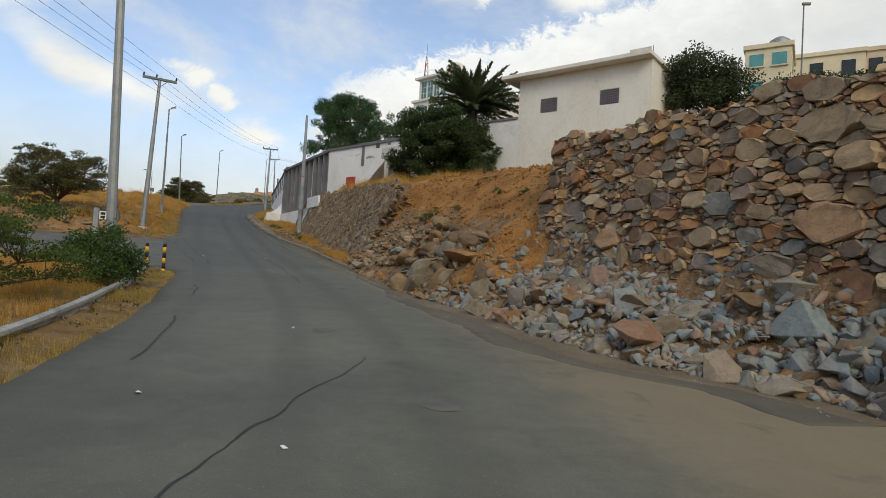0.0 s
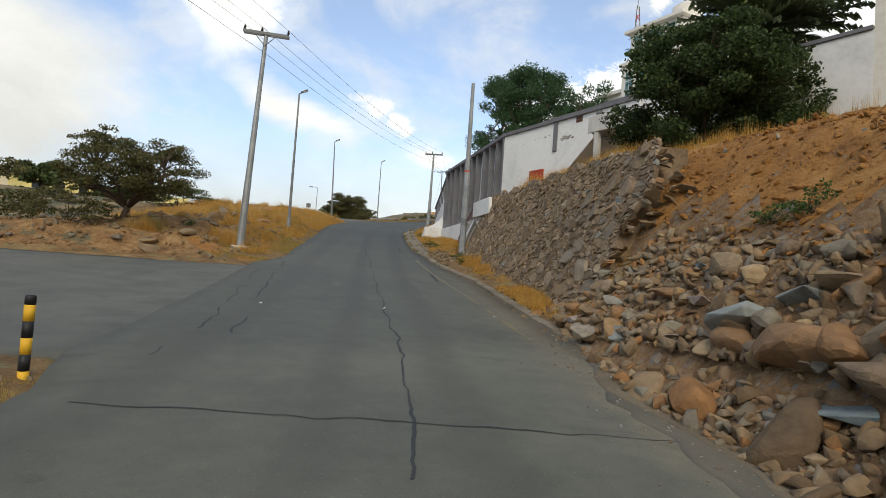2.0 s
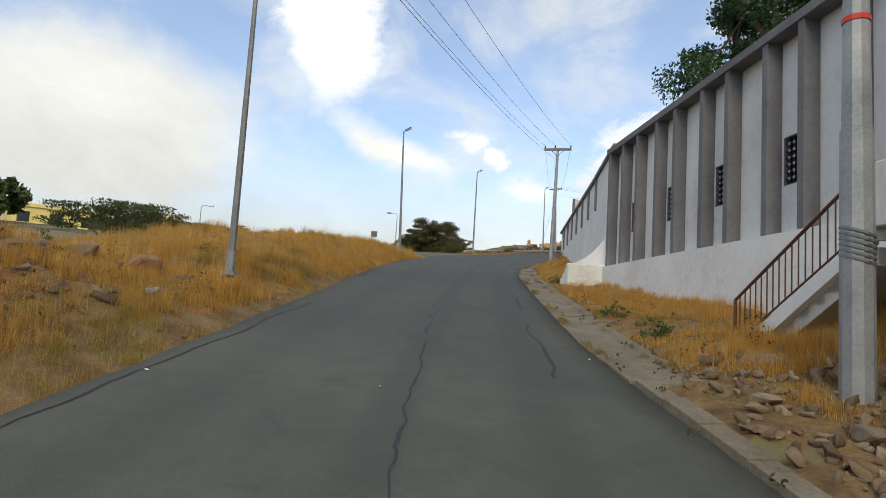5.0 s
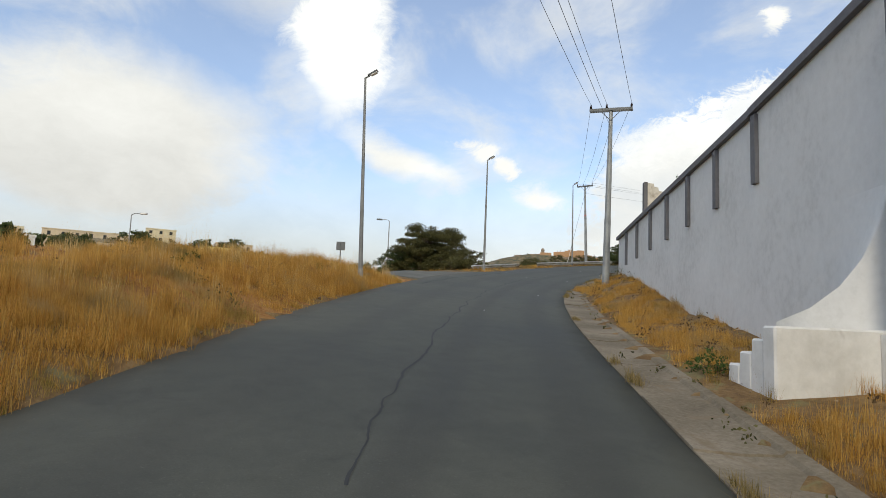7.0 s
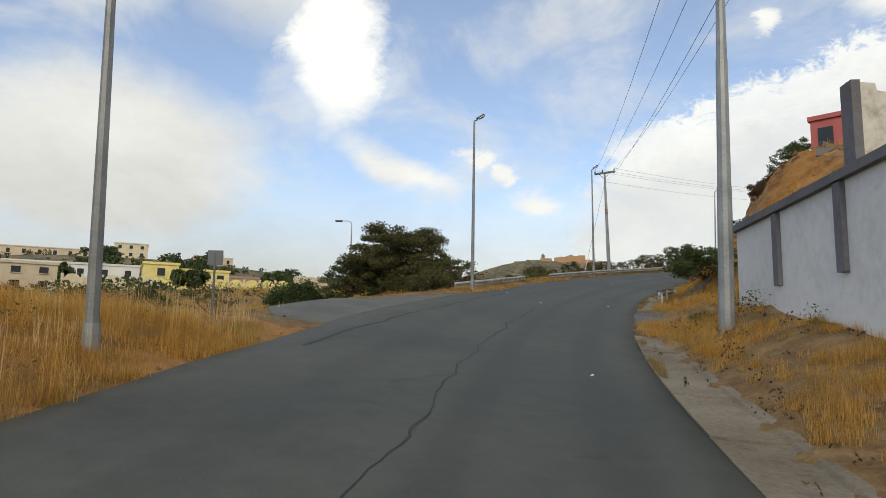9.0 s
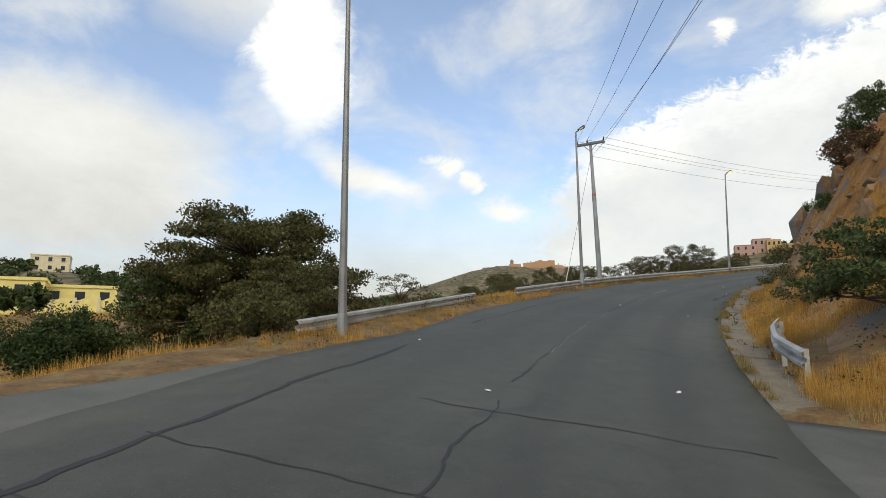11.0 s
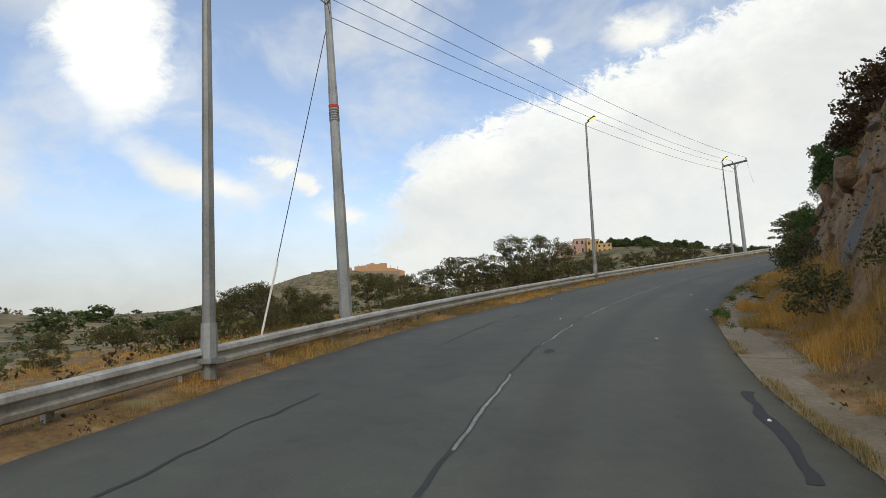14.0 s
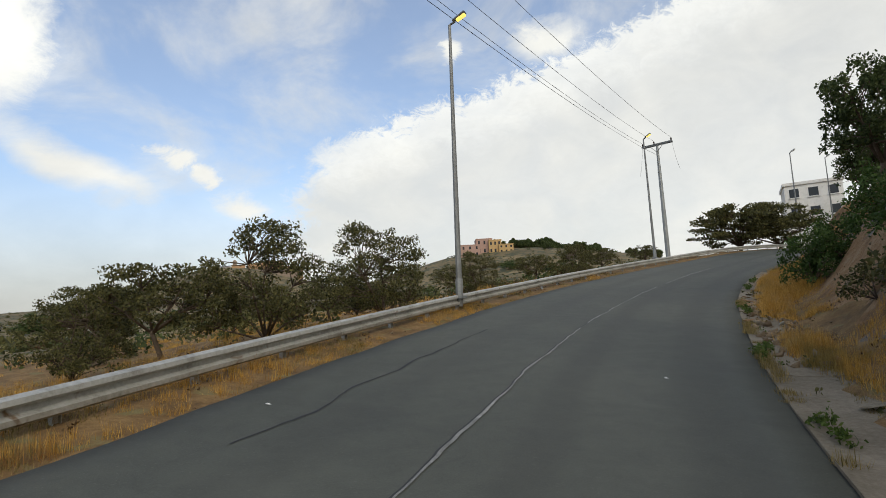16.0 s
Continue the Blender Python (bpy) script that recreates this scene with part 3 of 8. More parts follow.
def height(x, y, lower=True):
    """The ground's height."""
    x, y = np.atleast_1d(np.asarray(x, float)), np.atleast_1d(np.asarray(y, float))
    s, u = along(x, y)
    a = np.abs(u)
    base = np.interp(s, SS, CZ) + bank(s) * np.clip(u, -8, 6)
    dz = np.where(u > 0, profile(RIGHT, s, a), profile(LEFT, s, a))
    off = np.where(u > 0, a - np.interp(s, *EDGE_R), a + np.interp(s, *EDGE_L))
    wild = step(off, 0.3, 3.0)
    cut = np.where(u > 0, step(s, 105, 112) * step(u, 3.5, 5.0), 0)
    slope = np.where(u > 0, step(s, 17, 19) * step(s, 32, 30) * step(u, 4, 6), 0)
    bumps = wild * (0.35 * rough(x, y, 3.0, 1) + 0.16 * rough(x, y, 0.9, 5, 3)) + cut * (1.5 * rough(x, y, 2.2, 9, 4) + 0.5 * rough(x, y, 0.9, 21, 3)) + slope * 0.5 * rough(x, y, 1.0, 31, 4)
    mound = np.where(u < 0, step(s, 41, 45) * step(s, 92, 84) * step(a, 6, 8) * step(a, 26, 18), 0)
    heap_l = np.where(u < 0, step(s, 41.4, 43.2) * step(s, 60, 54) * step(a, 7.2, 9.0) * step(a, 34, 26), 0)
    bumps = bumps + heap_l * (0.85 * rough(x, y, 1.7, 81, 4) + 0.35 * rough(x, y, 0.8, 85, 3))
    bumps = bumps + mound * (0.7 * rough(x, y, 4.0, 51, 4) + 0.3 * rough(x, y, 1.1, 57, 3)) - np.where(u < 0, 0.07 * step(off, 1.1, 0.4), 0)
    near = base + dz + bumps + 0.02
    dist = np.hypot(x + 40, y - 100)
    far = 7.0 + 0.055 * np.clip(dist - 30, 0, 620)
    for hx, hy, hh, hr in HILLS:
        far = far + hh * np.exp(-((x - hx) ** 2 + (y - hy) ** 2) / (2 * hr * hr))
    far = far + 9 * rough(x, y, 110, 41, 5) * step(dist, 80, 300)
    w = step(a, 30, 80)
    z = near * (1 - w) + far * w
    return z - np.where(paved(s, u), 0.22, 0) if lower else z


def ground_z(x, y):
    s, u = along(np.array([float(x)]), np.array([float(y)]))
    if paved(s, u)[0]:
        return float(max(height([x], [y])[0], np.interp(s[0], SS, CZ) + bank(s[0]) * u[0]))
    return float(height([x], [y], False)[0])


# ---- mesh helpers ----
def mesh_of(bm, name, mat, smooth_faces=False):
    me = bpy.data.meshes.new(name)
    bm.normal_update()
    bm.to_mesh(me)
    bm.free()
    for m in mat if isinstance(mat, (list, tuple)) else (mat,):
        me.materials.append(m)
    if smooth_faces:
        me.polygons.foreach_set("use_smooth", [True] * len(me.polygons))
    return me


def part(name, bm, mat, parent=None, label="", smooth_faces=False, m=None):
    """One mesh object, under a thing or under a part."""
    ob = new(name, bm if isinstance(bm, bpy.types.Mesh) else mesh_of(bm, name, mat, smooth_faces))
    if parent is not None:
        ob.parent = parent
    if m is not None:
        ob.matrix_basis = m
    return tagged(ob, label)


def arrays(name, verts, faces, mat, sizes=None, smooth_faces=False):
    """A mesh from arrays: faces all of one size."""
    me = bpy.data.meshes.new(name)
    verts, faces = np.asarray(verts, np.float32), np.asarray(faces, np.int32)
    n, k = faces.shape
    me.vertices.add(len(verts))
    me.vertices.foreach_set("co", verts.ravel())
    me.loops.add(n * k)
    me.loops.foreach_set("vertex_index", faces.ravel())
    me.polygons.add(n)
    me.polygons.foreach_set("loop_start", np.arange(0, n * k, k, dtype=np.int32))
    me.polygons.foreach_set("loop_total", np.full(n, k, np.int32))
    for m in mat if isinstance(mat, (list, tuple)) else (mat,):
        me.materials.append(m)
    if smooth_faces:
        me.polygons.foreach_set("use_smooth", np.ones(n, bool))
    me.update(calc_edges=True)
    return me


def box(bm, x0, y0, z0, x1, y1, z1, m=None, bevel=0.0):
    r = bmesh.ops.create_cube(bm, size=1.0)
    vs = r["verts"]
    for v in vs:
        v.co = Vector(((x0 + x1) / 2 + v.co.x * (x1 - x0), (y0 + y1) / 2 + v.co.y * (y1 - y0), (z0 + z1) / 2 + v.co.z * (z1 - z0)))
    if bevel:
        es = list({e for v in vs for e in v.link_edges})
        vs = list({v for f in bmesh.ops.bevel(bm, geom=es, offset=bevel, segments=1, affect="EDGES")["faces"] for v in f.verts} | {v for v in vs if v.is_valid})
    if m is not None:
        bmesh.ops.transform(bm, matrix=m, verts=vs)
    return vs


def boxed(x0, y0, z0, x1, y1, z1, m=None, bevel=0.0):
    bm = bmesh.new()
    box(bm, x0, y0, z0, x1, y1, z1, m, bevel)
    return bm


def tube(bm, pts, radii, sides=8):
    """A tapered tube through points."""
    pts = [Vector(p) for p in pts]
    rings = []
    for i, p in enumerate(pts):
        d = (pts[min(i + 1, len(pts) - 1)] - pts[max(i - 1, 0)]).normalized()
        q = d.to_track_quat("Z", "Y")
        rings.append([bm.verts.new(p + q @ Vector((radii[i] * math.cos(a), radii[i] * math.sin(a), 0))) for a in (2 * math.pi * k / sides for k in range(sides))])
    for r0, r1 in zip(rings, rings[1:]):
        for k in range(sides):
            bm.faces.new((r0[k], r0[(k + 1) % sides], r1[(k + 1) % sides], r1[k]))
    bm.faces.new(rings[0][::-1])
    bm.faces.new(rings[-1])


def sweep(bm, frames, outline, closed=True):
    """An outline (points across, up) drawn along frames (place, right, up)."""
    rings = [[bm.verts.new(p + r * a + w * b) for a, b in outline] for p, r, w in frames]
    n = len(outline)
    for r0, r1 in zip(rings, rings[1:]):
        for k in range(n if closed else n - 1):
            bm.faces.new((r0[k], r1[k], r1[(k + 1) % n], r0[(k + 1) % n]))
    if closed:
        bm.faces.new(rings[0])
        bm.faces.new(rings[-1][::-1])


def thing(name, place, label, category, group="", turn=0.0, kind=""):
    ob = new(name)
    ob.matrix_basis = pose(*place, 0, 0, turn)
    ob.empty_display_size = 0.2
    return tagged(ob, label, category, group, kind)


UP = Vector((0, 0, 1))

# ---- ground ----


def graded(lo, hi, stepw, out):
    mid = list(np.arange(lo, hi + 1e-6, stepw))
    d, a, b = stepw, [], []
    x0, x1 = lo, hi
    while x0 > -out or x1 < out:
        d *= 1.13
        x0, x1 = x0 - d, x1 + d
        a.append(x0), b.append(x1)
    return np.array(a[::-1] + mid + b)


gx, gy = graded(-62, 24, 0.5, 1800), graded(-14, 190, 0.5, 1800)
GX, GY = np.meshgrid(gx, gy)
px, py = GX.ravel(), GY.ravel()
pz = height(px, py)
nx, ny = len(gx), len(gy)
ii = (np.arange(ny - 1)[:, None] * nx + np.arange(nx - 1)).ravel()
quads = np.stack([ii, ii + 1, ii + nx + 1, ii + nx], 1)
ground_me = arrays("ground", np.stack([px, py, pz], 1), quads, [VERGE, EARTH, SCRUB, CLIFF, HEAP, BANK_EARTH], smooth_faces=True)
fs, fu = along(px, py)
v = rough(px, py, 2.5, 71)
kind_v = np.zeros(len(px), np.int32)
kind_v[(np.abs(fu) > 24 + 8 * v + np.where((fu < 0) & (fs > 92) & (fs < 126), 22, 0))] = 2
kind_v[(fu > 3.6) & (fs > 4) & (fs < 33) & (fu < 14 + 3 * v)] = 1
kind_v[(fu > 3.2) & (fs > 3) & (fs < 32) & (fu < np.interp(fs, [3, 8, 12, 16.5, 19, 24, 30, 32], [11, 9.5, 8.4, 7.6, 6.9, 6.6, 6.4, 5.4]) + 1.2 * v)] = 4
bare = rough(fs, fu, 3.0, 3, 4)
kind_v[(fu < -5.5) & (fs > 42) & (fs < 90) & (fu > -18) & ((bare < 0.0) | (fs < 50) & (v > -0.08))] = 1
kind_v[(fu < -6.3 + 1.5 * v) & (fs > 41.2) & (fs < 57 + 6 * v) & (fu > -30) & (v > -0.16)] = 5
kind_v[(fu > 3.9 + v) & (fs > 107) & (fu < 24)] = 3
kind_v[(fu > 4.2) & (fs > 109) & (fs < 128) & (fu < 12) & (v > 0.02)] = 1
kind_v[(fu > 3.4) & (np.abs(fs - 17.5 - 0.25 * (fu - 5)) < 1.3 + 2 * v)] = 1
ground_me.polygons.foreach_set("material_index", kind_v[ii])
ground = tagged(new("ground", ground_me), "dry earth ground with dusty verges, orange soil and scrub hills", "ground", kind="structure")


# ---- road ----
def strip(name, s0, s1, ds, u_of, mat, dz=0.0, skirt=0.25, cols=14):
    """A paved sheet that follows the road from s0 to s1; u_of gives its two edges."""
    sv = np.arange(s0, s1 + 1e-6, ds)
    sv = np.r_[sv[0], sv, sv[-1]]
    verts, acr, alo = [], [], []
    for i_s, s in enumerate(sv):
        a, b = u_of(s)
        us = np.linspace(a, b, cols)
        for u in np.r_[us[0], us, us[-1]]:
            verts.append(tuple(at(s, u, dz - (skirt if i_s in (0, len(sv) - 1) else 0))))
            acr.append(u)
            alo.append(s)
        for j in (0, cols + 1):
            x, y, z = verts[len(verts) - (cols + 2) + j]
            verts[len(verts) - (cols + 2) + j] = (x, y, z - skirt)
    k = cols + 2
    idx = (np.arange(len(sv) - 1)[:, None] * k + np.arange(k - 1)).ravel()
    me = arrays(name, verts, np.stack([idx, idx + 1, idx + k + 1, idx + k], 1), mat, smooth_faces=False)
    me.attributes.new("across", "FLOAT", "POINT").data.foreach_set("value", np.array(acr, np.float32))
    me.attributes.new("along", "FLOAT", "POINT").data.foreach_set("value", np.array(alo, np.float32))
    return me


def wavy(s, seed, amp):
    return amp * float(rough(np.array([s]), np.array([seed * 7.3]), 1.6, seed, 4)[0])


road = tagged(new("road", strip("road", -30, 250, 0.25, lambda s: (np.interp(s, *EDGE_L) + wavy(s, 3, 0.22), np.interp(s, *EDGE_R) + wavy(s, 4, 0.25)), ASPHALT)),
              "grey worn asphalt road climbing in curves, cracked along its middle", "road", kind="structure")
side_road = tagged(new("side_road", strip("side_road", 25.7, 40.9, 0.5, lambda s: (-46, -3.4), ASPHALT_OLD, -0.012, cols=30)),
                   "older pale asphalt side road branching off", "road", kind="structure")
apron = tagged(new("lay_by", strip("lay_by", 91.2, 103.9, 0.4, lambda s: (np.interp(s, *LAYBY) + wavy(s, 8, 0.25), -5.1), ASPHALT_OLD, -0.008)),
               "pale rough asphalt lay-by beside the road", "road", kind="structure")
drive = tagged(new("driveway", strip("driveway", 98.4, 103.4, 0.4, lambda s: (1.7, 12.8), ASPHALT_OLD, -0.02)), "grey asphalt driveway mouth", "driveway", kind="structure")


def ribbon(name, s0, s1, u_of, width, mat, seed, dz=0.006, ds=0.16, wob=0.16, gaps=0.0, label=""):
    """A narrow wandering seam on the road."""
    sv = np.arange(s0, s1, ds)
    off = rough(sv, np.full(len(sv), seed * 3.1), 1.1, seed, 4) * 2 * wob
    wd = width * (0.55 + 1.1 * lattice(sv / 0.7, np.full(len(sv), 5.0 + seed), seed))
    show = lattice(sv / 2.1, np.full(len(sv), 9.0 + seed), seed + 3) > gaps
    verts, faces = [], []
    for k, s in enumerate(sv):
        u = float(u_of(s)) + off[k]
        verts += [tuple(at(s, u - wd[k] / 2, dz)), tuple(at(s, u + wd[k] / 2, dz))]
        if k and show[k]:
            n = len(verts)
            faces.append((n - 4, n - 3, n - 1, n - 2))
    ob = new(name, arrays(name, verts, faces, mat))
    ob.parent = road
    return tagged(ob, label)


MIDDLE = lambda s: np.interp(s, [0, 4.9, 7, 9.6, 27, 46, 60, 69, 120, 132, 145, 165], [-2.0, -1.3, -0.7, 0.3, 0.25, -0.4, -1.0, -1.35, -1.35, -1.8, -1.6, -1.1])  # noqa: E731
ribbon("seam", 3.6, 9.8, MIDDLE, 0.028, TAR, 1, ds=0.08, gaps=0.05, label="dark crack along the road's middle")
ribbon("seam", 116, 168, lambda s: MIDDLE(s) - 0.03, 0.036, TAR, 3, ds=0.07, wob=0.09, gaps=0.1)
ribbon("seam", 22, 117, MIDDLE, 0.030, TAR, 1, ds=0.08, gaps=0.1, label="dark crack along the road's middle")
ribbon("seam", 106, 117, lambda s: MIDDLE(s) + 0.02, 0.014, PALE_LINE, 1, 0.009, ds=0.08, gaps=0.6, label="pale crumbs along the crack")
ribbon("centre_line", 126, 176, lambda s: MIDDLE(s) - 0.005, 0.030, PALE_LINE, 3, 0.011, 0.07, 0.09, 0.22, "thin worn pale centre line")
ribbon("seam", 26, 62, lambda s: np.interp(s, [26, 30, 38, 62], [-3.3, -3.5, -4.35, -4.0]), 0.034, TAR, 4, gaps=0.35)
ribbon("seam", 28, 44, lambda s: np.interp(s, [28, 36, 44], [-2.7, -3.5, -4.1]), 0.035, TAR, 5, gaps=0.4)
ribbon("seam", 88, 122, lambda s: np.interp(s, [88, 98, 122], [-4.6, -4.3, -4.0]), 0.065, TAR, 6, ds=0.08, gaps=0.15)
ribbon("seam", 4, 20, lambda s: np.interp(s, [4, 20], [-2.9, -3.1]), 0.04, TAR, 7, gaps=0.5)
ribbon("seam", 121, 150, lambda s: np.interp(s, [121, 132, 150], [-4.0, -3.8, -3.5]), 0.032, TAR, 17, ds=0.08, gaps=0.42)
ribbon("seam", 124, 134, lambda s: np.interp(s, [124, 134], [1.5, 1.75]), 0.12, TAR, 18, ds=0.1, gaps=0.45)
ribbon("seam", 39.4, 43.1, lambda s: 2.17, 0.10, TAR, 8, wob=0.1)
ribbon("seam", 52, 66, lambda s: 1.3, 0.05, TAR, 9, gaps=0.5)
ribbon("edge_line", 29, 48, lambda s: np.interp(s, [29, 35, 43, 48], [3.0, 2.8, 2.2, 2.0]), 0.10, YELLOW_LINE, 10, 0.007, 0.2, 0.015, 0.3, "faded yellow edge line")
for k, (s_at, u0, u1, skew) in enumerate(((4.3, -3.4, 0.4, 0.05), (23.5, -3.3, 3.2, -0.06), (97.2, -4.6, 2.0, -0.14), (98.6, -4.4, 1.8, -0.16), (101.5, -2.4, 1.9, -0.12), (110.3, -1.2, 1.2, 0.1))):
    us = np.arange(u0, u1, 0.15)
    off = rough(us, np.full(len(us), 2.0 + k), 0.8, 30 + k, 4) * 0.3
    wd = 0.024 * (0.5 + 1.2 * lattice(us / 0.6, np.full(len(us), 3.0 + k), 40 + k))
    vs = [tuple(at(s_at + skew * u + o + sg * w, u, 0.006)) for u, o, w in zip(us, off, wd) for sg in (-0.5, 0.5)]
    tagged(part("seam", arrays("seam", vs, [(2 * i, 2 * i + 1, 2 * i + 3, 2 * i + 2) for i in range(len(us) - 1)], TAR), TAR, road), "dark crack across the road")
rng = np.random.default_rng(5)
for k, (s_at, u_at, w, l) in enumerate(((7.2, 1.05, 0.35, 0.5), (36.8, -1.4, 0.25, 0.8), (38.2, 1.35, 0.3, 1.4), (12.2, -0.2, 0.3, 0.4), (20.5, 1.5, 0.2, 0.3), (131.8, -1.5, 0.12, 0.3))):
    vs = [tuple(at(s_at + l * math.sin(a) * (0.6 + 0.4 * rng.random()), u_at + w * math.cos(a) * (0.6 + 0.4 * rng.random()), 0.005)) for a in np.linspace(0, 2 * math.pi, 9)[:-1]]
    bm = bmesh.new()
    bm.faces.new([bm.verts.new(p) for p in vs])
    part("patch", bm, PATCH if k != 5 else TAR, road)

# ---- kerbs and gutters ----
kerb = tagged(new("kerb"), "weathered concrete kerb along the road, dusty and chipped", "kerb", kind="structure")


def kerb_piece(s0, s1, outline):
    fr = []
    for s in np.linspace(s0, s1, 4):
        p = at(s, float(np.interp(s, *EDGE_R)))
        r = (at(s, 1) - at(s, 0)).normalized()
        fr.append((p, r, UP))
    bm = bmesh.new()
    sweep(bm, fr, outline)
    return bm


rng = np.random.default_rng(11)
s_k = 28.0
while s_k < 52:
    e = 0.0
    w, h = 0.28 + 0.03 * rng.random(), 0.06 + 0.03 * rng.random()
    part("kerb_stone", kerb_piece(s_k + 0.015, s_k + 0.98, [(e, -0.2), (e + 0.03, h), (e + w, h + 0.02), (e + w + 0.05, -0.2)]), CONCRETE, kerb)
    s_k += 1.0
gutter = tagged(new("gutter"), "cracked concrete gutter slabs beside the asphalt", "gutter", kind="structure")
for lo, hi in ((52, 95), (103.6, 172)):
    s_k = lo
    while s_k < hi:
        ln = min(2.2 + 0.8 * rng.random(), hi - s_k + 0.02)
        e = -0.05
        j = 0.03 * rng.random()
        wd = 1.0 if s_k < 96 else 0.92 + 0.10 * rng.random()
        kh = 0.07 if s_k < 96 else 0.045
        part("gutter_slab", kerb_piece(s_k + 0.012, s_k + ln - 0.012, [(e, -0.2), (e, 0.012 + j), (e + 0.45 * wd, 0.0 + j), (e + 0.86 * wd, 0.025 + j), (e + 0.90 * wd, kh + j), (e + 1.06 * wd, kh + 0.012 + j), (e + 1.1 * wd, -0.2)]), CONCRETE, gutter)
        s_k += ln

# ---- guard rails ----
WBEAM = [(0.0, 0.165), (0.075, 0.13), (0.085, 0.07), (0.0, 0.03), (0.0, -0.03), (0.085, -0.07), (0.075, -0.13), (0.0, -0.165)]


def guard_rail(label, nodes, post_every=2.0, lift=-0.19, facing=1):
    """A W-beam rail on posts, through nodes (s, u). facing 1: its face is towards larger u."""
    ss_ = np.array([n[0] for n in nodes], float)
    uu_ = np.array([n[1] for n in nodes], float)
    first = at(ss_[0], uu_[0])
    th = thing("guard_rail", first, label, "guard rail", "guard rails")
    sv = np.arange(ss_[0], ss_[-1] + 0.01, 1.0)
    pts = []
    for s in sv:
        u = float(np.interp(s, ss_, uu_))
        p = at(s, u)
        pts.append(p - first)
    rail_o = [(a * facing, b) for a, b in WBEAM] + [((a - 0.006) * facing, b) for a, b in WBEAM[::-1]]
    k = 0
    seg = 4
    while k < len(pts) - 1:
        fr = []
        for i in range(k, min(k + seg, len(pts) - 1) + 1):
            d = pts[min(i + 1, len(pts) - 1)] - pts[max(i - 1, 0)]
            r = Vector((d.y, -d.x, 0)).normalized()
            fr.append((pts[i] + UP * (0.56 + lift) + r * (0.03 * facing + (0.008 * facing if (k // seg) % 2 else 0)), r, UP))
        bm = bmesh.new()
        sweep(bm, fr, rail_o)
        bmesh.ops.recalc_face_normals(bm, faces=bm.faces)
        part("beam", bm, RAIL_STEEL, th)
        k += seg
    n_post = int((ss_[-1] - ss_[0]) / post_every)
    for j in range(n_post + 1):
        s = ss_[0] + 0.35 + j * post_every
        if s > ss_[-1]:
            break
        u = float(np.interp(s, ss_, uu_))
        p = at(s, u) - first
        m = Matrix.Translation(p) @ pose(0, 0, 0, 0, 0, heading(s))
        bm = bmesh.new()
        for x0, y0, x1, y1 in ((-0.04 - 0.05 * facing, -0.055, 0.04 - 0.05 * facing, -0.045), (-0.04 - 0.05 * facing, 0.045, 0.04 - 0.05 * facing, 0.055), (-0.006 - 0.05 * facing, -0.055, 0.006 - 0.05 * facing, 0.055)):
            box(bm, x0, y0, -0.7, x1, y1, 0.70 + lift, m)
        part("post", bm, RAIL_STEEL, th)
    return th


guard_rail("weathered grey steel guard rail with grass growing round its posts", [(-28, -5.0), (10, -4.95), (19, -4.9), (22.0, -4.95), (23.6, -4.9)], 2.0, -0.47)
guard_rail("weathered steel guard rail, short stretch before a gap", [(105.3, -6.6), (110, -6.5), (117.0, -6.7)], 2.0, -0.36)
guard_rail("long weathered steel guard rail following the outer curve", [(119.2, -6.05), (128, -6.1), (140, -5.9), (160, -5.6), (190, -5.8), (228, -6)], 2.0, -0.26)
bent = guard_rail("short bent steel guard rail at the inner edge", [(105.6, 3.15), (107.5, 3.05), (109.5, 3.25), (112, 3.7)], 1.6, -0.1, -1)

# ---- poles ----
STREET = "street lamps along the road"


def leaning(place, turn, lean, lean_dir, h):
    """A pose whose top, h above its foot, stands lean metres off plumb towards lean_dir degrees."""
    d_ = math.radians(lean_dir)
    return Matrix.Translation(Vector(place)) @ Matrix.Rotation(lean / h, 4, Vector((-math.sin(d_), math.cos(d_), 0))) @ Matrix.Rotation(math.radians(turn), 4, "Z")


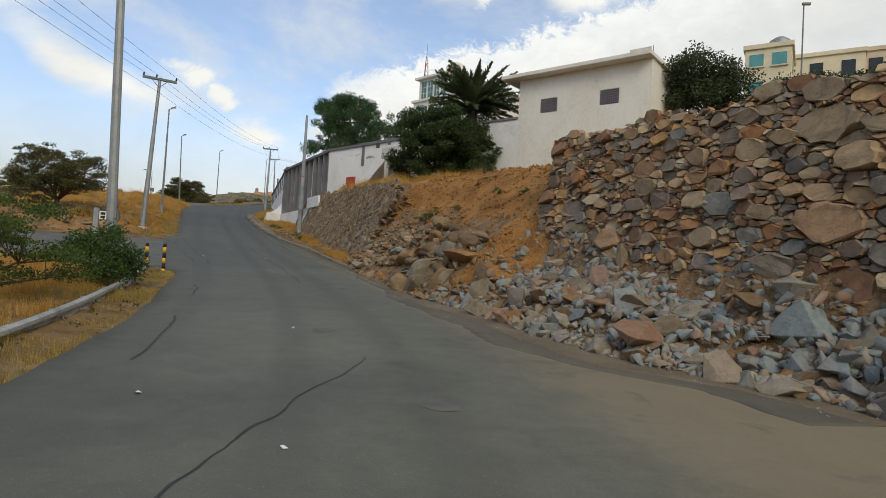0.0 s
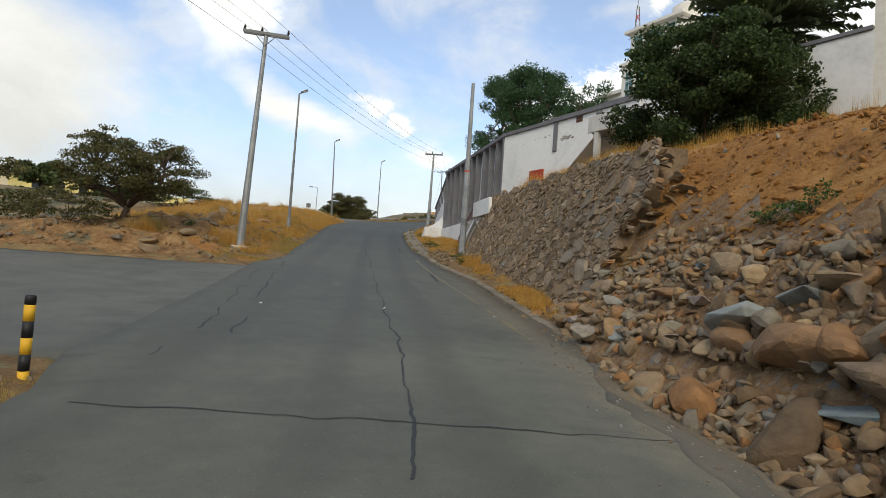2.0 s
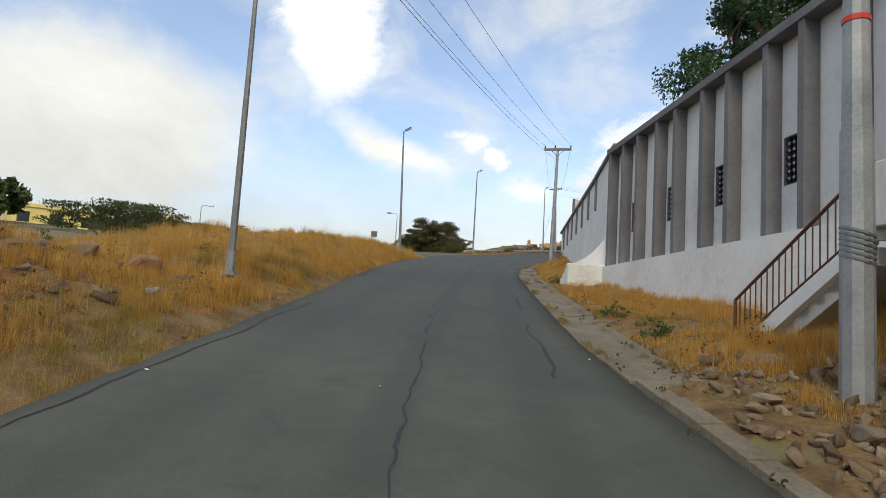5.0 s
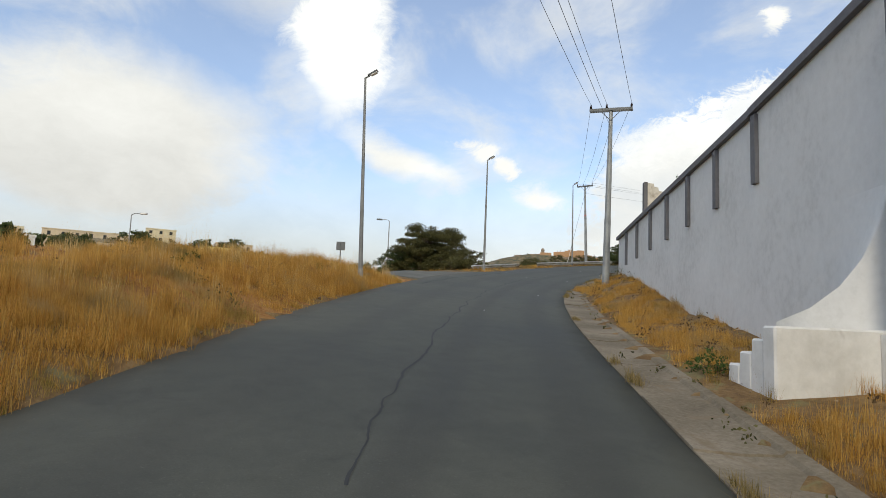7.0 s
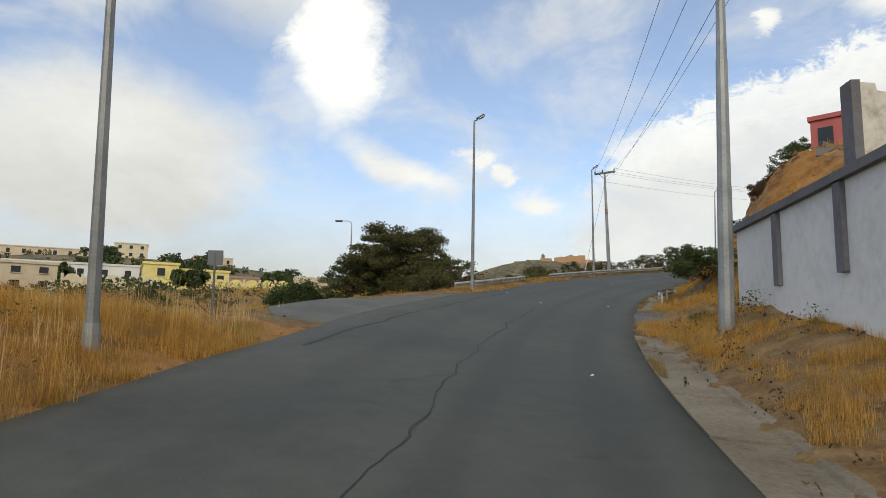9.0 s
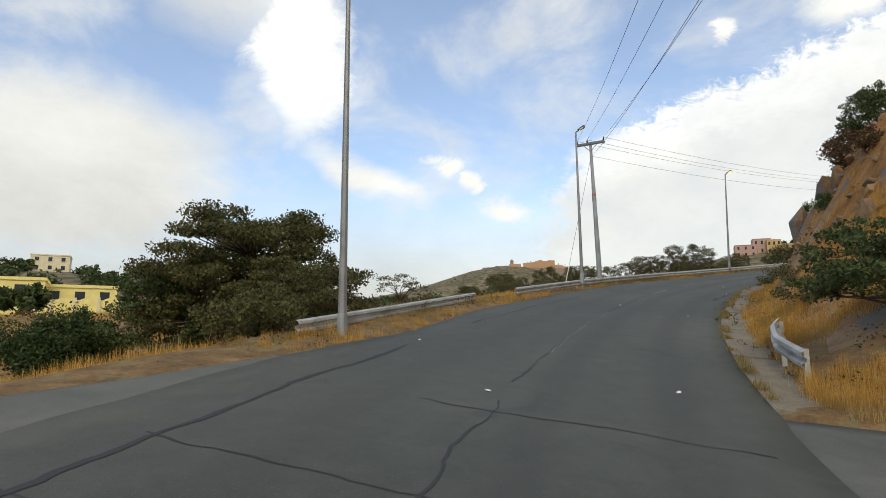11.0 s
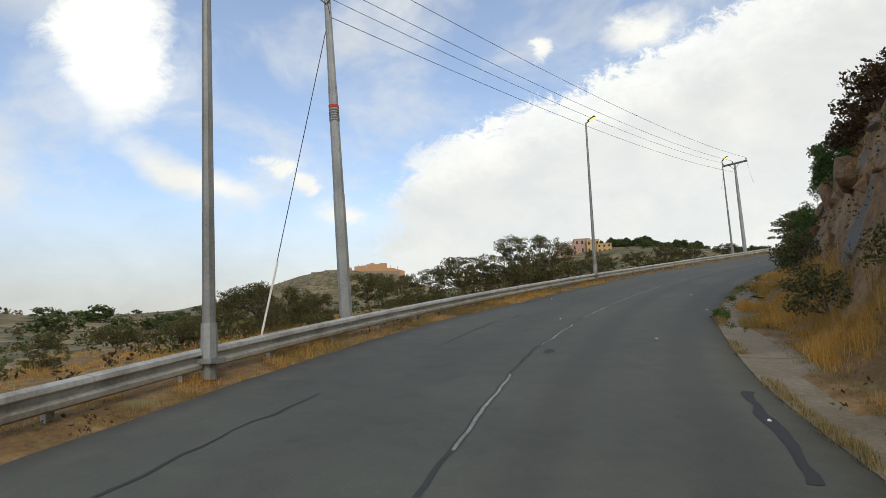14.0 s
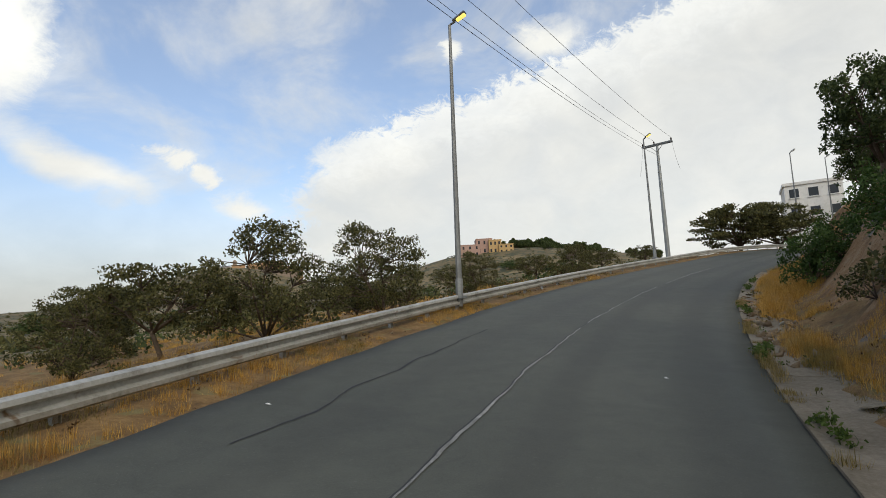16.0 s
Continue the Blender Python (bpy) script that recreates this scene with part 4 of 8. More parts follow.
def street_lamp(s_place, h=9.0, lit=False, arm=0.14, turn=None, label="", lean=0.0, lean_dir=0.0):
    """A tapered steel lamp post with one short arm and a flat head that looks up over the road."""
    p = Vector(s_place)
    th = thing("street_lamp", p, label or ("grey steel street lamp with a lit orange head" if lit else "tall grey steel street lamp with a short arm"), "street lamp", STREET, turn or 0.0)
    th.matrix_basis = leaning(p, turn or 0.0, lean, lean_dir, h)
    bm = bmesh.new()
    tube(bm, [(0, 0, -0.3), (0, 0, h * 0.5), (0, 0, h)], [0.105, 0.078, 0.050], 8)
    part("post", bm, LAMP_STEEL, th, smooth_faces=False)
    bm = bmesh.new()
    tube(bm, [(0, 0, 0), (0, 0, 0.55)], [0.125, 0.118], 8)
    box(bm, -0.17, -0.17, -0.06, 0.17, 0.17, 0.02)
    part("base", bm, STEEL, th)
    up = pose(0, 0, h, 0, -24, 0)
    bm = bmesh.new()
    tube(bm, [(0, 0, h - 0.06), (0.02, 0, h + 0.01), (arm + 0.06, 0, h + 0.07)], [0.045, 0.036, 0.03], 6)
    part("arm", bm, STEEL_DARK, th)
    bm = bmesh.new()
    vs = box(bm, arm, -0.12, 0.01, arm + 0.50, 0.12, 0.09, None, 0.03)
    for v_ in vs:
        if v_.co.x < arm + 0.1:
            v_.co.y *= 0.5
    bmesh.ops.transform(bm, matrix=up, verts=bm.verts)
    head = part("head", bm, STEEL_DARK, th)
    part("diffuser", boxed(arm + 0.12, -0.10, -0.05, arm + 0.47, 0.10, 0.008, up, 0.03), LAMP_ON if lit else LAMP_OFF, head, "glowing orange lens" if lit else "pale lens")
    return th


def glow(name, col, power):
    m = bpy.data.materials.new(name)
    m.use_nodes = True
    b = m.node_tree.nodes["Principled BSDF"]
    b.inputs["Base Color"].default_value = (*col, 1)
    b.inputs["Emission Color"].default_value, b.inputs["Emission Strength"].default_value = (*col, 1), power
    return m


LAMP_ON, LAMP_PALE = glow("lamp_lens_lit", (1.0, 0.70, 0.16), 1.3), glow("lamp_lens_pale", (1.0, 0.93, 0.78), 1.2)
LAMP_OFF = plain("lamp_lens", (0.88, 0.88, 0.85), 0.3)
for (x, y, z), s_l, h_l, lit, ln, ld in (((-26.37, 49.09, 3.52), 57.7, 9.05, False, 0, 0), ((-39.44, 73.43, 6.36), 84.9, 9.05, False, -0.29, 34), ((-45.86, 95.06, 8.65), 106.1, 9.0, False, 0, 0),
                                         ((-47.68, 118.1, 11.5), 127.5, 9.0, False, -0.07, 22), ((-42.41, 144.67, 14.36), 153.6, 8.8, True, 0.19, 8), ((-30.3, 171.04, 17.42), 181.1, 8.9, True, 0, 0)):
    street_lamp((x, y, z), h_l, lit, turn=heading(s_l), lean=ln, lean_dir=ld)
street_lamp((-10.2, 192.7, 20.6), 9.0, False, turn=heading(209))
street_lamp((-3.5, 199.0, 21.2), 9.0, False, turn=heading(217))


def power_pole(place, h, facing, label, arm_w=2.2, arm_drop=0.05, lean=0.0, lean_dir=0.0):
    """A tapered steel pole with a braced cross-arm and three post insulators. Returns it and the wire points in the world."""
    th = thing("power_pole", place, label, "power pole", "power poles", facing)
    th.matrix_basis = leaning(place, facing, lean, lean_dir, h)
    bm = bmesh.new()
    tube(bm, [(0, 0, -0.4), (0, 0, 3.4), (0, 0, 3.42), (0, 0, 6.6), (0, 0, 6.62), (0, 0, h)], [0.185, 0.165, 0.155, 0.135, 0.125, 0.095], 10)
    part("pole", bm, STEEL, th)
    z = h - arm_drop
    bm = bmesh.new()
    box(bm, -arm_w / 2, -0.14, z - 0.09, arm_w / 2, -0.10, z + 0.05)
    box(bm, -arm_w / 2, 0.10, z - 0.09, arm_w / 2, 0.14, z + 0.05)
    part("cross_arm", bm, STEEL_DARK, th)
    for sx in (-1, 1):
        bm = bmesh.new()
        tube(bm, [(sx * 0.02, -0.12, z - 0.62), (sx * 0.55, -0.12, z - 0.07)], [0.022, 0.022], 5)
        part("brace", bm, STEEL_DARK, th)
    tips = []
    for x in (-arm_w / 2 + 0.06, -0.22, arm_w / 2 - 0.06):
        bm = bmesh.new()
        tube(bm, [(x, 0, z + 0.04), (x, 0, z + 0.10), (x, 0, z + 0.13), (x, 0, z + 0.17), (x, 0, z + 0.20), (x, 0, z + 0.26), (x, 0, z + 0.31)], [0.03, 0.03, 0.075, 0.04, 0.07, 0.035, 0.03], 8)
        part("insulator", bm, PORCELAIN, th)
        tips.append((x, 0, z + 0.31))
    tips.append((0.0, 0.16, h - 0.95))
    bm = bmesh.new()
    box(bm, -0.05, 0.06, h - 1.02, 0.05, 0.18, h - 0.9)
    part("bracket", bm, BLACK, th)
    m = th.matrix_basis
    return th, [m @ Vector(t) for t in tips]


P0 = (-7.80, 17.4, -0.95)
P1, P2, P3, P4 = (-21.32, 39.04, 1.44), (-32.38, 84.22, 6.98), (-48.77, 125.39, 12.28), (-28.65, 173.85, 18.0)
_, w1 = power_pole(P1, 10.74, 30, "grey steel power pole with braced cross-arm on a concrete foot", lean=0.4, lean_dir=30)
_, w2 = power_pole(P2, 9.34, 14, "grey steel power pole with a braced cross-arm beside the white wall", lean=0.17, lean_dir=34)
pole3, w3 = power_pole(P3, 9.79, 4, "grey steel power pole with strain insulators and a guy wire", arm_w=2.0, lean=-0.29, lean_dir=16)
_, w4 = power_pole(P4, 8.65, -35, "grey steel power pole beside a street lamp", arm_w=2.4)
bm = bmesh.new()
tube(bm, [(0, 0, -0.3), (0, 0, 0.0), (0, 0, 0.24)], [0.42, 0.42, 0.40], 20)
tagged(part("pole_foot", bm, CREAM, None, m=pose(P1[0], P1[1], max(P1[2] - 0.02, ground_z(P1[0], P1[1]) + 0.06))), "round pale concrete foot of a power pole", "foundation")
part_slab = tagged(part("foot_slab", boxed(-0.9, -0.6, -0.3, 0.7, 0.5, 0.06, None, 0.03), CONCRETE, None, m=pose(P1[0] + 0.1, P1[1] - 0.5, ground_z(P1[0], P1[1] - 0.5) + 0.01, 0, 0, 25)), "broken concrete slab round a pole foot", "slab")
for zz in (5.55, 5.62, 5.70, 5.78, 5.86):
    bm = bmesh.new()
    tube(bm, [(0, 0, zz), (0, 0, zz + 0.035)], [0.152, 0.152], 10)
    part("band", bm, STEEL_DARK, pole3)
bm = bmesh.new()
tube(bm, [(0, 0, 5.95), (0, 0, 6.03)], [0.152, 0.152], 10)
part("band", bm, REDBAND, pole3, "red warning band")

roadside = thing("utility_pole", P0, "tall plain grey steel pole at the junction", "utility pole", "power poles")
bm = bmesh.new()
tube(bm, [(0, 0, -0.4), (0, 0, 6), (0, 0, 12)], [0.15, 0.13, 0.10], 10)
part("pole", bm, STEEL, roadside)
roadside.matrix_basis = leaning(P0, 0, -0.4, 20, 12.0)

board = thing("traffic_sign", (-10.32, 19.95, ground_z(-10.32, 19.95)), "low grey post with a dark box sign and pale squares", "sign", turn=22)
z_b = 0.94 - board.location.z
part("post", boxed(-0.09, -0.07, -0.3, 0.09, 0.07, z_b + 0.42, None, 0.015), STEEL, board)
box_ = part("sign_box", boxed(0.095, -0.06, z_b, 0.74, 0.06, z_b + 0.33, None, 0.02), STEEL_DARK, board, "dark box sign")
part("plate", boxed(0.11, -0.075, z_b + 0.02, 0.34, -0.062, z_b + 0.31), LITTER, box_, "pale plate")
for z in (0.055, 0.18):
    part("plate", boxed(0.15, -0.085, z_b + z, 0.30, -0.076, z_b + z + 0.09), BLACK, box_, "dark square")

STUB = (-13.53, 48.44, 2.28)
stub = thing("utility_pole", STUB, "bare steel pole with a red band, beside the stone wall", "utility pole", "power poles")
bm = bmesh.new()
tube(bm, [(0, 0, -0.5), (0, 0, 3.3), (0, 0, 3.32), (0, 0, 9.93)], [0.20, 0.185, 0.165, 0.10], 10)
part("pole", bm, STEEL, stub)
bm = bmesh.new()
tube(bm, [(0, 0, 4.72), (0, 0, 4.79)], [0.165, 0.164], 10)
part("band", bm, REDBAND, stub, "red warning band")
for k in range(6):
    bm = bmesh.new()
    tube(bm, [(0, 0, 1.62 + 0.07 * k), (0.01, 0, 1.65 + 0.07 * k)], [0.21, 0.208], 12)
    part("wire_wrap", bm, STEEL_DARK, stub)


def wire(a, b, sag, r=0.011, label="thin black overhead wire between the poles"):
    cu = bpy.data.curves.new("overhead_wire", "CURVE")
    cu.dimensions, cu.bevel_depth, cu.bevel_resolution = "3D", r, 1
    sp = cu.splines.new("POLY")
    n = 20
    sp.points.add(n)
    for k in range(n + 1):
        t = k / n
        q = Vector(a).lerp(Vector(b), t)
        sp.points[k].co = (q.x, q.y, q.z - 4 * sag * t * (1 - t), 1)
    cu.materials.append(BLACK)
    return tagged(new("overhead_wire", cu), label, "wire", "overhead wires")


behind = [Vector((-2.2, -32, 9.2)), Vector((-1.2, -32, 9.2)), Vector((0.4, -32, 9.2)), Vector((-1.0, -32, 8.0))]
for a, b in zip(behind, w1):
    wire(a, b, 0.9, 0.009)
for a, b, sg in ((w1, w2, 0.7), (w2, w3, 0.6), (w3, w4, 0.7)):
    for p, q in zip(a, b):
        wire(p, q, sg, 0.009)
for k, sg_ in ((0, -0.35), (2, 0.35)):
    hang = w4[k] + Vector((sg_, -sg_, -2.6))
    wire(w4[k], hang, 0.35, 0.007, "slack wire loop hanging from a cross-arm")
foot = at(133.9, -10.0)
foot.z = ground_z(foot.x, foot.y)
guy = wire(w3[3] + Vector((0, 0, 0.2)), foot, 0.0, 0.012, "steel guy wire from the pole to the ground")
bm = bmesh.new()
d = (w3[3] - foot).normalized()
tube(bm, [foot - d * 0.2, foot + d * 2.3], [0.03, 0.03], 6)
tagged(part("guy_guard", bm, LITTER, None), "pale sleeve round a guy wire's foot", "guard")

# ---- bollards ----
for s_b, u_b in ((24.6, -4.95), (24.8, -4.38)):
    p = at(s_b, u_b)
    b_ = thing("bollard", p, "black and yellow striped round bollard at the junction corner", "bollard", "striped bollards")
    z0 = -0.2
    for k in range(6):
        z1 = -0.2 + (k + 1) * 0.2 if k < 5 else 0.92
        bm = bmesh.new()
        r = 0.062
        tube(bm, [(0, 0, z0), (0, 0, z1)] if k < 5 else [(0, 0, z0), (0, 0, z1 - 0.02), (0, 0, z1)], [r, r] if k < 5 else [r, r, r * 0.8], 12)
        part("band", bm, BLACK if k % 2 else YELLOW, b_, "black band" if k % 2 else "yellow band", True)
        z0 = z1
post_p = at(23.2, -5.15)
bm = bmesh.new()
box(bm, -0.09, -0.07, -0.3, 0.09, 0.07, 0.85, None, 0.015)
tagged(part("marker_post", bm, STEEL, None, m=Matrix.Translation(post_p)), "square grey steel post at the guard rail's end", "post")


def tall_lamp(place, h, turn, lit=False):
    """A far street lamp with a curved arm."""
    th = thing("street_lamp", place, "distant pale street lamp with a curved arm", "street lamp", STREET, turn)
    bm_ = bmesh.new()
    tube(bm_, [(0, 0, -0.5), (0, 0, h * 0.92)], [0.09, 0.05], 6)
    part("post", bm_, STEEL, th)
    bm_ = bmesh.new()
    tube(bm_, [(0, 0, h * 0.9), (0, 0, h * 0.97), (-0.3, 0, h), (-0.9, 0, h)], [0.04, 0.04, 0.035, 0.03], 6)
    part("arm", bm_, STEEL, th)
    # a lit head's brightness is put into white colour; it does not glow
    part("head", boxed(-1.5, -0.13, h - 0.08, -0.85, 0.13, h + 0.08, None, 0.03), LITTER if lit else STEEL_DARK, th)
    return th


for x, y, zt, tn, lt in ((-66.3, 108.0, 15.9, 30, False), (-77.7, 83.8, 13.3, 210, True)):
    zg = ground_z(x, y)
    tall_lamp((x, y, zg), zt - zg, tn, lt)
sg = thing("traffic_sign", (-49.2, 82.3, ground_z(-49.2, 82.3)), "back of a small dark traffic sign on a post", "sign")
bm = bmesh.new()
tube(bm, [(0, 0, -0.3), (0, 0, 9.45 - sg.location.z)], [0.04, 0.04], 6)
part("post", bm, STEEL_DARK, sg)
part("plate", boxed(-0.28, -0.02, 8.95 - sg.location.z, 0.28, 0.02, 9.5 - sg.location.z, pose(0, 0, 0, 0, 0, 35), 0.01), STEEL_DARK, sg)

# ---- white walled compound beside the road ----


def local(origin, direction, z=0.0):
    """A frame with x along a facade, y out of it towards the road, z up. direction: degrees of x in the plan."""
    return pose(origin[0], origin[1], z, 0, 0, direction)


def lattice_window(name, w, h, m, parent, cols, rows, frame_mat=GREY_PAINT):
    """A dark pierced block screen: a backing, a rim and rows of pale crossings."""
    win = part(name, boxed(0, -0.16, 0, w, -0.10, h), GLASS_DARK, parent, "dark pierced block window screen", m=m)
    bm = bmesh.new()
    for x0, z0, x1, z1 in ((0, 0, w, 0.03), (0, h - 0.03, w, h), (0, 0.03, 0.03, h - 0.03), (w - 0.03, 0.03, w, h - 0.03)):
        box(bm, x0, -0.10, z0, x1, -0.01, z1)
    part("frame", bm, frame_mat, win)
    bm = bmesh.new()
    for i in range(1, cols):
        box(bm, w * i / cols - 0.014, -0.10, 0, w * i / cols + 0.014, -0.04, h)
    for j in range(1, rows):
        box(bm, 0, -0.098, h * j / rows - 0.014, w, -0.042, h * j / rows + 0.014)
    part("grille", bm, SCREEN, win)
    bm = bmesh.new()
    for i in range(1, cols):
        for j in range(1, rows):
            box(bm, w * i / cols - 0.032, -0.045, h * j / rows - 0.032, w * i / cols + 0.032, -0.03, h * j / rows + 0.032)
    tagged(part("boss", bm, PALE_BOSS, win), "pale bosses of the lattice", kind="stuff")
    return win


def skin(x0, x1, y0, y1, z0, z1, holes):
    """A wall leaf with rectangular openings (x0, z0, x1, z1) right through it."""
    bm_ = bmesh.new()
    x = x0
    for a, b, c, d_ in sorted(holes):
        if a > x:
            box(bm_, x, y0, z0, a, y1, z1)
        box(bm_, a, y0, z0, c, y1, b)
        box(bm_, a, y0, d_, c, y1, z1)
        x = c
    box(bm_, x, y0, z0, x1, y1, z1)
    bmesh.ops.remove_doubles(bm_, verts=bm_.verts, dist=0.0005)
    return bm_


SCREEN = plain("dark_screen_block", (0.035, 0.028, 0.045), 0.7)
PALE_BOSS = plain("pale_screen_crossing", (0.42, 0.40, 0.44), 0.8)
WIN_LIT = plain("pale_window_glass", (0.10, 0.20, 0.20), 0.12)

compound = thing("walled_building", (-12.67, 52.1, 0), "long white rendered building with tall grey fins and pierced windows", "building", turn=126.6)
FINS = (0.10, 1.40, 2.88, 4.20, 5.92, 7.30, 9.05, 10.45, 12.15, 13.60, 15.10)
FINS = tuple(x - 0.1 for x in FINS)
HOLES = [(FINS[k] + 0.16, 6.34, FINS[k + 1] - 0.16, 7.52) for k in (2, 4, 6, 8)]
part("wall", boxed(-0.1, -7.0, 2.0, 15.3, -0.68, 9.88), WHITE, compound, "white rendered wall with fine cracks")
part("wall", skin(-0.1, 15.3, -0.675, -0.39, 2.0, 9.88, HOLES), WHITE, compound, "white rendered wall leaf with window openings")
bm = bmesh.new()
pts = [(-0.15, 1.5), (15.35, 1.5), (15.35, 5.08), (-0.15, 5.16)]
f0 = [bm.verts.new((x, 0.03, z)) for x, z in pts]
f1 = [bm.verts.new((x, -0.38, z)) for x, z in pts]
bm.faces.new(f0), bm.faces.new(f1[::-1])
for k in range(4):
    bm.faces.new((f0[(k + 1) % 4], f0[k], f1[k], f1[(k + 1) % 4]))
bmesh.ops.recalc_face_normals(bm, faces=bm.faces)
part("plinth", bm, WHITE, compound, "white plinth wall with a sloping top")
for x in FINS:
    zb = np.interp(x, [0, 15.2], [5.14, 5.06])
    part("fin", boxed(x - 0.11, -0.388, zb, x + 0.11, 0.0, 9.90, None, 0.008), GREY_PAINT, compound)
part("cornice", boxed(-0.02, -0.7, 9.884, 15.24, 0.05, 10.12, None, 0.01), GREY_PAINT, compound, "grey cornice beam over the fins")
for a, b, c, d_ in HOLES:
    lattice_window("window", c - a, d_ - b, pose(a, -0.39, b), compound, 6, 7)
part("end_block", boxed(15.36, -1.2, 1.8, 15.66, 1.52, 5.14, None, 0.03), WHITE, compound, "low white block at the wall's foot")
for x, z in ((15.664, 4.95), (15.984, 4.75), (16.304, 4.55)):
    part("block_step", boxed(x, -0.6, 1.8, x + 0.316, 1.5, z, None, 0.03), WHITE, compound, "stepped broken end of the white block")

annex = thing("walled_building", (-12.67, 52.1, 0), "white rendered annex with a grey parapet, red door and covered landing", "building", turn=-36.5)
# x runs along the front, away from the fins; y points into the building
part("wall", boxed(0.12, 0.02, 3.0, 10.9, 6.0, 9.92), WHITE, annex, "white rendered wall with peeling patches")
part("wall", boxed(10.904, 1.2, 3.0, 15.5, 6.0, 10.2), WHITE, annex)
bm = bmesh.new()
box(bm, 0.0, -0.10, 9.92, 4.75, 0.3, 10.12)
box(bm, 4.752, -0.12, 9.93, 8.3, 0.3, 10.16)
box(bm, 8.302, -0.11, 9.94, 11.0, 0.3, 10.2)
box(bm, 11.002, 0.9, 10.2, 15.6, 1.6, 10.45)
part("parapet", bm, GREY_PAINT, annex, "grey parapet coping")
part("pilaster", boxed(4.85, -0.06, 8.25, 5.15, 0.018, 9.95), GREY_PAINT, annex)
part("pilaster", boxed(8.12, -0.07, 9.72, 8.42, 0.016, 9.93), GREY_PAINT, annex)
door = part("door", boxed(2.95, -0.01, 5.2, 4.05, 0.015, 7.32), RED_DOOR, annex, "red painted metal door")
for x in (3.07, 3.56):
    for z in (5.4, 6.4):
        part("panel", boxed(x, -0.024, z, x + 0.40, -0.011, z + 0.8, None, 0.006), RED_DOOR, door)
for x0, z0, x1, z1 in ((2.88, 5.2, 2.948, 7.40), (4.052, 5.2, 4.12, 7.40), (2.95, 7.322, 4.05, 7.40)):
    part("door_frame", boxed(x0, -0.03, z0, x1, 0.018, z1), RED_DOOR, door)
bm = bmesh.new()
for j in range(2):
    for i in range(2):
        box(bm, 6.60 + i * 0.25, -0.006, 9.58 + j * 0.17, 6.82 + i * 0.25, 0.016, 9.72 + j * 0.17)
part("vent", bm, RUSTY, annex, "small pierced vent blocks")
part("balcony", boxed(9.1, -1.5, 8.28, 12.0, 0.016, 9.06, None, 0.02), CONCRETE_W := two_scale("stained_concrete", (0.40, 0.385, 0.35), (0.54, 0.52, 0.48), (0.64, 0.63, 0.59), 0.9, 9, 0.85), annex, "stained concrete landing parapet")
part("column", boxed(9.52, -1.47, 4.0, 9.76, -1.23, 8.276), CONCRETE_W, annex)
part("column", boxed(11.70, -1.47, 4.0, 11.94, -1.23, 8.276), CONCRETE_W, annex)
bm = bmesh.new()
f = [bm.verts.new((x, y, z)) for y in (-1.48, 0.014) for x, z in ((5.9, 6.15), (7.15, 6.2), (9.50, 8.02), (9.094, 8.72))]
for q in ((0, 1, 2, 3), (7, 6, 5, 4), (0, 4, 5, 1), (1, 5, 6, 2), (2, 6, 7, 3), (3, 7, 4, 0)):
    bm.faces.new([f[i] for i in q])
bmesh.ops.recalc_face_normals(bm, faces=bm.faces)
part("stair_flight", bm, WHITE, annex, "white rendered side of the upper stair flight")
PEELED = two_scale("bare_plaster_patch", (0.16, 0.14, 0.12), (0.30, 0.27, 0.235), (0.46, 0.43, 0.39), 2.0, 22.0, 0.95)
rp = np.random.default_rng(313)


def peeling(x0, x1, z0, z1, n_, y, parent, big=0.13):
    """Ragged flakes of bare plaster on a wall whose face lies at y."""
    bm_ = bmesh.new()
    for k_ in range(n_):
        cx, cz, r_ = x0 + (x1 - x0) * rp.random(), z0 + (z1 - z0) * rp.random(), big * (0.25 + 0.75 * rp.random())
        dy = y - 0.004 - 0.0006 * k_
        ring_ = [bm_.verts.new((cx + 1.6 * r_ * (0.5 + 0.6 * rp.random()) * math.cos(a_), dy, cz + 0.7 * r_ * (0.5 + 0.6 * rp.random()) * math.sin(a_))) for a_ in np.linspace(0, 2 * math.pi, 11)[:-1]]
        bm_.faces.new(ring_)
    ob_ = part("peeling_patch", bm_, PEELED, parent, "flaking patch of bare grey plaster")
    return tagged(ob_, "flaking patch of bare grey plaster", kind="stuff")


peeling(5.42, 6.38, 8.80, 9.02, 16, 0.02, annex)
peeling(2.6, 4.6, 9.18, 9.30, 9, 0.02, annex, 0.07)
peeling(1.9, 2.2, 8.7, 9.3, 3, 0.02, annex, 0.05)
peeling(6.6, 7.4, 8.2, 8.5, 5, 0.02, annex, 0.06)

def slope_box(x0, x1, zb0, zb1, zt0, zt1, y0, y1):
    bm_ = bmesh.new()
    v_ = [bm_.verts.new(c) for c in ((x0, y0, zb0), (x1, y0, zb1), (x1, y0, zt1), (x0, y0, zt0), (x0, y1, zb0), (x1, y1, zb1), (x1, y1, zt1), (x0, y1, zt0))]
    for q in ((0, 1, 2, 3), (7, 6, 5, 4), (0, 4, 5, 1), (1, 5, 6, 2), (2, 6, 7, 3), (3, 7, 4, 0)):
        bm_.faces.new([v_[i] for i in q])
    bmesh.ops.recalc_face_normals(bm_, faces=bm_.faces)
    return bm_


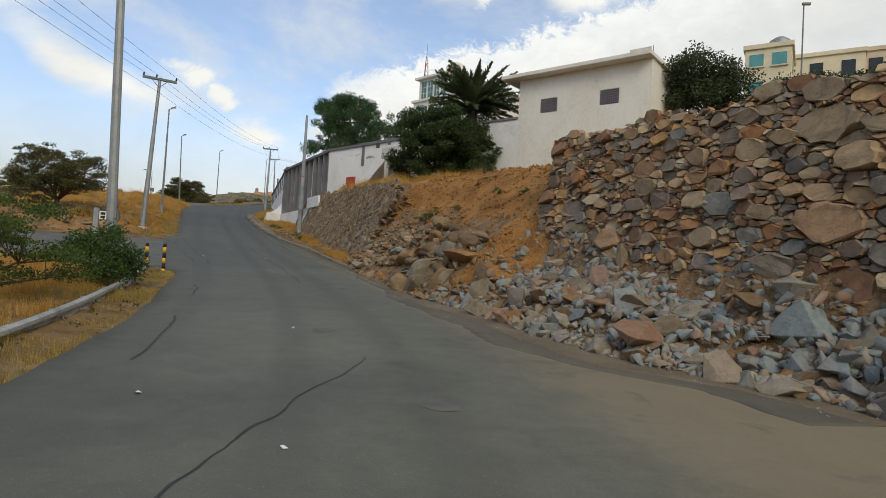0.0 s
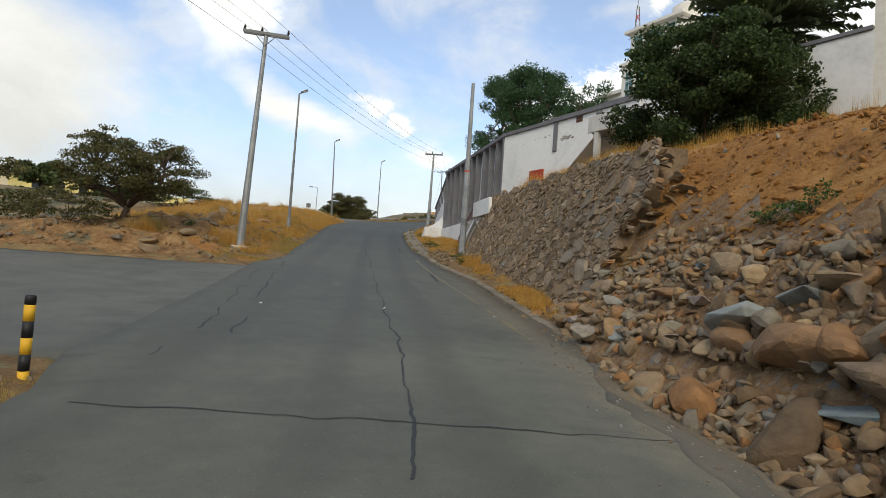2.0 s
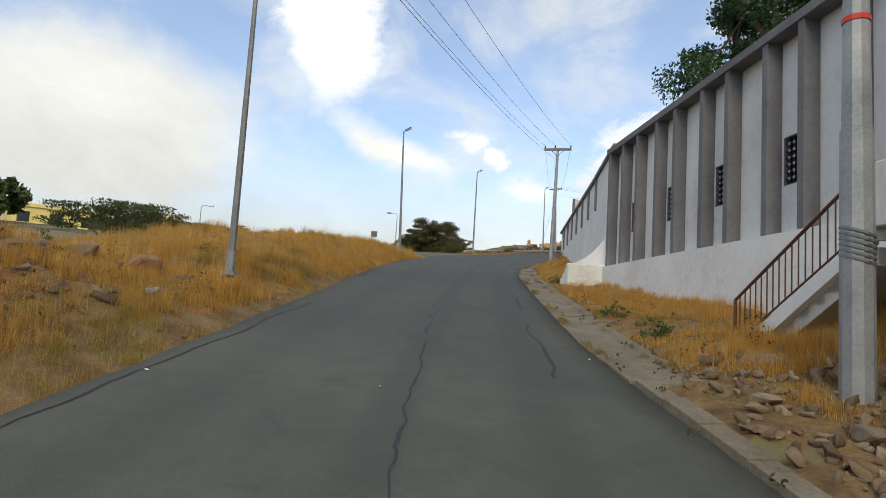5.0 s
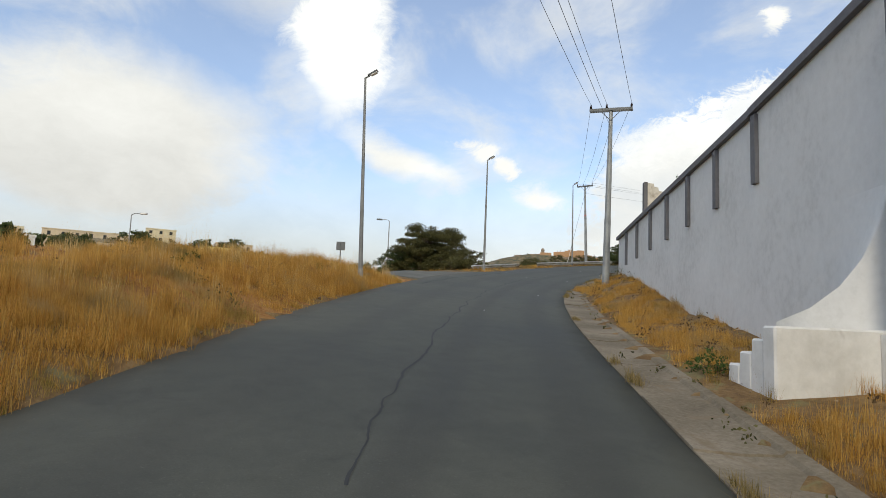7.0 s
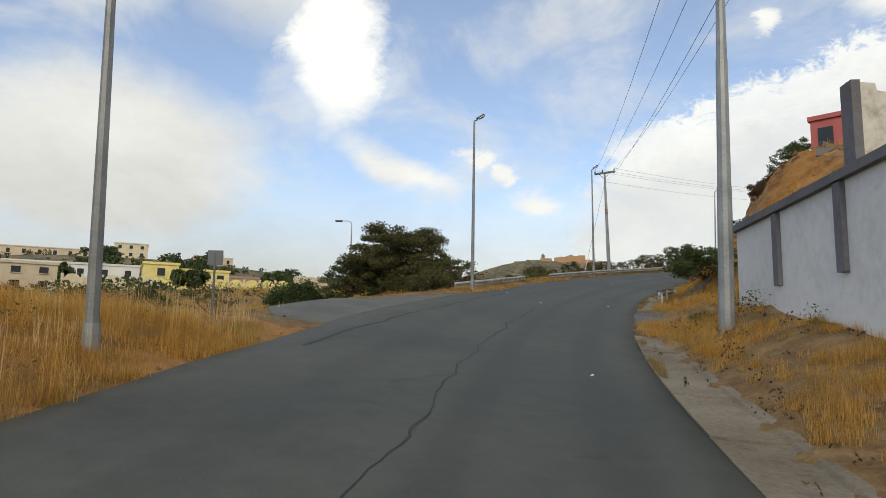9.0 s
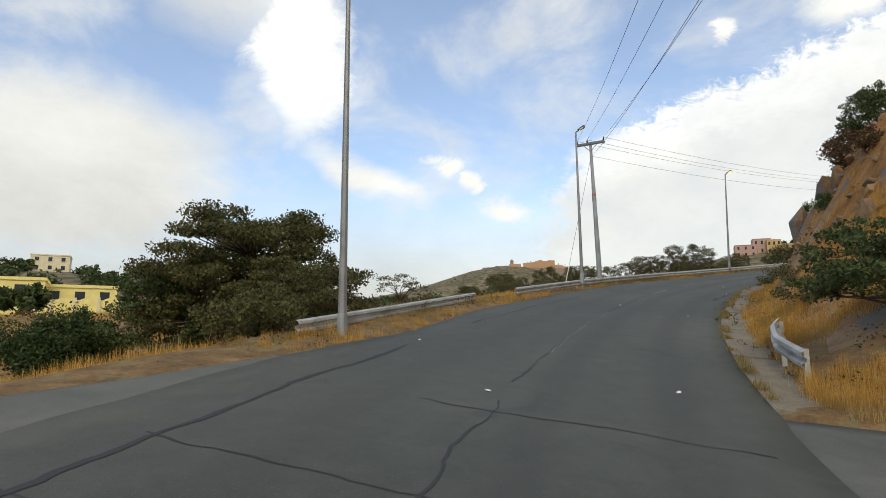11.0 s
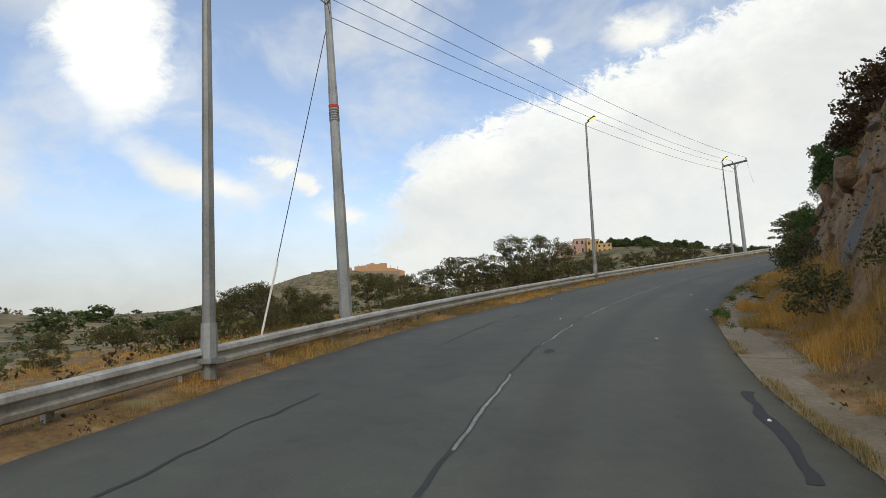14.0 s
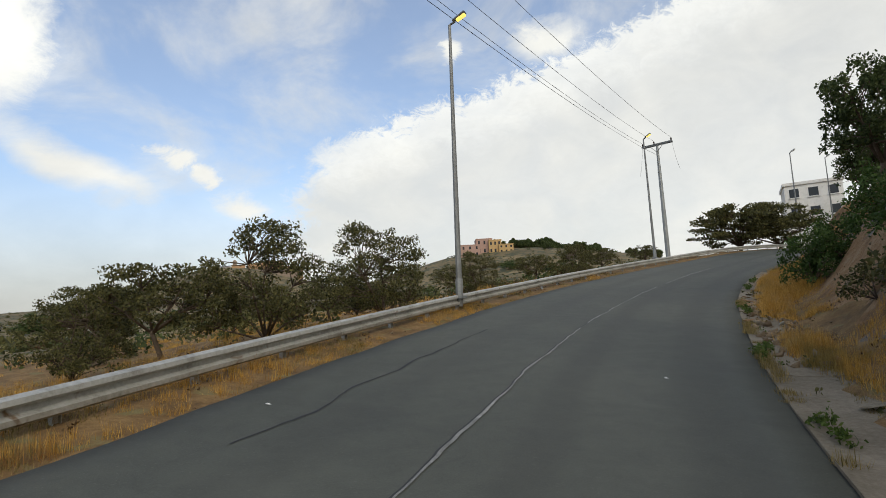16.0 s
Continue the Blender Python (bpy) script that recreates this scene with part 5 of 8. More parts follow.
stair = thing("outside_stair", (-12.67, 52.1, 0), "concrete stair with a rusty iron railing and white landing wall", "stairs", turn=126.6)
nosing = lambda x: 2.99 + (0.99 - x) * 0.569  # noqa: E731
n_st = 10
for k in range(n_st):
    x = 1.95 - k * 0.353
    part("step", boxed(x - 0.38, 0.62, nosing(x) - 0.26, x, 1.90, nosing(x) - 0.03, None, 0.01), CONCRETE_W, stair)
part("soffit", slope_box(1.95, -1.6, nosing(1.95) - 0.62, nosing(-1.6) - 0.50, nosing(1.95) - 0.27, nosing(-1.6) - 0.27, 0.62, 1.90), CONCRETE_W, stair, "sloping concrete underside of the flight")
part("stringer", slope_box(2.0, -1.62, nosing(2.0) - 0.34, nosing(-1.62) - 0.22, nosing(2.0), nosing(-1.62), 1.902, 2.04), WHITE, stair, "white sloping stair edge, worn")
part("landing", boxed(-5.0, 0.06, 4.30, -1.64, 1.98, 4.54), CONCRETE_W, stair)
part("landing_wall", boxed(-4.7, 1.984, 4.46, -1.66, 2.16, 5.36, None, 0.015), WHITE, stair, "white landing parapet wall")
part("column", boxed(-2.50, 1.72, 2.2, -2.12, 1.97, 4.295), WHITE, stair)
bm = bmesh.new()
rail_z = lambda x: nosing(x) + 0.98  # noqa: E731
tube(bm, [(1.84, 1.97, rail_z(1.84)), (-1.62, 1.97, rail_z(-1.62))], [0.03, 0.03], 6)
tube(bm, [(1.84, 1.97, rail_z(1.84) - 0.86), (-1.62, 1.97, rail_z(-1.62) - 0.86)], [0.018, 0.018], 6)
tube(bm, [(1.84, 1.97, nosing(1.84) - 0.1), (1.84, 1.97, rail_z(1.84))], [0.03, 0.03], 6)
part("handrail", bm, RUSTY, stair, "rusty red iron handrail")
for k in range(20):
    x = 1.68 - k * 0.17
    bm = bmesh.new()
    tube(bm, [(x, 1.97, rail_z(x) - 0.87), (x, 1.97, rail_z(x))], [0.013, 0.013], 5)
    part("baluster", bm, RUSTY, stair)

boundary = thing("boundary_wall", (-21.6, 64.8, 0), "long white rendered boundary wall with grey coping and pilasters, stained", "wall", turn=math.degrees(math.atan2(0.894, -0.448)))
# x along the wall away from the fins, y towards the road


part("wall", slope_box(-0.2, 5.05, 2.5, 2.8, 10.3, 10.05, -0.3, 0.0), WHITE, boundary, "white wall, cracked and stained")
part("wall", slope_box(5.054, 24.05, 2.8, 6.0, 10.02, 9.55, -0.3, -0.004), WHITE, boundary)
part("coping", slope_box(-0.2, 5.2, 10.302, 10.045, 10.48, 10.223, -0.4, 0.12), GREY_PAINT, boundary, "grey coping")
part("coping", slope_box(5.204, 24.2, 10.022, 9.552, 10.20, 9.72, -0.4, 0.12), GREY_PAINT, boundary)
for x in (5.0, 7.75, 10.5, 13.25, 16.0, 18.8, 21.5):
    zt = 10.0 - 0.0247 * max(0, x - 5)
    part("pilaster", boxed(x - 0.13, -0.002, zt - 1.62, x + 0.13, 0.09, zt), GREY_PAINT, boundary)
# the wall's foot swells out over the block in a smooth curve and dies away along it
FLARE = [(0.0, 7.3), (0.16, 6.7), (0.42, 6.2), (0.80, 5.75), (1.25, 5.42), (1.75, 5.2), (1.75, 2.4)]
bm = bmesh.new()
rows_ = [[bm.verts.new((x, 0.006 + y * (1 - x / 1.7) ** 1.5, z)) for y, z in FLARE] for x in np.linspace(0.1, 1.65, 9)]
for r0, r1 in zip(rows_, rows_[1:]):
    for i in range(len(FLARE) - 1):
        bm.faces.new((r0[i], r1[i], r1[i + 1], r0[i + 1]))
back = [bm.verts.new((0.1, 0.004, 2.4))]
bm.faces.new(rows_[0] + back)
bmesh.ops.recalc_face_normals(bm, faces=bm.faces)
part("buttress", bm, WHITE, boundary, "smooth swelling white buttress at the wall's foot", True)

BW = math.degrees(math.atan2(0.894, -0.448))


def by_wall(x, y, z=0.0):
    """A place by the boundary wall: x along it, y towards the road."""
    return tuple(pose(-21.6, 64.8, 0, 0, 0, BW) @ Vector((x, y, z)))


ruin = thing("ruined_wall", by_wall(18.8, -0.42), "roofless weathered pale wall stub standing behind the boundary wall", "wall", turn=BW)
bm = bmesh.new()
tops = [(0, 11.55), (0.28, 11.52), (0.30, 11.38), (0.48, 11.34), (0.5, 11.18), (0.68, 11.15), (0.72, 10.98), (0.95, 10.95), (1.0, 10.86), (1.7, 10.84), (2.6, 10.80), (4.6, 10.74)]
front = [bm.verts.new((0, -x, z)) for x, z in [(0, 6), (4.6, 6)] + tops[::-1]]
back = [bm.verts.new((0.28, v_.co.y, v_.co.z)) for v_ in front]
bm.faces.new(front), bm.faces.new(back[::-1])
for k in range(len(front)):
    j = (k + 1) % len(front)
    bm.faces.new((front[j], front[k], back[k], back[j]))
bmesh.ops.recalc_face_normals(bm, faces=bm.faces)
part("wall", bm, two_scale("peeling_render", (0.30, 0.25, 0.18), (0.62, 0.58, 0.50), (0.72, 0.69, 0.61), 1.6, 7, 0.9), ruin, "peeling cream render")
part("corner_post", boxed(-0.05, 0.004, 6, 0.33, 0.16, 11.58), GREY_PAINT, ruin)
# a flat black plate paints the hole's dark inside
part("hole", boxed(-0.006, -0.62, 10.02, 0.002, -0.48, 10.14), BLACK, ruin, "small dark hole")
pillar = thing("pillar", by_wall(13.2, -1.3), "square pale concrete pillar above the boundary wall", "pillar", turn=BW)
part("shaft", boxed(-0.16, -0.16, 6.0, 0.16, 0.16, 10.95, None, 0.015), CONCRETE_W, pillar)

house = thing("house", (6.1, 39.4, 0), "low white house with a flat overhanging roof and pierced windows", "house", turn=math.degrees(math.atan2(-0.527, 0.85)))
# x along its front, y into it
part("wall", skin(-2.25, 6.7, 0, 0.24, 5.5, 12.95, [(-0.64, 10.52, 0.64, 11.5), (3.5, 10.52, 4.78, 11.5)]), CREAM, house, "cream white rendered front wall")
part("wall", boxed(-2.25, 0.244, 5.5, 6.7, 6.5, 12.95), CREAM, house, "cream white rendered wall")
part("roof", boxed(-3.3, -0.75, 12.952, 6.85, 6.9, 13.2, None, 0.02), CREAM, house, "flat concrete roof slab with overhang")
part("parapet", boxed(5.6, -0.72, 13.202, 6.85, -0.6, 13.36), CREAM, house)
for x in (-0.64, 3.5):
    lattice_window("window", 1.28, 0.98, pose(x, 0.0, 10.52) @ Matrix.Diagonal((1, -1, 1, 1)), house, 9, 7, CREAM)
bm = bmesh.new()
tube(bm, [(6.6, 0.3, 13.2), (6.6, 0.3, 13.8)], [0.02, 0.02], 5)
part("pipe", bm, STEEL_DARK, house)
fence = thing("boundary_wall", (-1.5, 44.2, 0), "plain white rendered garden wall with a grey coping", "wall", turn=math.degrees(math.atan2(-1.4, 2.2)))
part("wall", boxed(-3, 0, 5.5, 6.75, 0.25, 10.35), WHITE, fence)
part("coping", boxed(-3, -0.08, 10.352, 6.72, 0.33, 10.5, None, 0.01), GREY_PAINT, fence)
bm = bmesh.new()
for i in range(3):
    for j in range(2):
        box(bm, 4.0 + i * 0.17, -0.004, 9.78 + j * 0.2, 4.13 + i * 0.17, 0.01, 9.93 + j * 0.2)
part("vent", bm, RUSTY, fence, "small pierced vent blocks")

villa = thing("villa", (-6.6, 59.6, 0), "white upper house with a band of green-glazed windows and roof tank", "house", turn=-36)
part("wall", boxed(0, 0, 9, 10, 8, 16.6), CREAM, villa)
part("wall", boxed(0.3, 0.4, 16.6, 4.6, 6, 19.0), CREAM, villa)
part("roof", boxed(-0.12, -0.22, 16.604, 10.4, 8.4, 16.82), CREAM, villa, "roof slab")
part("wing", boxed(-2.3, 0.6, 9, -0.004, 6, 15.0), CREAM, villa, "low side wing")
part("roof", boxed(-2.6, 0.3, 15.002, -0.004, 6.2, 15.22), CREAM, villa)
part("sill_band", boxed(-0.06, -0.1, 13.5, 6.0, -0.004, 13.72), CREAM, villa)
part("roof", boxed(0.0, 0.0, 19.002, 4.9, 6.3, 19.2), CREAM, villa)
for k, (x, z, h_) in enumerate(((0.7, 17.0, 1.75), (1.6, 17.0, 1.75), (2.5, 17.0, 1.75), (3.4, 17.0, 1.75), (0.4, 14.3, 1.8), (1.35, 14.3, 1.8), (2.3, 14.3, 1.8), (3.25, 14.3, 1.8), (4.2, 14.3, 1.8))):
    y = 0.4 if z > 16 else 0.0
    w_ = part("window", boxed(x, y - 0.04, z, x + 0.62, y - 0.002, z + h_), WIN_LIT, villa, "green-tinted glass window")
    part("frame", boxed(x - 0.06, y - 0.06, z - 0.07, x + 0.68, y - 0.041, z), WHITE, w_)
    for q in (0.33, 0.66):
        part("bar", boxed(x, y - 0.052, z + h_ * q - 0.02, x + 0.62, y - 0.041, z + h_ * q + 0.02), WHITE, w_)
    part("bar", boxed(x + 0.295, y - 0.056, z, x + 0.325, y - 0.0525, z + h_), WHITE, w_)
for y in (1.2, 2.6, 4.0):
    w_ = part("window", boxed(0.262, y, 17.0, 0.298, y + 0.8, 18.6), WIN_LIT, villa, "green-tinted glass window")
    part("frame", boxed(0.23, y - 0.05, 16.93, 0.26, y + 0.85, 17.0), WHITE, w_)
bm = bmesh.new()
tube(bm, [(3.3, 2.5, 19.2), (3.3, 2.5, 19.35), (3.3, 2.5, 20.5), (3.3, 2.5, 20.85)], [0.95, 1.02, 1.0, 0.45], 16)
part("water_tank", bm, CREAM, villa, "round white roof water tank", True)
mast = thing("radio_mast", (-6.2, 63.6, 18.5), "slender lattice radio mast painted red and white", "mast")
for a in range(3):
    x, y = 0.42 * math.cos(a * 2.094), 0.42 * math.sin(a * 2.094)
    bm = bmesh.new()
    tube(bm, [(x, y, 0), (x * 0.25, y * 0.25, 4.4)], [0.04, 0.03], 5)
    part("leg", bm, STEEL_DARK, mast)
for k in range(7):
    bm = bmesh.new()
    f_, g_ = 1 - 0.75 * k / 7, 1 - 0.75 * (k + 1) / 7
    for a in range(3):
        c0, c1 = a * 2.094, (a + 1) * 2.094
        tube(bm, [(0.42 * f_ * math.cos(c0), 0.42 * f_ * math.sin(c0), 4.4 * k / 7), (0.42 * g_ * math.cos(c1), 0.42 * g_ * math.sin(c1), 4.4 * (k + 1) / 7)], [0.03, 0.03], 4)
    part("bracing", bm, REDBAND if k % 2 else LITTER, mast)
bm = bmesh.new()
tube(bm, [(0, 0, 4.3), (0, 0, 5.9)], [0.03, 0.012], 5)
part("aerial", bm, STEEL_DARK, mast)


def far_house(place, turn, w, d, h, mat, label, cols=3, floors=2, wall_h=0.0, glass=None, tank=False):
    """A plain flat-roofed house seen from afar, with its windows and parapet."""
    th = thing("house", place, label, "house", "houses on the hills", turn)
    part("wall", boxed(-w / 2, 0, -4, w / 2, d, h), mat, th)
    part("parapet", boxed(-w / 2 - 0.15, -0.15, h + 0.002, w / 2 + 0.15, d + 0.15, h + 0.35), mat, th)
    fh = h / floors
    for j in range(floors):
        for i in range(cols):
            x = -w / 2 + w * (i + 0.5) / cols
            wn = part("window", boxed(x - 0.5, -0.05, j * fh + fh * 0.35, x + 0.5, -0.003, j * fh + fh * 0.8), glass or GLASS_DARK, th)
            part("sill", boxed(x - 0.6, -0.14, j * fh + fh * 0.30, x + 0.6, -0.006, j * fh + fh * 0.345), mat, wn)
        for i in range(max(1, cols - 1)):
            y = d * (i + 0.5) / max(1, cols - 1)
            part("window", boxed(w / 2 + 0.003, y - 0.5, j * fh + fh * 0.35, w / 2 + 0.05, y + 0.5, j * fh + fh * 0.8), glass or GLASS_DARK, th)
    if tank:
        bm_ = bmesh.new()
        tube(bm_, [(w * 0.2, d * 0.5, h + 0.35), (w * 0.2, d * 0.5, h + 1.3), (w * 0.2, d * 0.5, h + 1.6)], [0.8, 0.8, 0.4], 12)
        part("water_tank", bm_, STEEL, th, "round roof tank", True)
    return th


far_house((23.2, 49.0, 14.4), -25, 3.2, 5, 4.3, PALE_CREAM := plain("pale_cream_render", (0.68, 0.60, 0.42), 0.85), "cream house with green windows and a steel roof tank", 2, 2, glass=GREEN_GLASS, tank=True)
far_house((29.6, 55.2, 14.5), -25, 7, 8, 5.9, PALE_CREAM, "cream house above the stone wall", 3, 2)
far_house((36.5, 53.5, 14.5), -25, 8, 8, 6.3, SAND, "sand-coloured house above the stone wall", 3, 2)
bm = bmesh.new()
tube(bm, [(0, 0, 0), (0, 0, 9)], [0.07, 0.05], 6)
lone = thing("street_lamp", (24.5, 46.3, 12.0), "thin dark lamp post on the hillside above the wall", "street lamp", STREET)
part("post", bm, STEEL_DARK, lone)
part("head", boxed(-0.1, -0.1, 8.9, 0.45, 0.1, 9.05), STEEL_DARK, lone)
# the yellow villa with its arched perimeter wall, and the houses behind it
far_house((-110.6, 116.8, 9.6), 62, 4.6, 9, 4.9, PALE_YELLOW, "bright yellow two-storey villa behind a high wall", 1, 2)
far_house((-109.4, 122.6, 9.6), 62, 7.6, 8, 4.3, PALE_YELLOW, "long bright yellow villa wing behind a high wall", 3, 2)
perim = thing("perimeter_wall", (-100.7, 110.7, 9.6), "tall cream-yellow perimeter wall with scalloped arches, sunlit", "wall", turn=62)
for k in range(13):
    x = -10.2 + k * 2.04
    lift = 0.05 * max(0, k - 5)
    bm = bmesh.new()
    outl = [(x, -2), (x + 2.04, -2), (x + 2.04, 1.9 + lift)] + [(x + 1.02 + 0.72 * math.cos(a), 1.92 + lift + 0.42 * math.sin(a)) for a in np.linspace(0.0, math.pi, 9)] + [(x, 1.9 + lift)]
    f0 = [bm.verts.new((a, 0, b)) for a, b in outl]
    f1 = [bm.verts.new((a, 0.25, b)) for a, b in outl]
    bm.faces.new(f0), bm.faces.new(f1[::-1])
    for i in range(len(outl)):
        j = (i + 1) % len(outl)
        bm.faces.new((f0[j], f0[i], f1[i], f1[j]))
    bmesh.ops.recalc_face_normals(bm, faces=bm.faces)
    part("panel", bm, PALE_CREAM if k < 5 else PALE_YELLOW, perim)
    part("pier", boxed(x - 0.13, -0.14, -2, x + 0.13, 0.36, 2.36 + lift), PALE_CREAM, perim)
tan_wall = thing("perimeter_wall", (-125.4, 166.6, ground_z(-125.4, 166.6)), "long blank tan wall on the valley side", "wall", turn=51)
part("wall", boxed(-4.4, 0, -2, 4.4, 0.4, 3.4), SAND, tan_wall)
part("wall", boxed(-8.6, -0.2, -2, -4.404, 5.0, 3.7), SAND, tan_wall, "tan side wall")
part("coping", boxed(-4.4, -0.08, 3.402, 4.4, 0.48, 3.6), SAND, tan_wall)
FAR = [((-141, 118, 9.5), 60, 22, 9, 3.6, WHITE, "white arcaded building beyond the yellow villa", 6, 1),
       ((-146, 143, 11), 60, 9, 8, 2.6, SAND, "sand-coloured house beyond the perimeter wall", 3, 1),
       ((-137, 151, 11), 60, 7, 8, 2.4, PINK, "pinkish house beyond the perimeter wall", 2, 1),
       ((-229, 176, 24), 60, 10, 9, 5.0, PALE_CREAM, "cream house on the hillside", 3, 2),
       ((-225, 205, 24), 60, 14, 10, 3.2, SAND, "low sand-coloured house on the ridge", 4, 1),
       ((-246, 160, 23.5), 60, 30, 10, 3.2, SAND, "long low building on the ridge", 7, 1),
       ((-78, 68, -1.9), 70, 8, 9, 4.6, PALE_YELLOW, "yellow house among the trees", 3, 2),
       ((-108, 80, 6), 70, 12, 10, 4.0, PALE_CREAM, "cream house across the field", 5, 2),
       ((-118, 100, 7), 70, 12, 10, 3.6, SAND, "sand house across the field", 4, 2),
       ((-140, 92, 8.5), 70, 16, 10, 3.8, WHITE, "white house across the field", 5, 2),
       ((-95, 52, 3.0), 70, 14, 10, 5.0, PALE_CREAM, "cream house at the valley's foot", 4, 2)]
for pl, tn, w_, d_, h_, mt, lb, c_, fl in FAR:
    z_ = ground_z(pl[0], pl[1])
    far_house((pl[0], pl[1], z_ - (1.9 if pl[2] < 0 else 0.2)), tn, w_, d_, h_, mt, lb, c_, fl)
for x, y, w_, h_, mt in ((-62, 455, 11, 7, PINK), (-54, 458, 9, 9, PINK), (-48, 456, 7, 8, OCHRE := plain("ochre_render", (0.50, 0.34, 0.16), 0.9)), (-42, 455, 8, 5, OCHRE)):
    far_house((x, y, ground_z(x, y) - 1.5), 8, w_, 12, h_, mt, "faded flat-roofed house on the far hill", 3, 2)
# the fort: a stepped line of stone walls along the hilltop, from bearing to bearing
FORT_EYE, FORT_R = Vector((-34.7, 78.9, 8.2)), 640.0


def bearing(deg, rise=0.0, nearer=0.0):
    a_ = math.radians(deg)
    r_ = FORT_R - nearer
    return Vector((FORT_EYE.x - r_ * math.sin(a_), FORT_EYE.y + r_ * math.cos(a_), FORT_EYE.z + r_ * math.tan(math.radians(rise))))


fort = thing("fort", (bearing(23).x, bearing(23).y, ground_z(bearing(23).x, bearing(23).y)), "long stepped stone hilltop fort, brown and orange in the haze", "fort")
# SHADE_STONE: the shade on these walls is put into a darker stone colour
for a0, a1, e0, e1, near_, mt, nm in ((27.15, 25.95, 5.96, 6.0, 0, SHADE_STONE := plain("shaded_fort_stone", (0.27, 0.215, 0.165), 0.95), "wall"), (25.95, 24.45, 6.08, 6.14, 4, SHADE_STONE, "wall"),
                                  (24.6, 23.5, 6.30, 6.26, 10, FORT, "bastion"), (23.3, 22.2, 6.34, 6.42, 8, FORT, "bastion"), (22.2, 20.5, 6.50, 6.48, 4, FORT, "keep"),
                                  (21.0, 20.35, 6.56, 6.54, 2, FORT, "turret"), (21.9, 21.5, 6.60, 6.60, 3, FORT, "turret"), (20.5, 19.6, 6.14, 6.06, 8, FORT, "wall"), (19.6, 18.75, 6.0, 5.76, 10, FORT, "wall"), (23.4, 19.2, 5.93, 5.80, 16, SHADE_STONE, "terrace_wall")):
    p0, p1 = bearing(a0, e0, near_), bearing(a1, e1, near_)
    back_ = (bearing(a0, 0, near_ - 9) - bearing(a0, 0, near_))
    lo_ = bearing(a0, 4.6, near_).z
    bm = bmesh.new()
    v_ = [bm.verts.new(q - fort.location) for q in (Vector((p0.x, p0.y, lo_)), Vector((p1.x, p1.y, lo_)), p1, p0)]
    w4 = [bm.verts.new(v.co + back_) for v in v_]
    bm.faces.new(v_), bm.faces.new(w4[::-1])
    for i in range(4):
        bm.faces.new((v_[i], w4[i], w4[(i + 1) % 4], v_[(i + 1) % 4]))
    bmesh.ops.recalc_face_normals(bm, faces=bm.faces)
    part(nm, bm, mt, fort)
for deg, e_ in ((22.9, 6.5), (22.6, 6.54), (20.0, 6.3), (19.4, 6.2)):
    bm = bmesh.new()
    tube(bm, [bearing(deg, 6.0, 2) - fort.location, bearing(deg, e_, 2) - fort.location], [0.35, 0.2], 5)
    part("flagpole", bm, SHADE_STONE, fort)
bm = bmesh.new()
tube(bm, [bearing(24.35, z_, 6) - fort.location for z_ in (5.9, 6.44, 6.45, 6.56, 6.72)], [1.9, 1.7, 2.2, 1.9, 0.25], 10)
part("tower", bm, SHADE_STONE, fort, "slim stone tower")
white_house = far_house((-4.5, 200.5, 23.0), -20, 6, 6, 4.6, WHITE, "white house above the bend", 3, 2)
red_house = far_house((-29.6, 121.2, 19.8), -12, 4.0, 3, 3.2, plain("red_render", (0.45, 0.13, 0.12), 0.85), "small red house on top of the cutting", 2, 1)

# ---- trees and shrubs ----


def leaves(name, clumps, per, size, mat, rng, long=1.8, droop=0.0):
    """A crown: small pointed leaves scattered through uneven clumps (centre, radii)."""
    cs, ax = [], []
    for c, r in clumps:
        n = max(8, int(per * (r[0] * r[1] * r[2]) ** (2 / 3) / 0.25))
        d = rng.normal(size=(n, 3))
        d /= np.linalg.norm(d, axis=1)[:, None]
        rad = rng.random(n)[:, None] ** 0.45
        cs.append(np.asarray(c) + d * rad * np.asarray(r) * (1 + 0.10 * rng.normal(size=(n, 1))))
    p = np.concatenate(cs)
    n = len(p)
    a = rng.normal(size=(n, 3))
    a[:, 2] -= droop
    a /= np.linalg.norm(a, axis=1)[:, None]
    b = np.cross(a, rng.normal(size=(n, 3)))
    b /= np.linalg.norm(b, axis=1)[:, None]
    sz = size * (0.6 + 0.8 * rng.random(n))[:, None]
    v_ = np.stack([p - a * sz * long / 2, p + b * sz / 2, p + a * sz * long / 2, p - b * sz / 2], 1).reshape(-1, 3)
    return arrays(name, v_, np.arange(4 * n).reshape(-1, 4), mat)


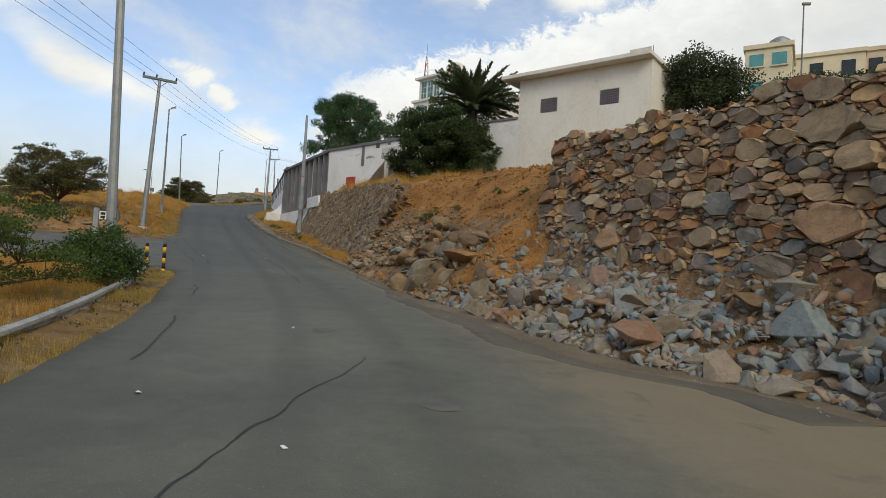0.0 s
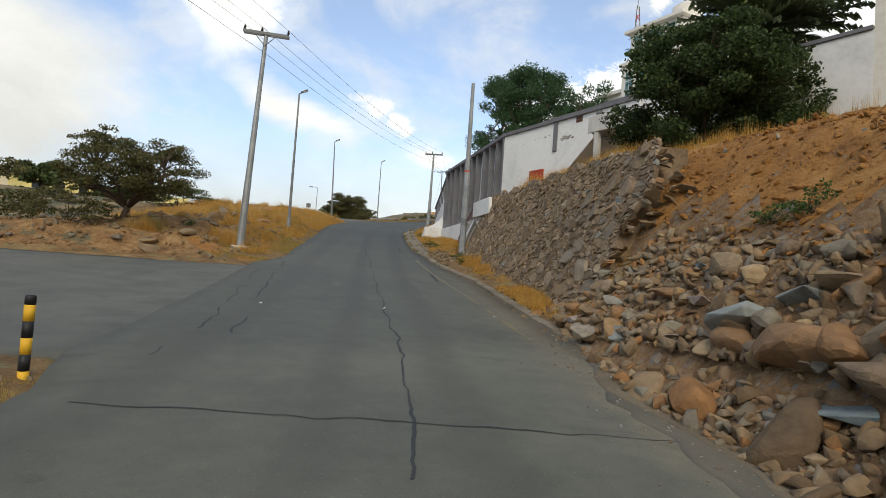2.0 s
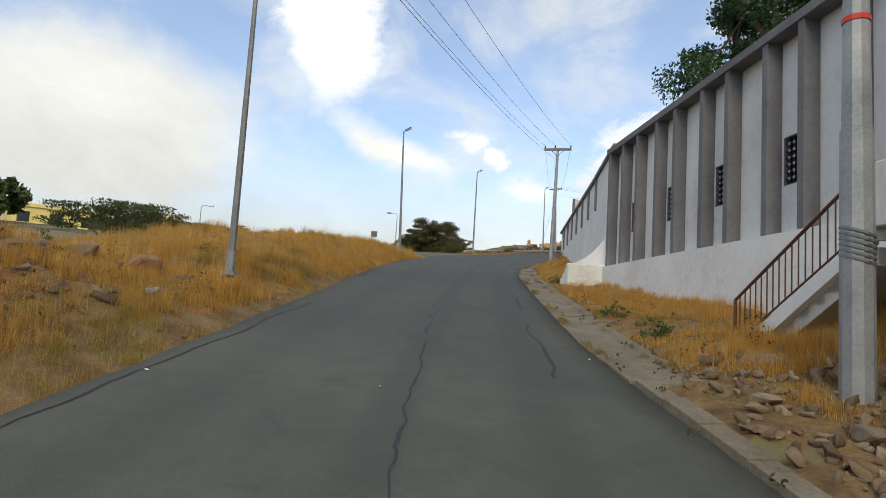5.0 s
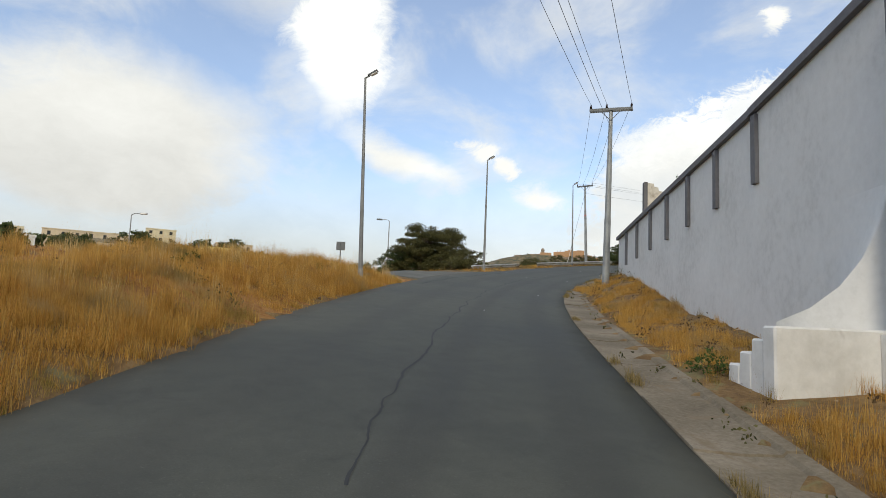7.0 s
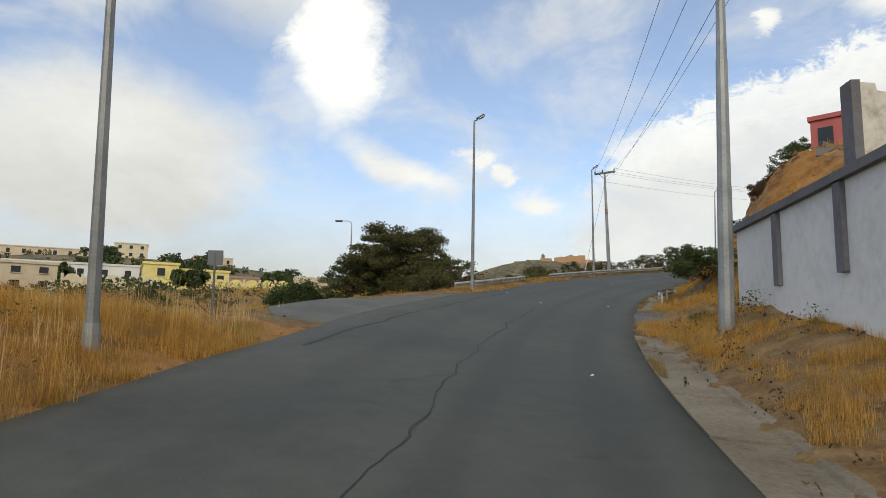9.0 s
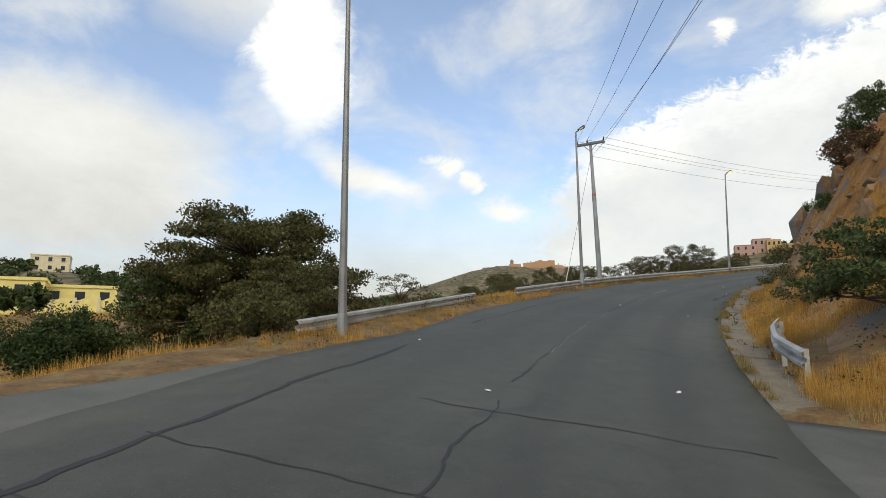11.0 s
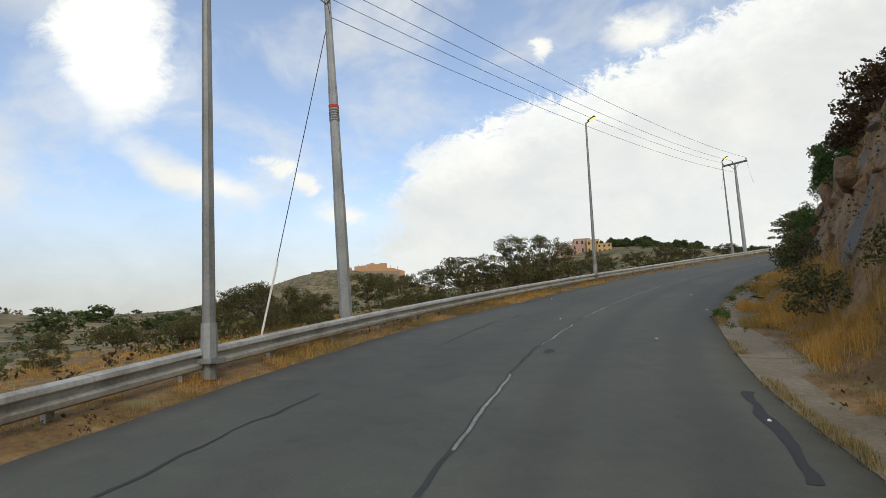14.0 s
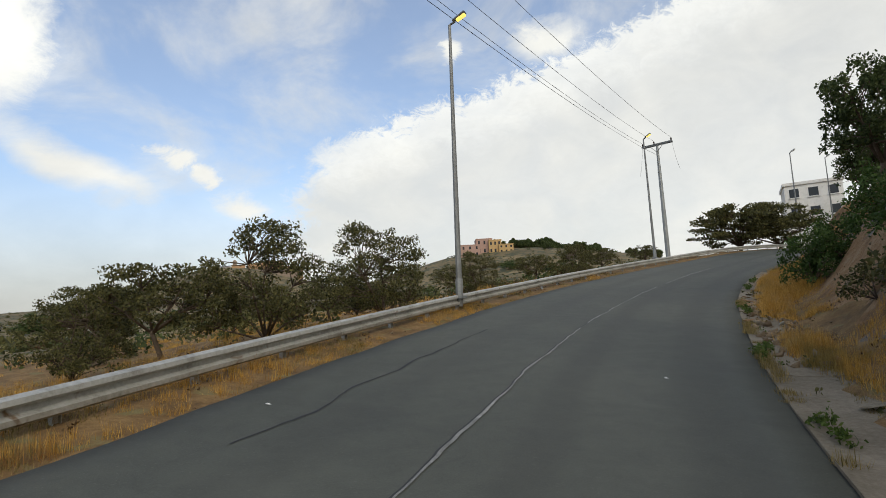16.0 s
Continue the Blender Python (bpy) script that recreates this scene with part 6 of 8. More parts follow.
def tree(label, place, h, w, seed, mat, style="round", per=90, size=0.11, category="tree", group="", n_cl=22, stem=0.12, name="tree", clear=0.3, turn=0.0):
    """A tapered trunk that forks into limbs, with a crown of leaf clumps at their ends."""
    rg = np.random.default_rng(seed)
    th = thing(name, place, label, category, group, turn)
    clumps, tips = [], []
    for k in range(n_cl):
        ang, rr = 2.4 * k + rg.random(), math.sqrt((k + 0.5) / n_cl) * (0.85 + 0.3 * rg.random())
        x, y = 0.5 * w * rr * math.cos(ang), 0.5 * w * rr * math.sin(ang)
        if style == "umbrella":
            z = h * (0.95 - 0.16 * rr**2 - 0.13 * int(3 * rg.random()) * (0.5 + 0.8 * rr))
            r = np.array([0.115, 0.115, 0.042]) * w * (0.7 + 0.6 * rg.random()) * np.array([1, 1, h / w * 1.5])
        elif style == "layered":
            z = h * (clear + 0.04 + (0.93 - clear) * (0.06 + 0.90 * rg.random() ** 0.8) * (1 - 0.30 * rr**3))
            r = np.array([0.10, 0.10, 0.055]) * np.array([w, w, h]) * (0.5 + 0.9 * rg.random())
        elif style == "shrub":
            z = h * (0.14 + 0.72 * (1 - 0.5 * rr**2) * (0.12 + 0.88 * rg.random()))
            r = np.array([0.16, 0.16, 0.15]) * np.array([w, w, h * 1.1]) * (0.6 + 0.7 * rg.random())
        else:
            z = h * (clear + 0.1 + (0.88 - clear) * (0.15 + 0.78 * rg.random()) * (1 - 0.45 * rr**2))
            r = np.array([0.17, 0.17, 0.15]) * np.array([w, w, h]) * (0.65 + 0.6 * rg.random())
        clumps.append(((x, y, z), tuple(r)))
        tips.append(Vector((x, y, z)))
    bm_ = bmesh.new()
    fork = Vector((0.05 * w * rg.normal(), 0.05 * w * rg.normal(), h * (clear if style != "shrub" else 0.12)))
    tube(bm_, [(0, 0, -0.3), fork * 0.5 + Vector((0.04 * h * rg.normal() * 0.3, 0, 0)), fork], [stem, stem * 0.85, stem * 0.7], 8)
    main = tips[::max(1, n_cl // 7)][:8]
    knots = []
    for tp_ in main:
        mid = fork.lerp(tp_, 0.5) + Vector((0.05 * w * rg.normal(), 0.05 * w * rg.normal(), 0.06 * h * (1 if style == "umbrella" else 0.3) * rg.random()))
        tube(bm_, [fork * 0.92, mid, tp_], [stem * 0.5, stem * 0.30, stem * 0.08], 6)
        knots += [mid, mid.lerp(tp_, 0.5)]
    for tp_ in tips:
        if tp_ in main:
            continue
        root = min(knots, key=lambda q: (q - tp_).length + (0.5 * h if q.z > tp_.z else 0))
        mid = root.lerp(tp_, 0.5) + Vector((0.02 * w * rg.normal(), 0.02 * w * rg.normal(), 0.03 * h * rg.normal()))
        tube(bm_, [root, mid, tp_], [stem * 0.20, stem * 0.13, stem * 0.05], 4)
    part("trunk", bm_, BARK, th, smooth_faces=True)
    part("crown", leaves("crown", clumps, per, size, mat, rg), mat, th)
    return th


def set_on(s, u, sink=0.1):
    p = at(s, u)
    return (p.x, p.y, ground_z(p.x, p.y) - sink)


def g3(x, y, sink=0.1):
    return (x, y, ground_z(x, y) - sink)


tree("spreading acacia with a flat olive crown and bare lower limbs", g3(-25.4, 35.8), 4.35, 5.7, 1, LEAF_ACACIA, "layered", 330, 0.06, "tree", "acacias", 120, 0.20, clear=0.14)
tree("feathery bright green acacia behind the guard rail", g3(-6.5, 10.7), 2.5, 4.3, 2, LEAF_FRESH, "layered", 700, 0.035, "tree", "acacias", 90, 0.08, clear=0.15)
tree("bushy dark green shrub at the guard rail's end", g3(-6.35, 15.1), 2.1, 1.8, 3, LEAF_GREEN, "shrub", 420, 0.042, "shrub", "", 60, 0.05, name="shrub")
tree("low dark scrub beneath the acacia", g3(-25.6, 33.4), 1.7, 3.2, 4, LEAF_ACACIA, "layered", 360, 0.055, "shrub", "", 60, 0.05, name="shrub", clear=-0.03)
tree("low olive scrub at the field's edge", g3(-29.5, 32.5), 1.8, 4.0, 5, LEAF_ACACIA, "shrub", 120, 0.09, "shrub", "", 18, 0.05, name="shrub")
tree("olive acacia beyond the field", g3(-34, 33), 4.2, 7.0, 6, LEAF_ACACIA, "umbrella", 90, 0.11, "tree", "acacias", 28, 0.16, clear=0.25)
tree("low spreading acacia behind the grassy bank", g3(-45.4, 57.0, 1.3), 3.2, 6.8, 7, LEAF_DARK, "umbrella", 240, 0.07, "tree", "acacias", 40, 0.14, clear=0.2)
tree("low spreading acacia behind the grassy bank", g3(-56.0, 82.5), 2.6, 5.5, 8, LEAF_DARK, "umbrella", 100, 0.10, "tree", "acacias", 24, 0.12, clear=0.2)
tree("thin young acacia beside the bank", g3(-53.2, 85.5), 2.0, 2.8, 9, LEAF_ACACIA, "umbrella", 90, 0.08, "tree", "acacias", 14, 0.07, clear=0.2)
big = tree("large dense acacia beside the lay-by, olive green and brown", g3(-54.4, 99.8), 5.4, 6.8, 10, LEAF_ACACIA, "layered", 400, 0.065, "tree", "acacias", 190, 0.22, clear=0.02)
tree("dense olive acacia thicket at the lay-by's edge", g3(-50.2, 98.4), 2.6, 4.2, 11, LEAF_ACACIA, "layered", 420, 0.055, "shrub", "", 110, 0.06, name="shrub", clear=-0.04)
tree("dark low acacia thicket leaning on the large acacia", g3(-56.6, 98.4), 3.7, 4.4, 111, LEAF_DARK, "layered", 420, 0.06, "shrub", "", 120, 0.08, name="shrub", clear=-0.04)
tree("thick bright green hedge-like bush below the lay-by", g3(-59.9, 96.2, 0.4), 3.1, 3.5, 12, LEAF_HEDGE, "shrub", 200, 0.07, "shrub", "", 90, 0.07, name="shrub")
green_edge = tree("olive green shrub on the verge beside the lay-by", g3(-48.4, 94.8, 0.3), 1.8, 2.2, 73, LEAF_ACACIA, "shrub", 330, 0.05, "shrub", "", 50, 0.05, name="shrub")
tree("small acacia in the dry field", g3(-62.8, 121.4), 2.6, 3.6, 13, LEAF_ACACIA, "umbrella", 120, 0.08, "tree", "acacias", 22, 0.10, clear=0.25)
acacia = tree("scrubby acacia beyond the guard rail, olive and feathery", g3(-46.4, 139.4), 2.85, 2.8, 14, LEAF_ACACIA, "layered", 480, 0.042, "tree", "roadside acacias", 90, 0.07, clear=0.02)
dense = tree("dense rounded dark acacia shrub beyond the guard rail", g3(-48.6, 139.2), 2.35, 3.2, 15, LEAF_ACACIA, "layered", 420, 0.045, "tree", "roadside acacias", 90, 0.07)
RG = np.random.default_rng(77)
for src, spots in ((acacia, ((-44.9, 144.2, 1.05), (-50.6, 139.0, 0.8), (-53.6, 143.4, 0.85), (-45.5, 149.5, 0.9), (-47.5, 152, 0.85), (-42.5, 157, 0.8), (-37, 164, 0.8), (-55, 134, 0.55), (-36, 170, 0.9), (-51.6, 127.8, 0.6), (-53.8, 128.4, 0.8), (-52.6, 131.5, 0.55), (-57.5, 131.6, 0.6), (-60, 126, 0.5))),
                   (dense, ((-46.8, 146.0, 0.75), (-58, 138, 0.7), (-63, 139.4, 0.8), (-60.5, 134, 0.6), (-56.5, 128.5, 0.55), (-62, 131, 0.55), (-50.8, 150, 0.85), (-44, 162, 0.9), (-39.5, 160, 0.7), (-33.5, 175.5, 0.9), (-29.5, 178, 0.8), (-58, 150, 1.2), (-68, 150, 1.2), (-66, 126, 0.5)))):
    for x, y, k in spots:
        gz = g3(x, y)
        copy_thing(src, pose(*gz, 0, 0, 360 * RG.random()) @ Matrix.Diagonal((k, k, k * (0.9 + 0.25 * RG.random()), 1)))
# far bushes on the hills
far_bush = tree("dark round bush on the distant scrub slope", g3(-90, 170), 3.2, 5.0, 16, LEAF_DARK, "shrub", 22, 0.30, "shrub", "hillside bushes", 14, 0.1, name="shrub")
for k in range(120):
    a, r = math.radians(-10 + 95 * RG.random()), 110 + 420 * RG.random() ** 1.3
    x, y = -35 - r * math.sin(a), 100 + r * math.cos(a)
    sc = 0.8 + 1.2 * RG.random()
    if along(x, y)[1][0] > -34:
        continue
    copy_thing(far_bush, pose(*g3(x, y, 0.3), 0, 0, 360 * RG.random()) @ Matrix.Diagonal((sc, sc, sc * 0.8, 1)))
far_tree = tree("dark tree in the belt on the far hill", g3(-30, 492), 9, 9, 17, LEAF_DARK, "round", 16, 0.6, "tree", "trees on the far hill", 18, 0.3, clear=0.1)
for k in range(34):
    x, y = -66 + 110 * RG.random(), 480 + 26 * RG.random()
    sc = 0.6 + 0.7 * RG.random()
    copy_thing(far_tree, pose(*g3(x, y, 0.5), 0, 0, 360 * RG.random()) @ Matrix.Diagonal((sc, sc, sc, 1)))
for x, y, sc in ((-140, 104, 0.7), (-150, 95, 0.8), (-132, 112, 0.55), (-233, 172, 0.6), (-98, 88, 0.5), (-84, 60, 0.55), (-66, 58, 0.5), (-70, 70, 0.5), (-58, 42, 0.4), (-90, 108, 0.4)):
    copy_thing(far_tree, pose(*g3(x, y, 0.3), 0, 0, 40 * sc) @ Matrix.Diagonal((sc, sc, sc, 1)))
for x, y, hh, ww, sd in ((15.5, -1.75, 4.3, 1.9, 71), (9.2, -1.6, 3.4, 1.6, 72)):
    q = pose(-21.6, 64.8, 0, 0, 0, BW) @ Vector((x, y, 7.4))
    tree("green bush spilling over the boundary wall", tuple(q), hh, ww, sd, LEAF_GREEN, "round", 260, 0.06, "shrub", "bushes behind the wall", 26, 0.05, clear=0.3, name="shrub")
# right of the road
tree("thick dark shrub on the bank beside the driveway", set_on(106.9, 4.9), 2.4, 3.2, 18, LEAF_DARK, "layered", 380, 0.05, "shrub", "", 110, 0.07, name="shrub")
tree("leaning dark tree on top of the cutting", g3(-32.2, 126.2, 0.4), 4.2, 3.4, 19, LEAF_DARK, "layered", 320, 0.065, "tree", "", 90, 0.12, clear=0.12)
tree("bushy dark tree on the cutting's brow", g3(-33.2, 121.8, 0.4), 3.0, 2.8, 20, LEAF_DARK, "layered", 320, 0.065, "tree", "", 80, 0.10, clear=0.08)
tree("red-brown bush hanging on the cutting", g3(-34.6, 127.4, 0.3), 1.9, 2.0, 21, LEAF_BROWN, "shrub", 220, 0.07, "shrub", "cutting bushes", 28, 0.06, name="shrub")
brown = tree("red-brown bush hanging on the cutting", g3(-33.4, 131.4, 0.3), 2.0, 2.2, 22, LEAF_BROWN, "shrub", 220, 0.07, "shrub", "cutting bushes", 28, 0.06, name="shrub")
green = tree("fresh green bush at the foot of the cutting", g3(-32.0, 145.0, 0.2), 2.2, 1.7, 23, LEAF_GREEN, "shrub", 420, 0.05, "shrub", "cutting bushes", 30, 0.06, name="shrub")
low = tree("low grey-green bush at the foot of the cutting", set_on(134.6, 3.7), 1.2, 1.6, 24, LEAF_ACACIA, "shrub", 320, 0.045, "shrub", "cutting bushes", 24, 0.04, name="shrub")
for src, spots in ((low, ((126.0, 4.0, 0.9), (128.4, 4.4, 1.0), (131.5, 4.3, 0.8), (137.5, 3.9, 0.8), (140.2, 4.3, 1.1), (143.5, 4.2, 1.0), (146.5, 4.4, 1.2), (118, 4.6, 0.7), (113.5, 4.4, 0.8), (150, 4.2, 0.8), (99.5, 4.6, 0.6), (96.6, 4.3, 0.6))),
                   (brown, ((138.5, 6.6, 0.7), (126.5, 7.2, 0.7), (132, 7.2, 1.0), (121.5, 7.5, 0.6), (145, 7.0, 0.9))),
                   (green, ((133.2, 5.2, 0.5), (142, 5.4, 0.8), (152, 5.2, 1.0), (157, 4.8, 0.9), (147.5, 5.6, 0.7), (123, 6.0, 0.45)))):
    for s_, u_, k in spots:
        copy_thing(src, pose(*set_on(s_, u_, 0.12), 0, 0, 360 * RG.random()) @ Matrix.Diagonal((k, k, k, 1)))
wood = tree("tall shaggy dark tree on the cutting", g3(-29.5, 145.6, 0.3), 4.9, 2.5, 25, LEAF_DARK, "layered", 330, 0.07, "tree", "trees on the cutting", 90, 0.12, clear=0.30)
for x, y, k in ((-29.2, 141.8, 0.6), (-27.6, 149.8, 0.62), (-24.6, 151.3, 0.85), (-22.4, 156.7, 0.8), (-26.0, 146.8, 0.85), (-20.0, 162.3, 0.75), (-26.8, 137.8, 1.0), (-28.5, 132.7, 0.65)):
    copy_thing(wood, pose(*g3(x, y, 0.3), 0, 0, 360 * RG.random()) @ Matrix.Diagonal((k, k, k, 1)))
tree("broad acacia beside the far bend", g3(-18.6, 186.5), 5.0, 8.4, 26, LEAF_ACACIA, "layered", 110, 0.13, "tree", "acacias", 90, 0.2, clear=0.12)
tree("broad acacia beside the far bend", g3(-13.5, 190.0), 4.6, 7.0, 27, LEAF_ACACIA, "layered", 110, 0.13, "tree", "acacias", 80, 0.2, clear=0.12)
# the compound
tree("large green pepper tree behind the finned building", (-14.6, 64.0, 7.5), 11.2, 7.8, 28, LEAF_GREEN_D := leafy("pepper_tree_leaves", (0.026, 0.060, 0.024), (0.052, 0.105, 0.040), (0.09, 0.16, 0.065)), "layered", 230, 0.085, "tree", "", 120, 0.3, clear=0.33)
tree("green pepper tree crown behind the annex", (-9.0, 60.5, 7.5), 9.0, 5.0, 29, LEAF_GREEN_D, "layered", 200, 0.085, "tree", "", 50, 0.22, clear=0.35)
tree("dense dark bougainvillea bush over the annex landing", (-1.1, 40.0, 5.3), 5.9, 5.8, 30, LEAF_HEDGE, "layered", 330, 0.075, "shrub", "", 190, 0.14, clear=0.03, name="shrub")
tree("dense dark bush beside the garden wall", (1.2, 41.0, 5.5), 5.2, 3.4, 31, LEAF_HEDGE, "layered", 330, 0.075, "shrub", "", 110, 0.12, clear=-0.05, name="shrub")
tree("green thorny bush on the ground above the stone wall", (15.6, 38.9, 9.9), 4.9, 6.0, 32, LEAF_ACACIA_G := leafy("grey_green_leaves", (0.026, 0.040, 0.016), (0.05, 0.072, 0.028), (0.09, 0.115, 0.05)), "round", 170, 0.09, "shrub", "", 50, 0.12, clear=0.0, name="shrub")
low_hedge = tree("scrubby green growth above the stone wall", (20.5, 36.0, 9.9), 2.6, 4.5, 33, LEAF_ACACIA_G, "shrub", 150, 0.09, "shrub", "", 26, 0.06, name="shrub")
copy_thing(low_hedge, pose(24.5, 34.5, 10.4, 0, 0, 130))
copy_thing(low_hedge, pose(18.0, 32.5, 8.6, 0, 0, 60) @ Matrix.Diagonal((0.7, 0.7, 0.6, 1)))

tree("dark green bush beneath the palm", (1.4, 44.2, 6.4), 5.6, 3.6, 35, LEAF_DARK, "round", 150, 0.10, "shrub", "", 44, 0.12, clear=0.0, name="shrub")
palm = thing("date_palm", (0.9, 43.8, 4.5), "grey-green date palm with arching feathery fronds", "palm tree")
bm = bmesh.new()
tube(bm, [(0, 0, 0), (0.1, 0, 4), (0, 0, 7.4)], [0.26, 0.22, 0.24], 10)
part("trunk", bm, BARK, palm)
rg = np.random.default_rng(41)
for k in range(120):
    az_, up_ = 2.4 * k + 0.3 * rg.random(), 0.05 + 1.5 * rg.random() ** 0.8
    ln = 3.0 + 1.0 * rg.random()
    # a stem with leaflets growing out of it, one mesh
    stem_pts, n = [], 14
    for i in range(n + 1):
        f_ = i / n
        r_, z_ = ln * f_ * math.cos(up_ - 0.55 * f_), 7.3 + ln * f_ * math.sin(up_) - 1.1 * f_ * f_ * (1.3 - 0.5 * math.sin(up_))
        stem_pts.append(Vector((r_ * math.cos(az_), r_ * math.sin(az_), z_)))
    side = Vector((-math.sin(az_), math.cos(az_), 0))
    bm = bmesh.new()
    edge = [[bm.verts.new(c + side * sg * (0.03 - 0.0015 * i)) for i, c in enumerate(stem_pts)] for sg in (-1, 1)]
    for i in range(n):
        bm.faces.new((edge[0][i], edge[0][i + 1], edge[1][i + 1], edge[1][i]))
        f_ = (i + 1) / n
        wl = 0.42 * math.sin(math.pi * min(1, 0.15 + 0.85 * f_)) + 0.08
        fwd = (stem_pts[i + 1] - stem_pts[i]).normalized()
        for sg, ed in ((-1, edge[0]), (1, edge[1])):
            for q in (0, 1, 2, 3):
                root = ed[i].co.lerp(ed[i + 1].co, 0.25 * q)
                tip = root + side * sg * wl * 0.6 + fwd * wl * (0.9 + 0.5 * rg.random()) + Vector((0, 0, 0.16 - 0.36 * rg.random()))
                bm.faces.new((ed[i], ed[i + 1], bm.verts.new(tip)) if q % 2 else (ed[i + 1], ed[i], bm.verts.new(tip - fwd * 0.12)))
    part("frond", bm, LEAF_PALM, palm)


# ---- grass ----
def grass(name, label, su_pts, tall, blades, mat, seed, width=0.016, lean=0.35, spread=0.16):
    """Tufts of blades on the ground, one object."""
    rg_ = np.random.default_rng(seed)
    s_, u_ = su_pts[:, 0], su_pts[:, 1]
    x = np.interp(s_, SS, CX) + np.interp(s_, SS, RX) * u_
    y = np.interp(s_, SS, CY) + np.interp(s_, SS, RY) * u_
    z = height(x, y, False)
    n = len(x) * blades
    size = np.repeat((0.4 + 0.7 * rg_.random(len(x))) * np.clip(0.95 + 2.2 * rough(x, y, 2.2, seed + 60, 3), 0.3, 1.7), blades) * tall
    bx, by, bz = (np.repeat(a, blades) for a in (x, y, z))
    bx, by = bx + spread * rg_.normal(size=n), by + spread * rg_.normal(size=n)
    bz = height(bx, by, False)
    a = 2 * math.pi * rg_.random(n)
    ln = size * (0.6 + 0.5 * rg_.random(n))
    le = lean * np.abs(rg_.normal(size=n)) * ln
    dx, dy = np.cos(a), np.sin(a)
    w = width * (0.6 + 0.8 * rg_.random(n))
    base = np.stack([bx, by, bz - 0.04], 1)
    side = np.stack([-dy, dx, np.zeros(n)], 1) * w[:, None] / 2
    tip = base + np.stack([dx * le, dy * le, ln * np.sqrt(np.maximum(0.2, 1 - (le / np.maximum(ln, 1e-3)) ** 2 * 0.6))], 1)
    v_ = np.stack([base - side, base + side, tip], 1).reshape(-1, 3)
    f_ = np.arange(3 * n).reshape(-1, 3)
    me = arrays(name, v_, f_, mat)
    return tagged(new(name, me), label, "grass", kind="stuff")


def scatter(seed, n, s0, s1, u0, u1, keep=None):
    rg_ = np.random.default_rng(seed)
    s_, u_ = s0 + (s1 - s0) * rg_.random(n), u0 + (u1 - u0) * rg_.random(n)
    off = np.where(u_ < 0, -(u_ - np.interp(s_, *EDGE_L)), u_ - np.interp(s_, *EDGE_R))
    ok = ~paved(s_, u_) & (off > 0.1)
    if keep is not None:
        ok &= keep(s_, u_, rg_.random(n))
    return np.stack([s_[ok], u_[ok]], 1)


def patchy(scale, seed, lo):
    return lambda s_, u_, r: rough(s_, u_, scale, seed, 3) * 2.2 + 0.5 > lo + (1 - lo) * r * 0.6


grass("tall_dry_grass", "tall golden dry grass covering the bank", scatter(1, 11500, 43, 90, -19, -5.4, lambda s_, u_, r: (rough(s_, u_, 3.0, 3, 4) * 5.0 + 0.45 > r * 0.75) & ((s_ > 56 + 0.4 * (u_ + 7)) | (u_ > -8.4) & (s_ > 44.2) & (rough(s_, u_, 1.3, 8, 3) > -0.10) | (u_ > -6.6) & (s_ > 50) & (rough(s_, u_, 1.3, 8, 3) > 0.06) | (rough(s_, u_, 2.0, 8, 3) > 0.17))), 0.60, 58, GRASS_DRY, 2, 0.008, 0.34, 0.075)
grass("verge_grass", "short dry yellow grass on the road verge", np.concatenate([scatter(3, 4500, 0, 25, -8.5, -4.0, patchy(1.5, 4, 0.15)), scatter(4, 4200, 42, 90, -6.8, -4.4, patchy(1.2, 5, 0.2))]), 0.18, 38, GRASS_GREEN, 3, 0.007, 0.5, 0.07)
grass("tall_dry_grass", "golden dry grass thick behind the guard rail", scatter(20, 2600, 2, 23, -10, -5.2, patchy(1.8, 19, 0.2)), 0.42, 44, GRASS_DRY, 14, 0.008, 0.4, 0.08)
grass("field_grass", "golden dry grass in the field", np.concatenate([scatter(5, 4500, -6, 26, -30, -7.0, patchy(3, 6, 0.3)), scatter(6, 1300, 48, 60, -40, -18, patchy(4, 7, 0.4)), scatter(7, 11000, 90, 128, -55, -8.5, patchy(4, 8, 0.15))]), 0.34, 26, GRASS_DRY, 4, 0.016, 0.4, 0.3)
grass("verge_grass", "dry grass round the guard rail posts", np.concatenate([scatter(8, 4300, 104, 172, -7.6, -5.0, lambda s_, u_, r: rough(s_, u_, 1.4, 9, 3) * 3 + 0.15 > r), scatter(9, 9000, 104, 178, -26, -7.0, patchy(2.5, 10, 0.2))]), 0.26, 44, GRASS_DRY, 5, 0.007, 0.5, 0.06)
grass("verge_grass", "golden grass along the foot of the walls", np.concatenate([scatter(10, 4200, 30, 54, 4.1, 5.8, patchy(1.3, 11, 0.2)), scatter(11, 5500, 52, 96, 3.2, 6.6, patchy(1.1, 12, 0.12))]), 0.36, 44, GRASS_DRY, 6, 0.007, 0.40, 0.06)
grass("hill_grass", "golden grass on the cutting's lower slope", np.concatenate([scatter(12, 3600, 103.5, 175, 2.9, 4.2, patchy(2.0, 13, 0.22)), scatter(19, 1600, 104, 119, 4.2, 7, patchy(2.0, 13, 0.25)), scatter(13, 1700, 92, 99, 2.4, 8, patchy(1.3, 14, 0.35)), scatter(14, 2200, 104, 170, 5, 13, patchy(1.8, 15, 0.45))]), 0.42, 40, GRASS_DRY, 7, 0.008, 0.40, 0.08)
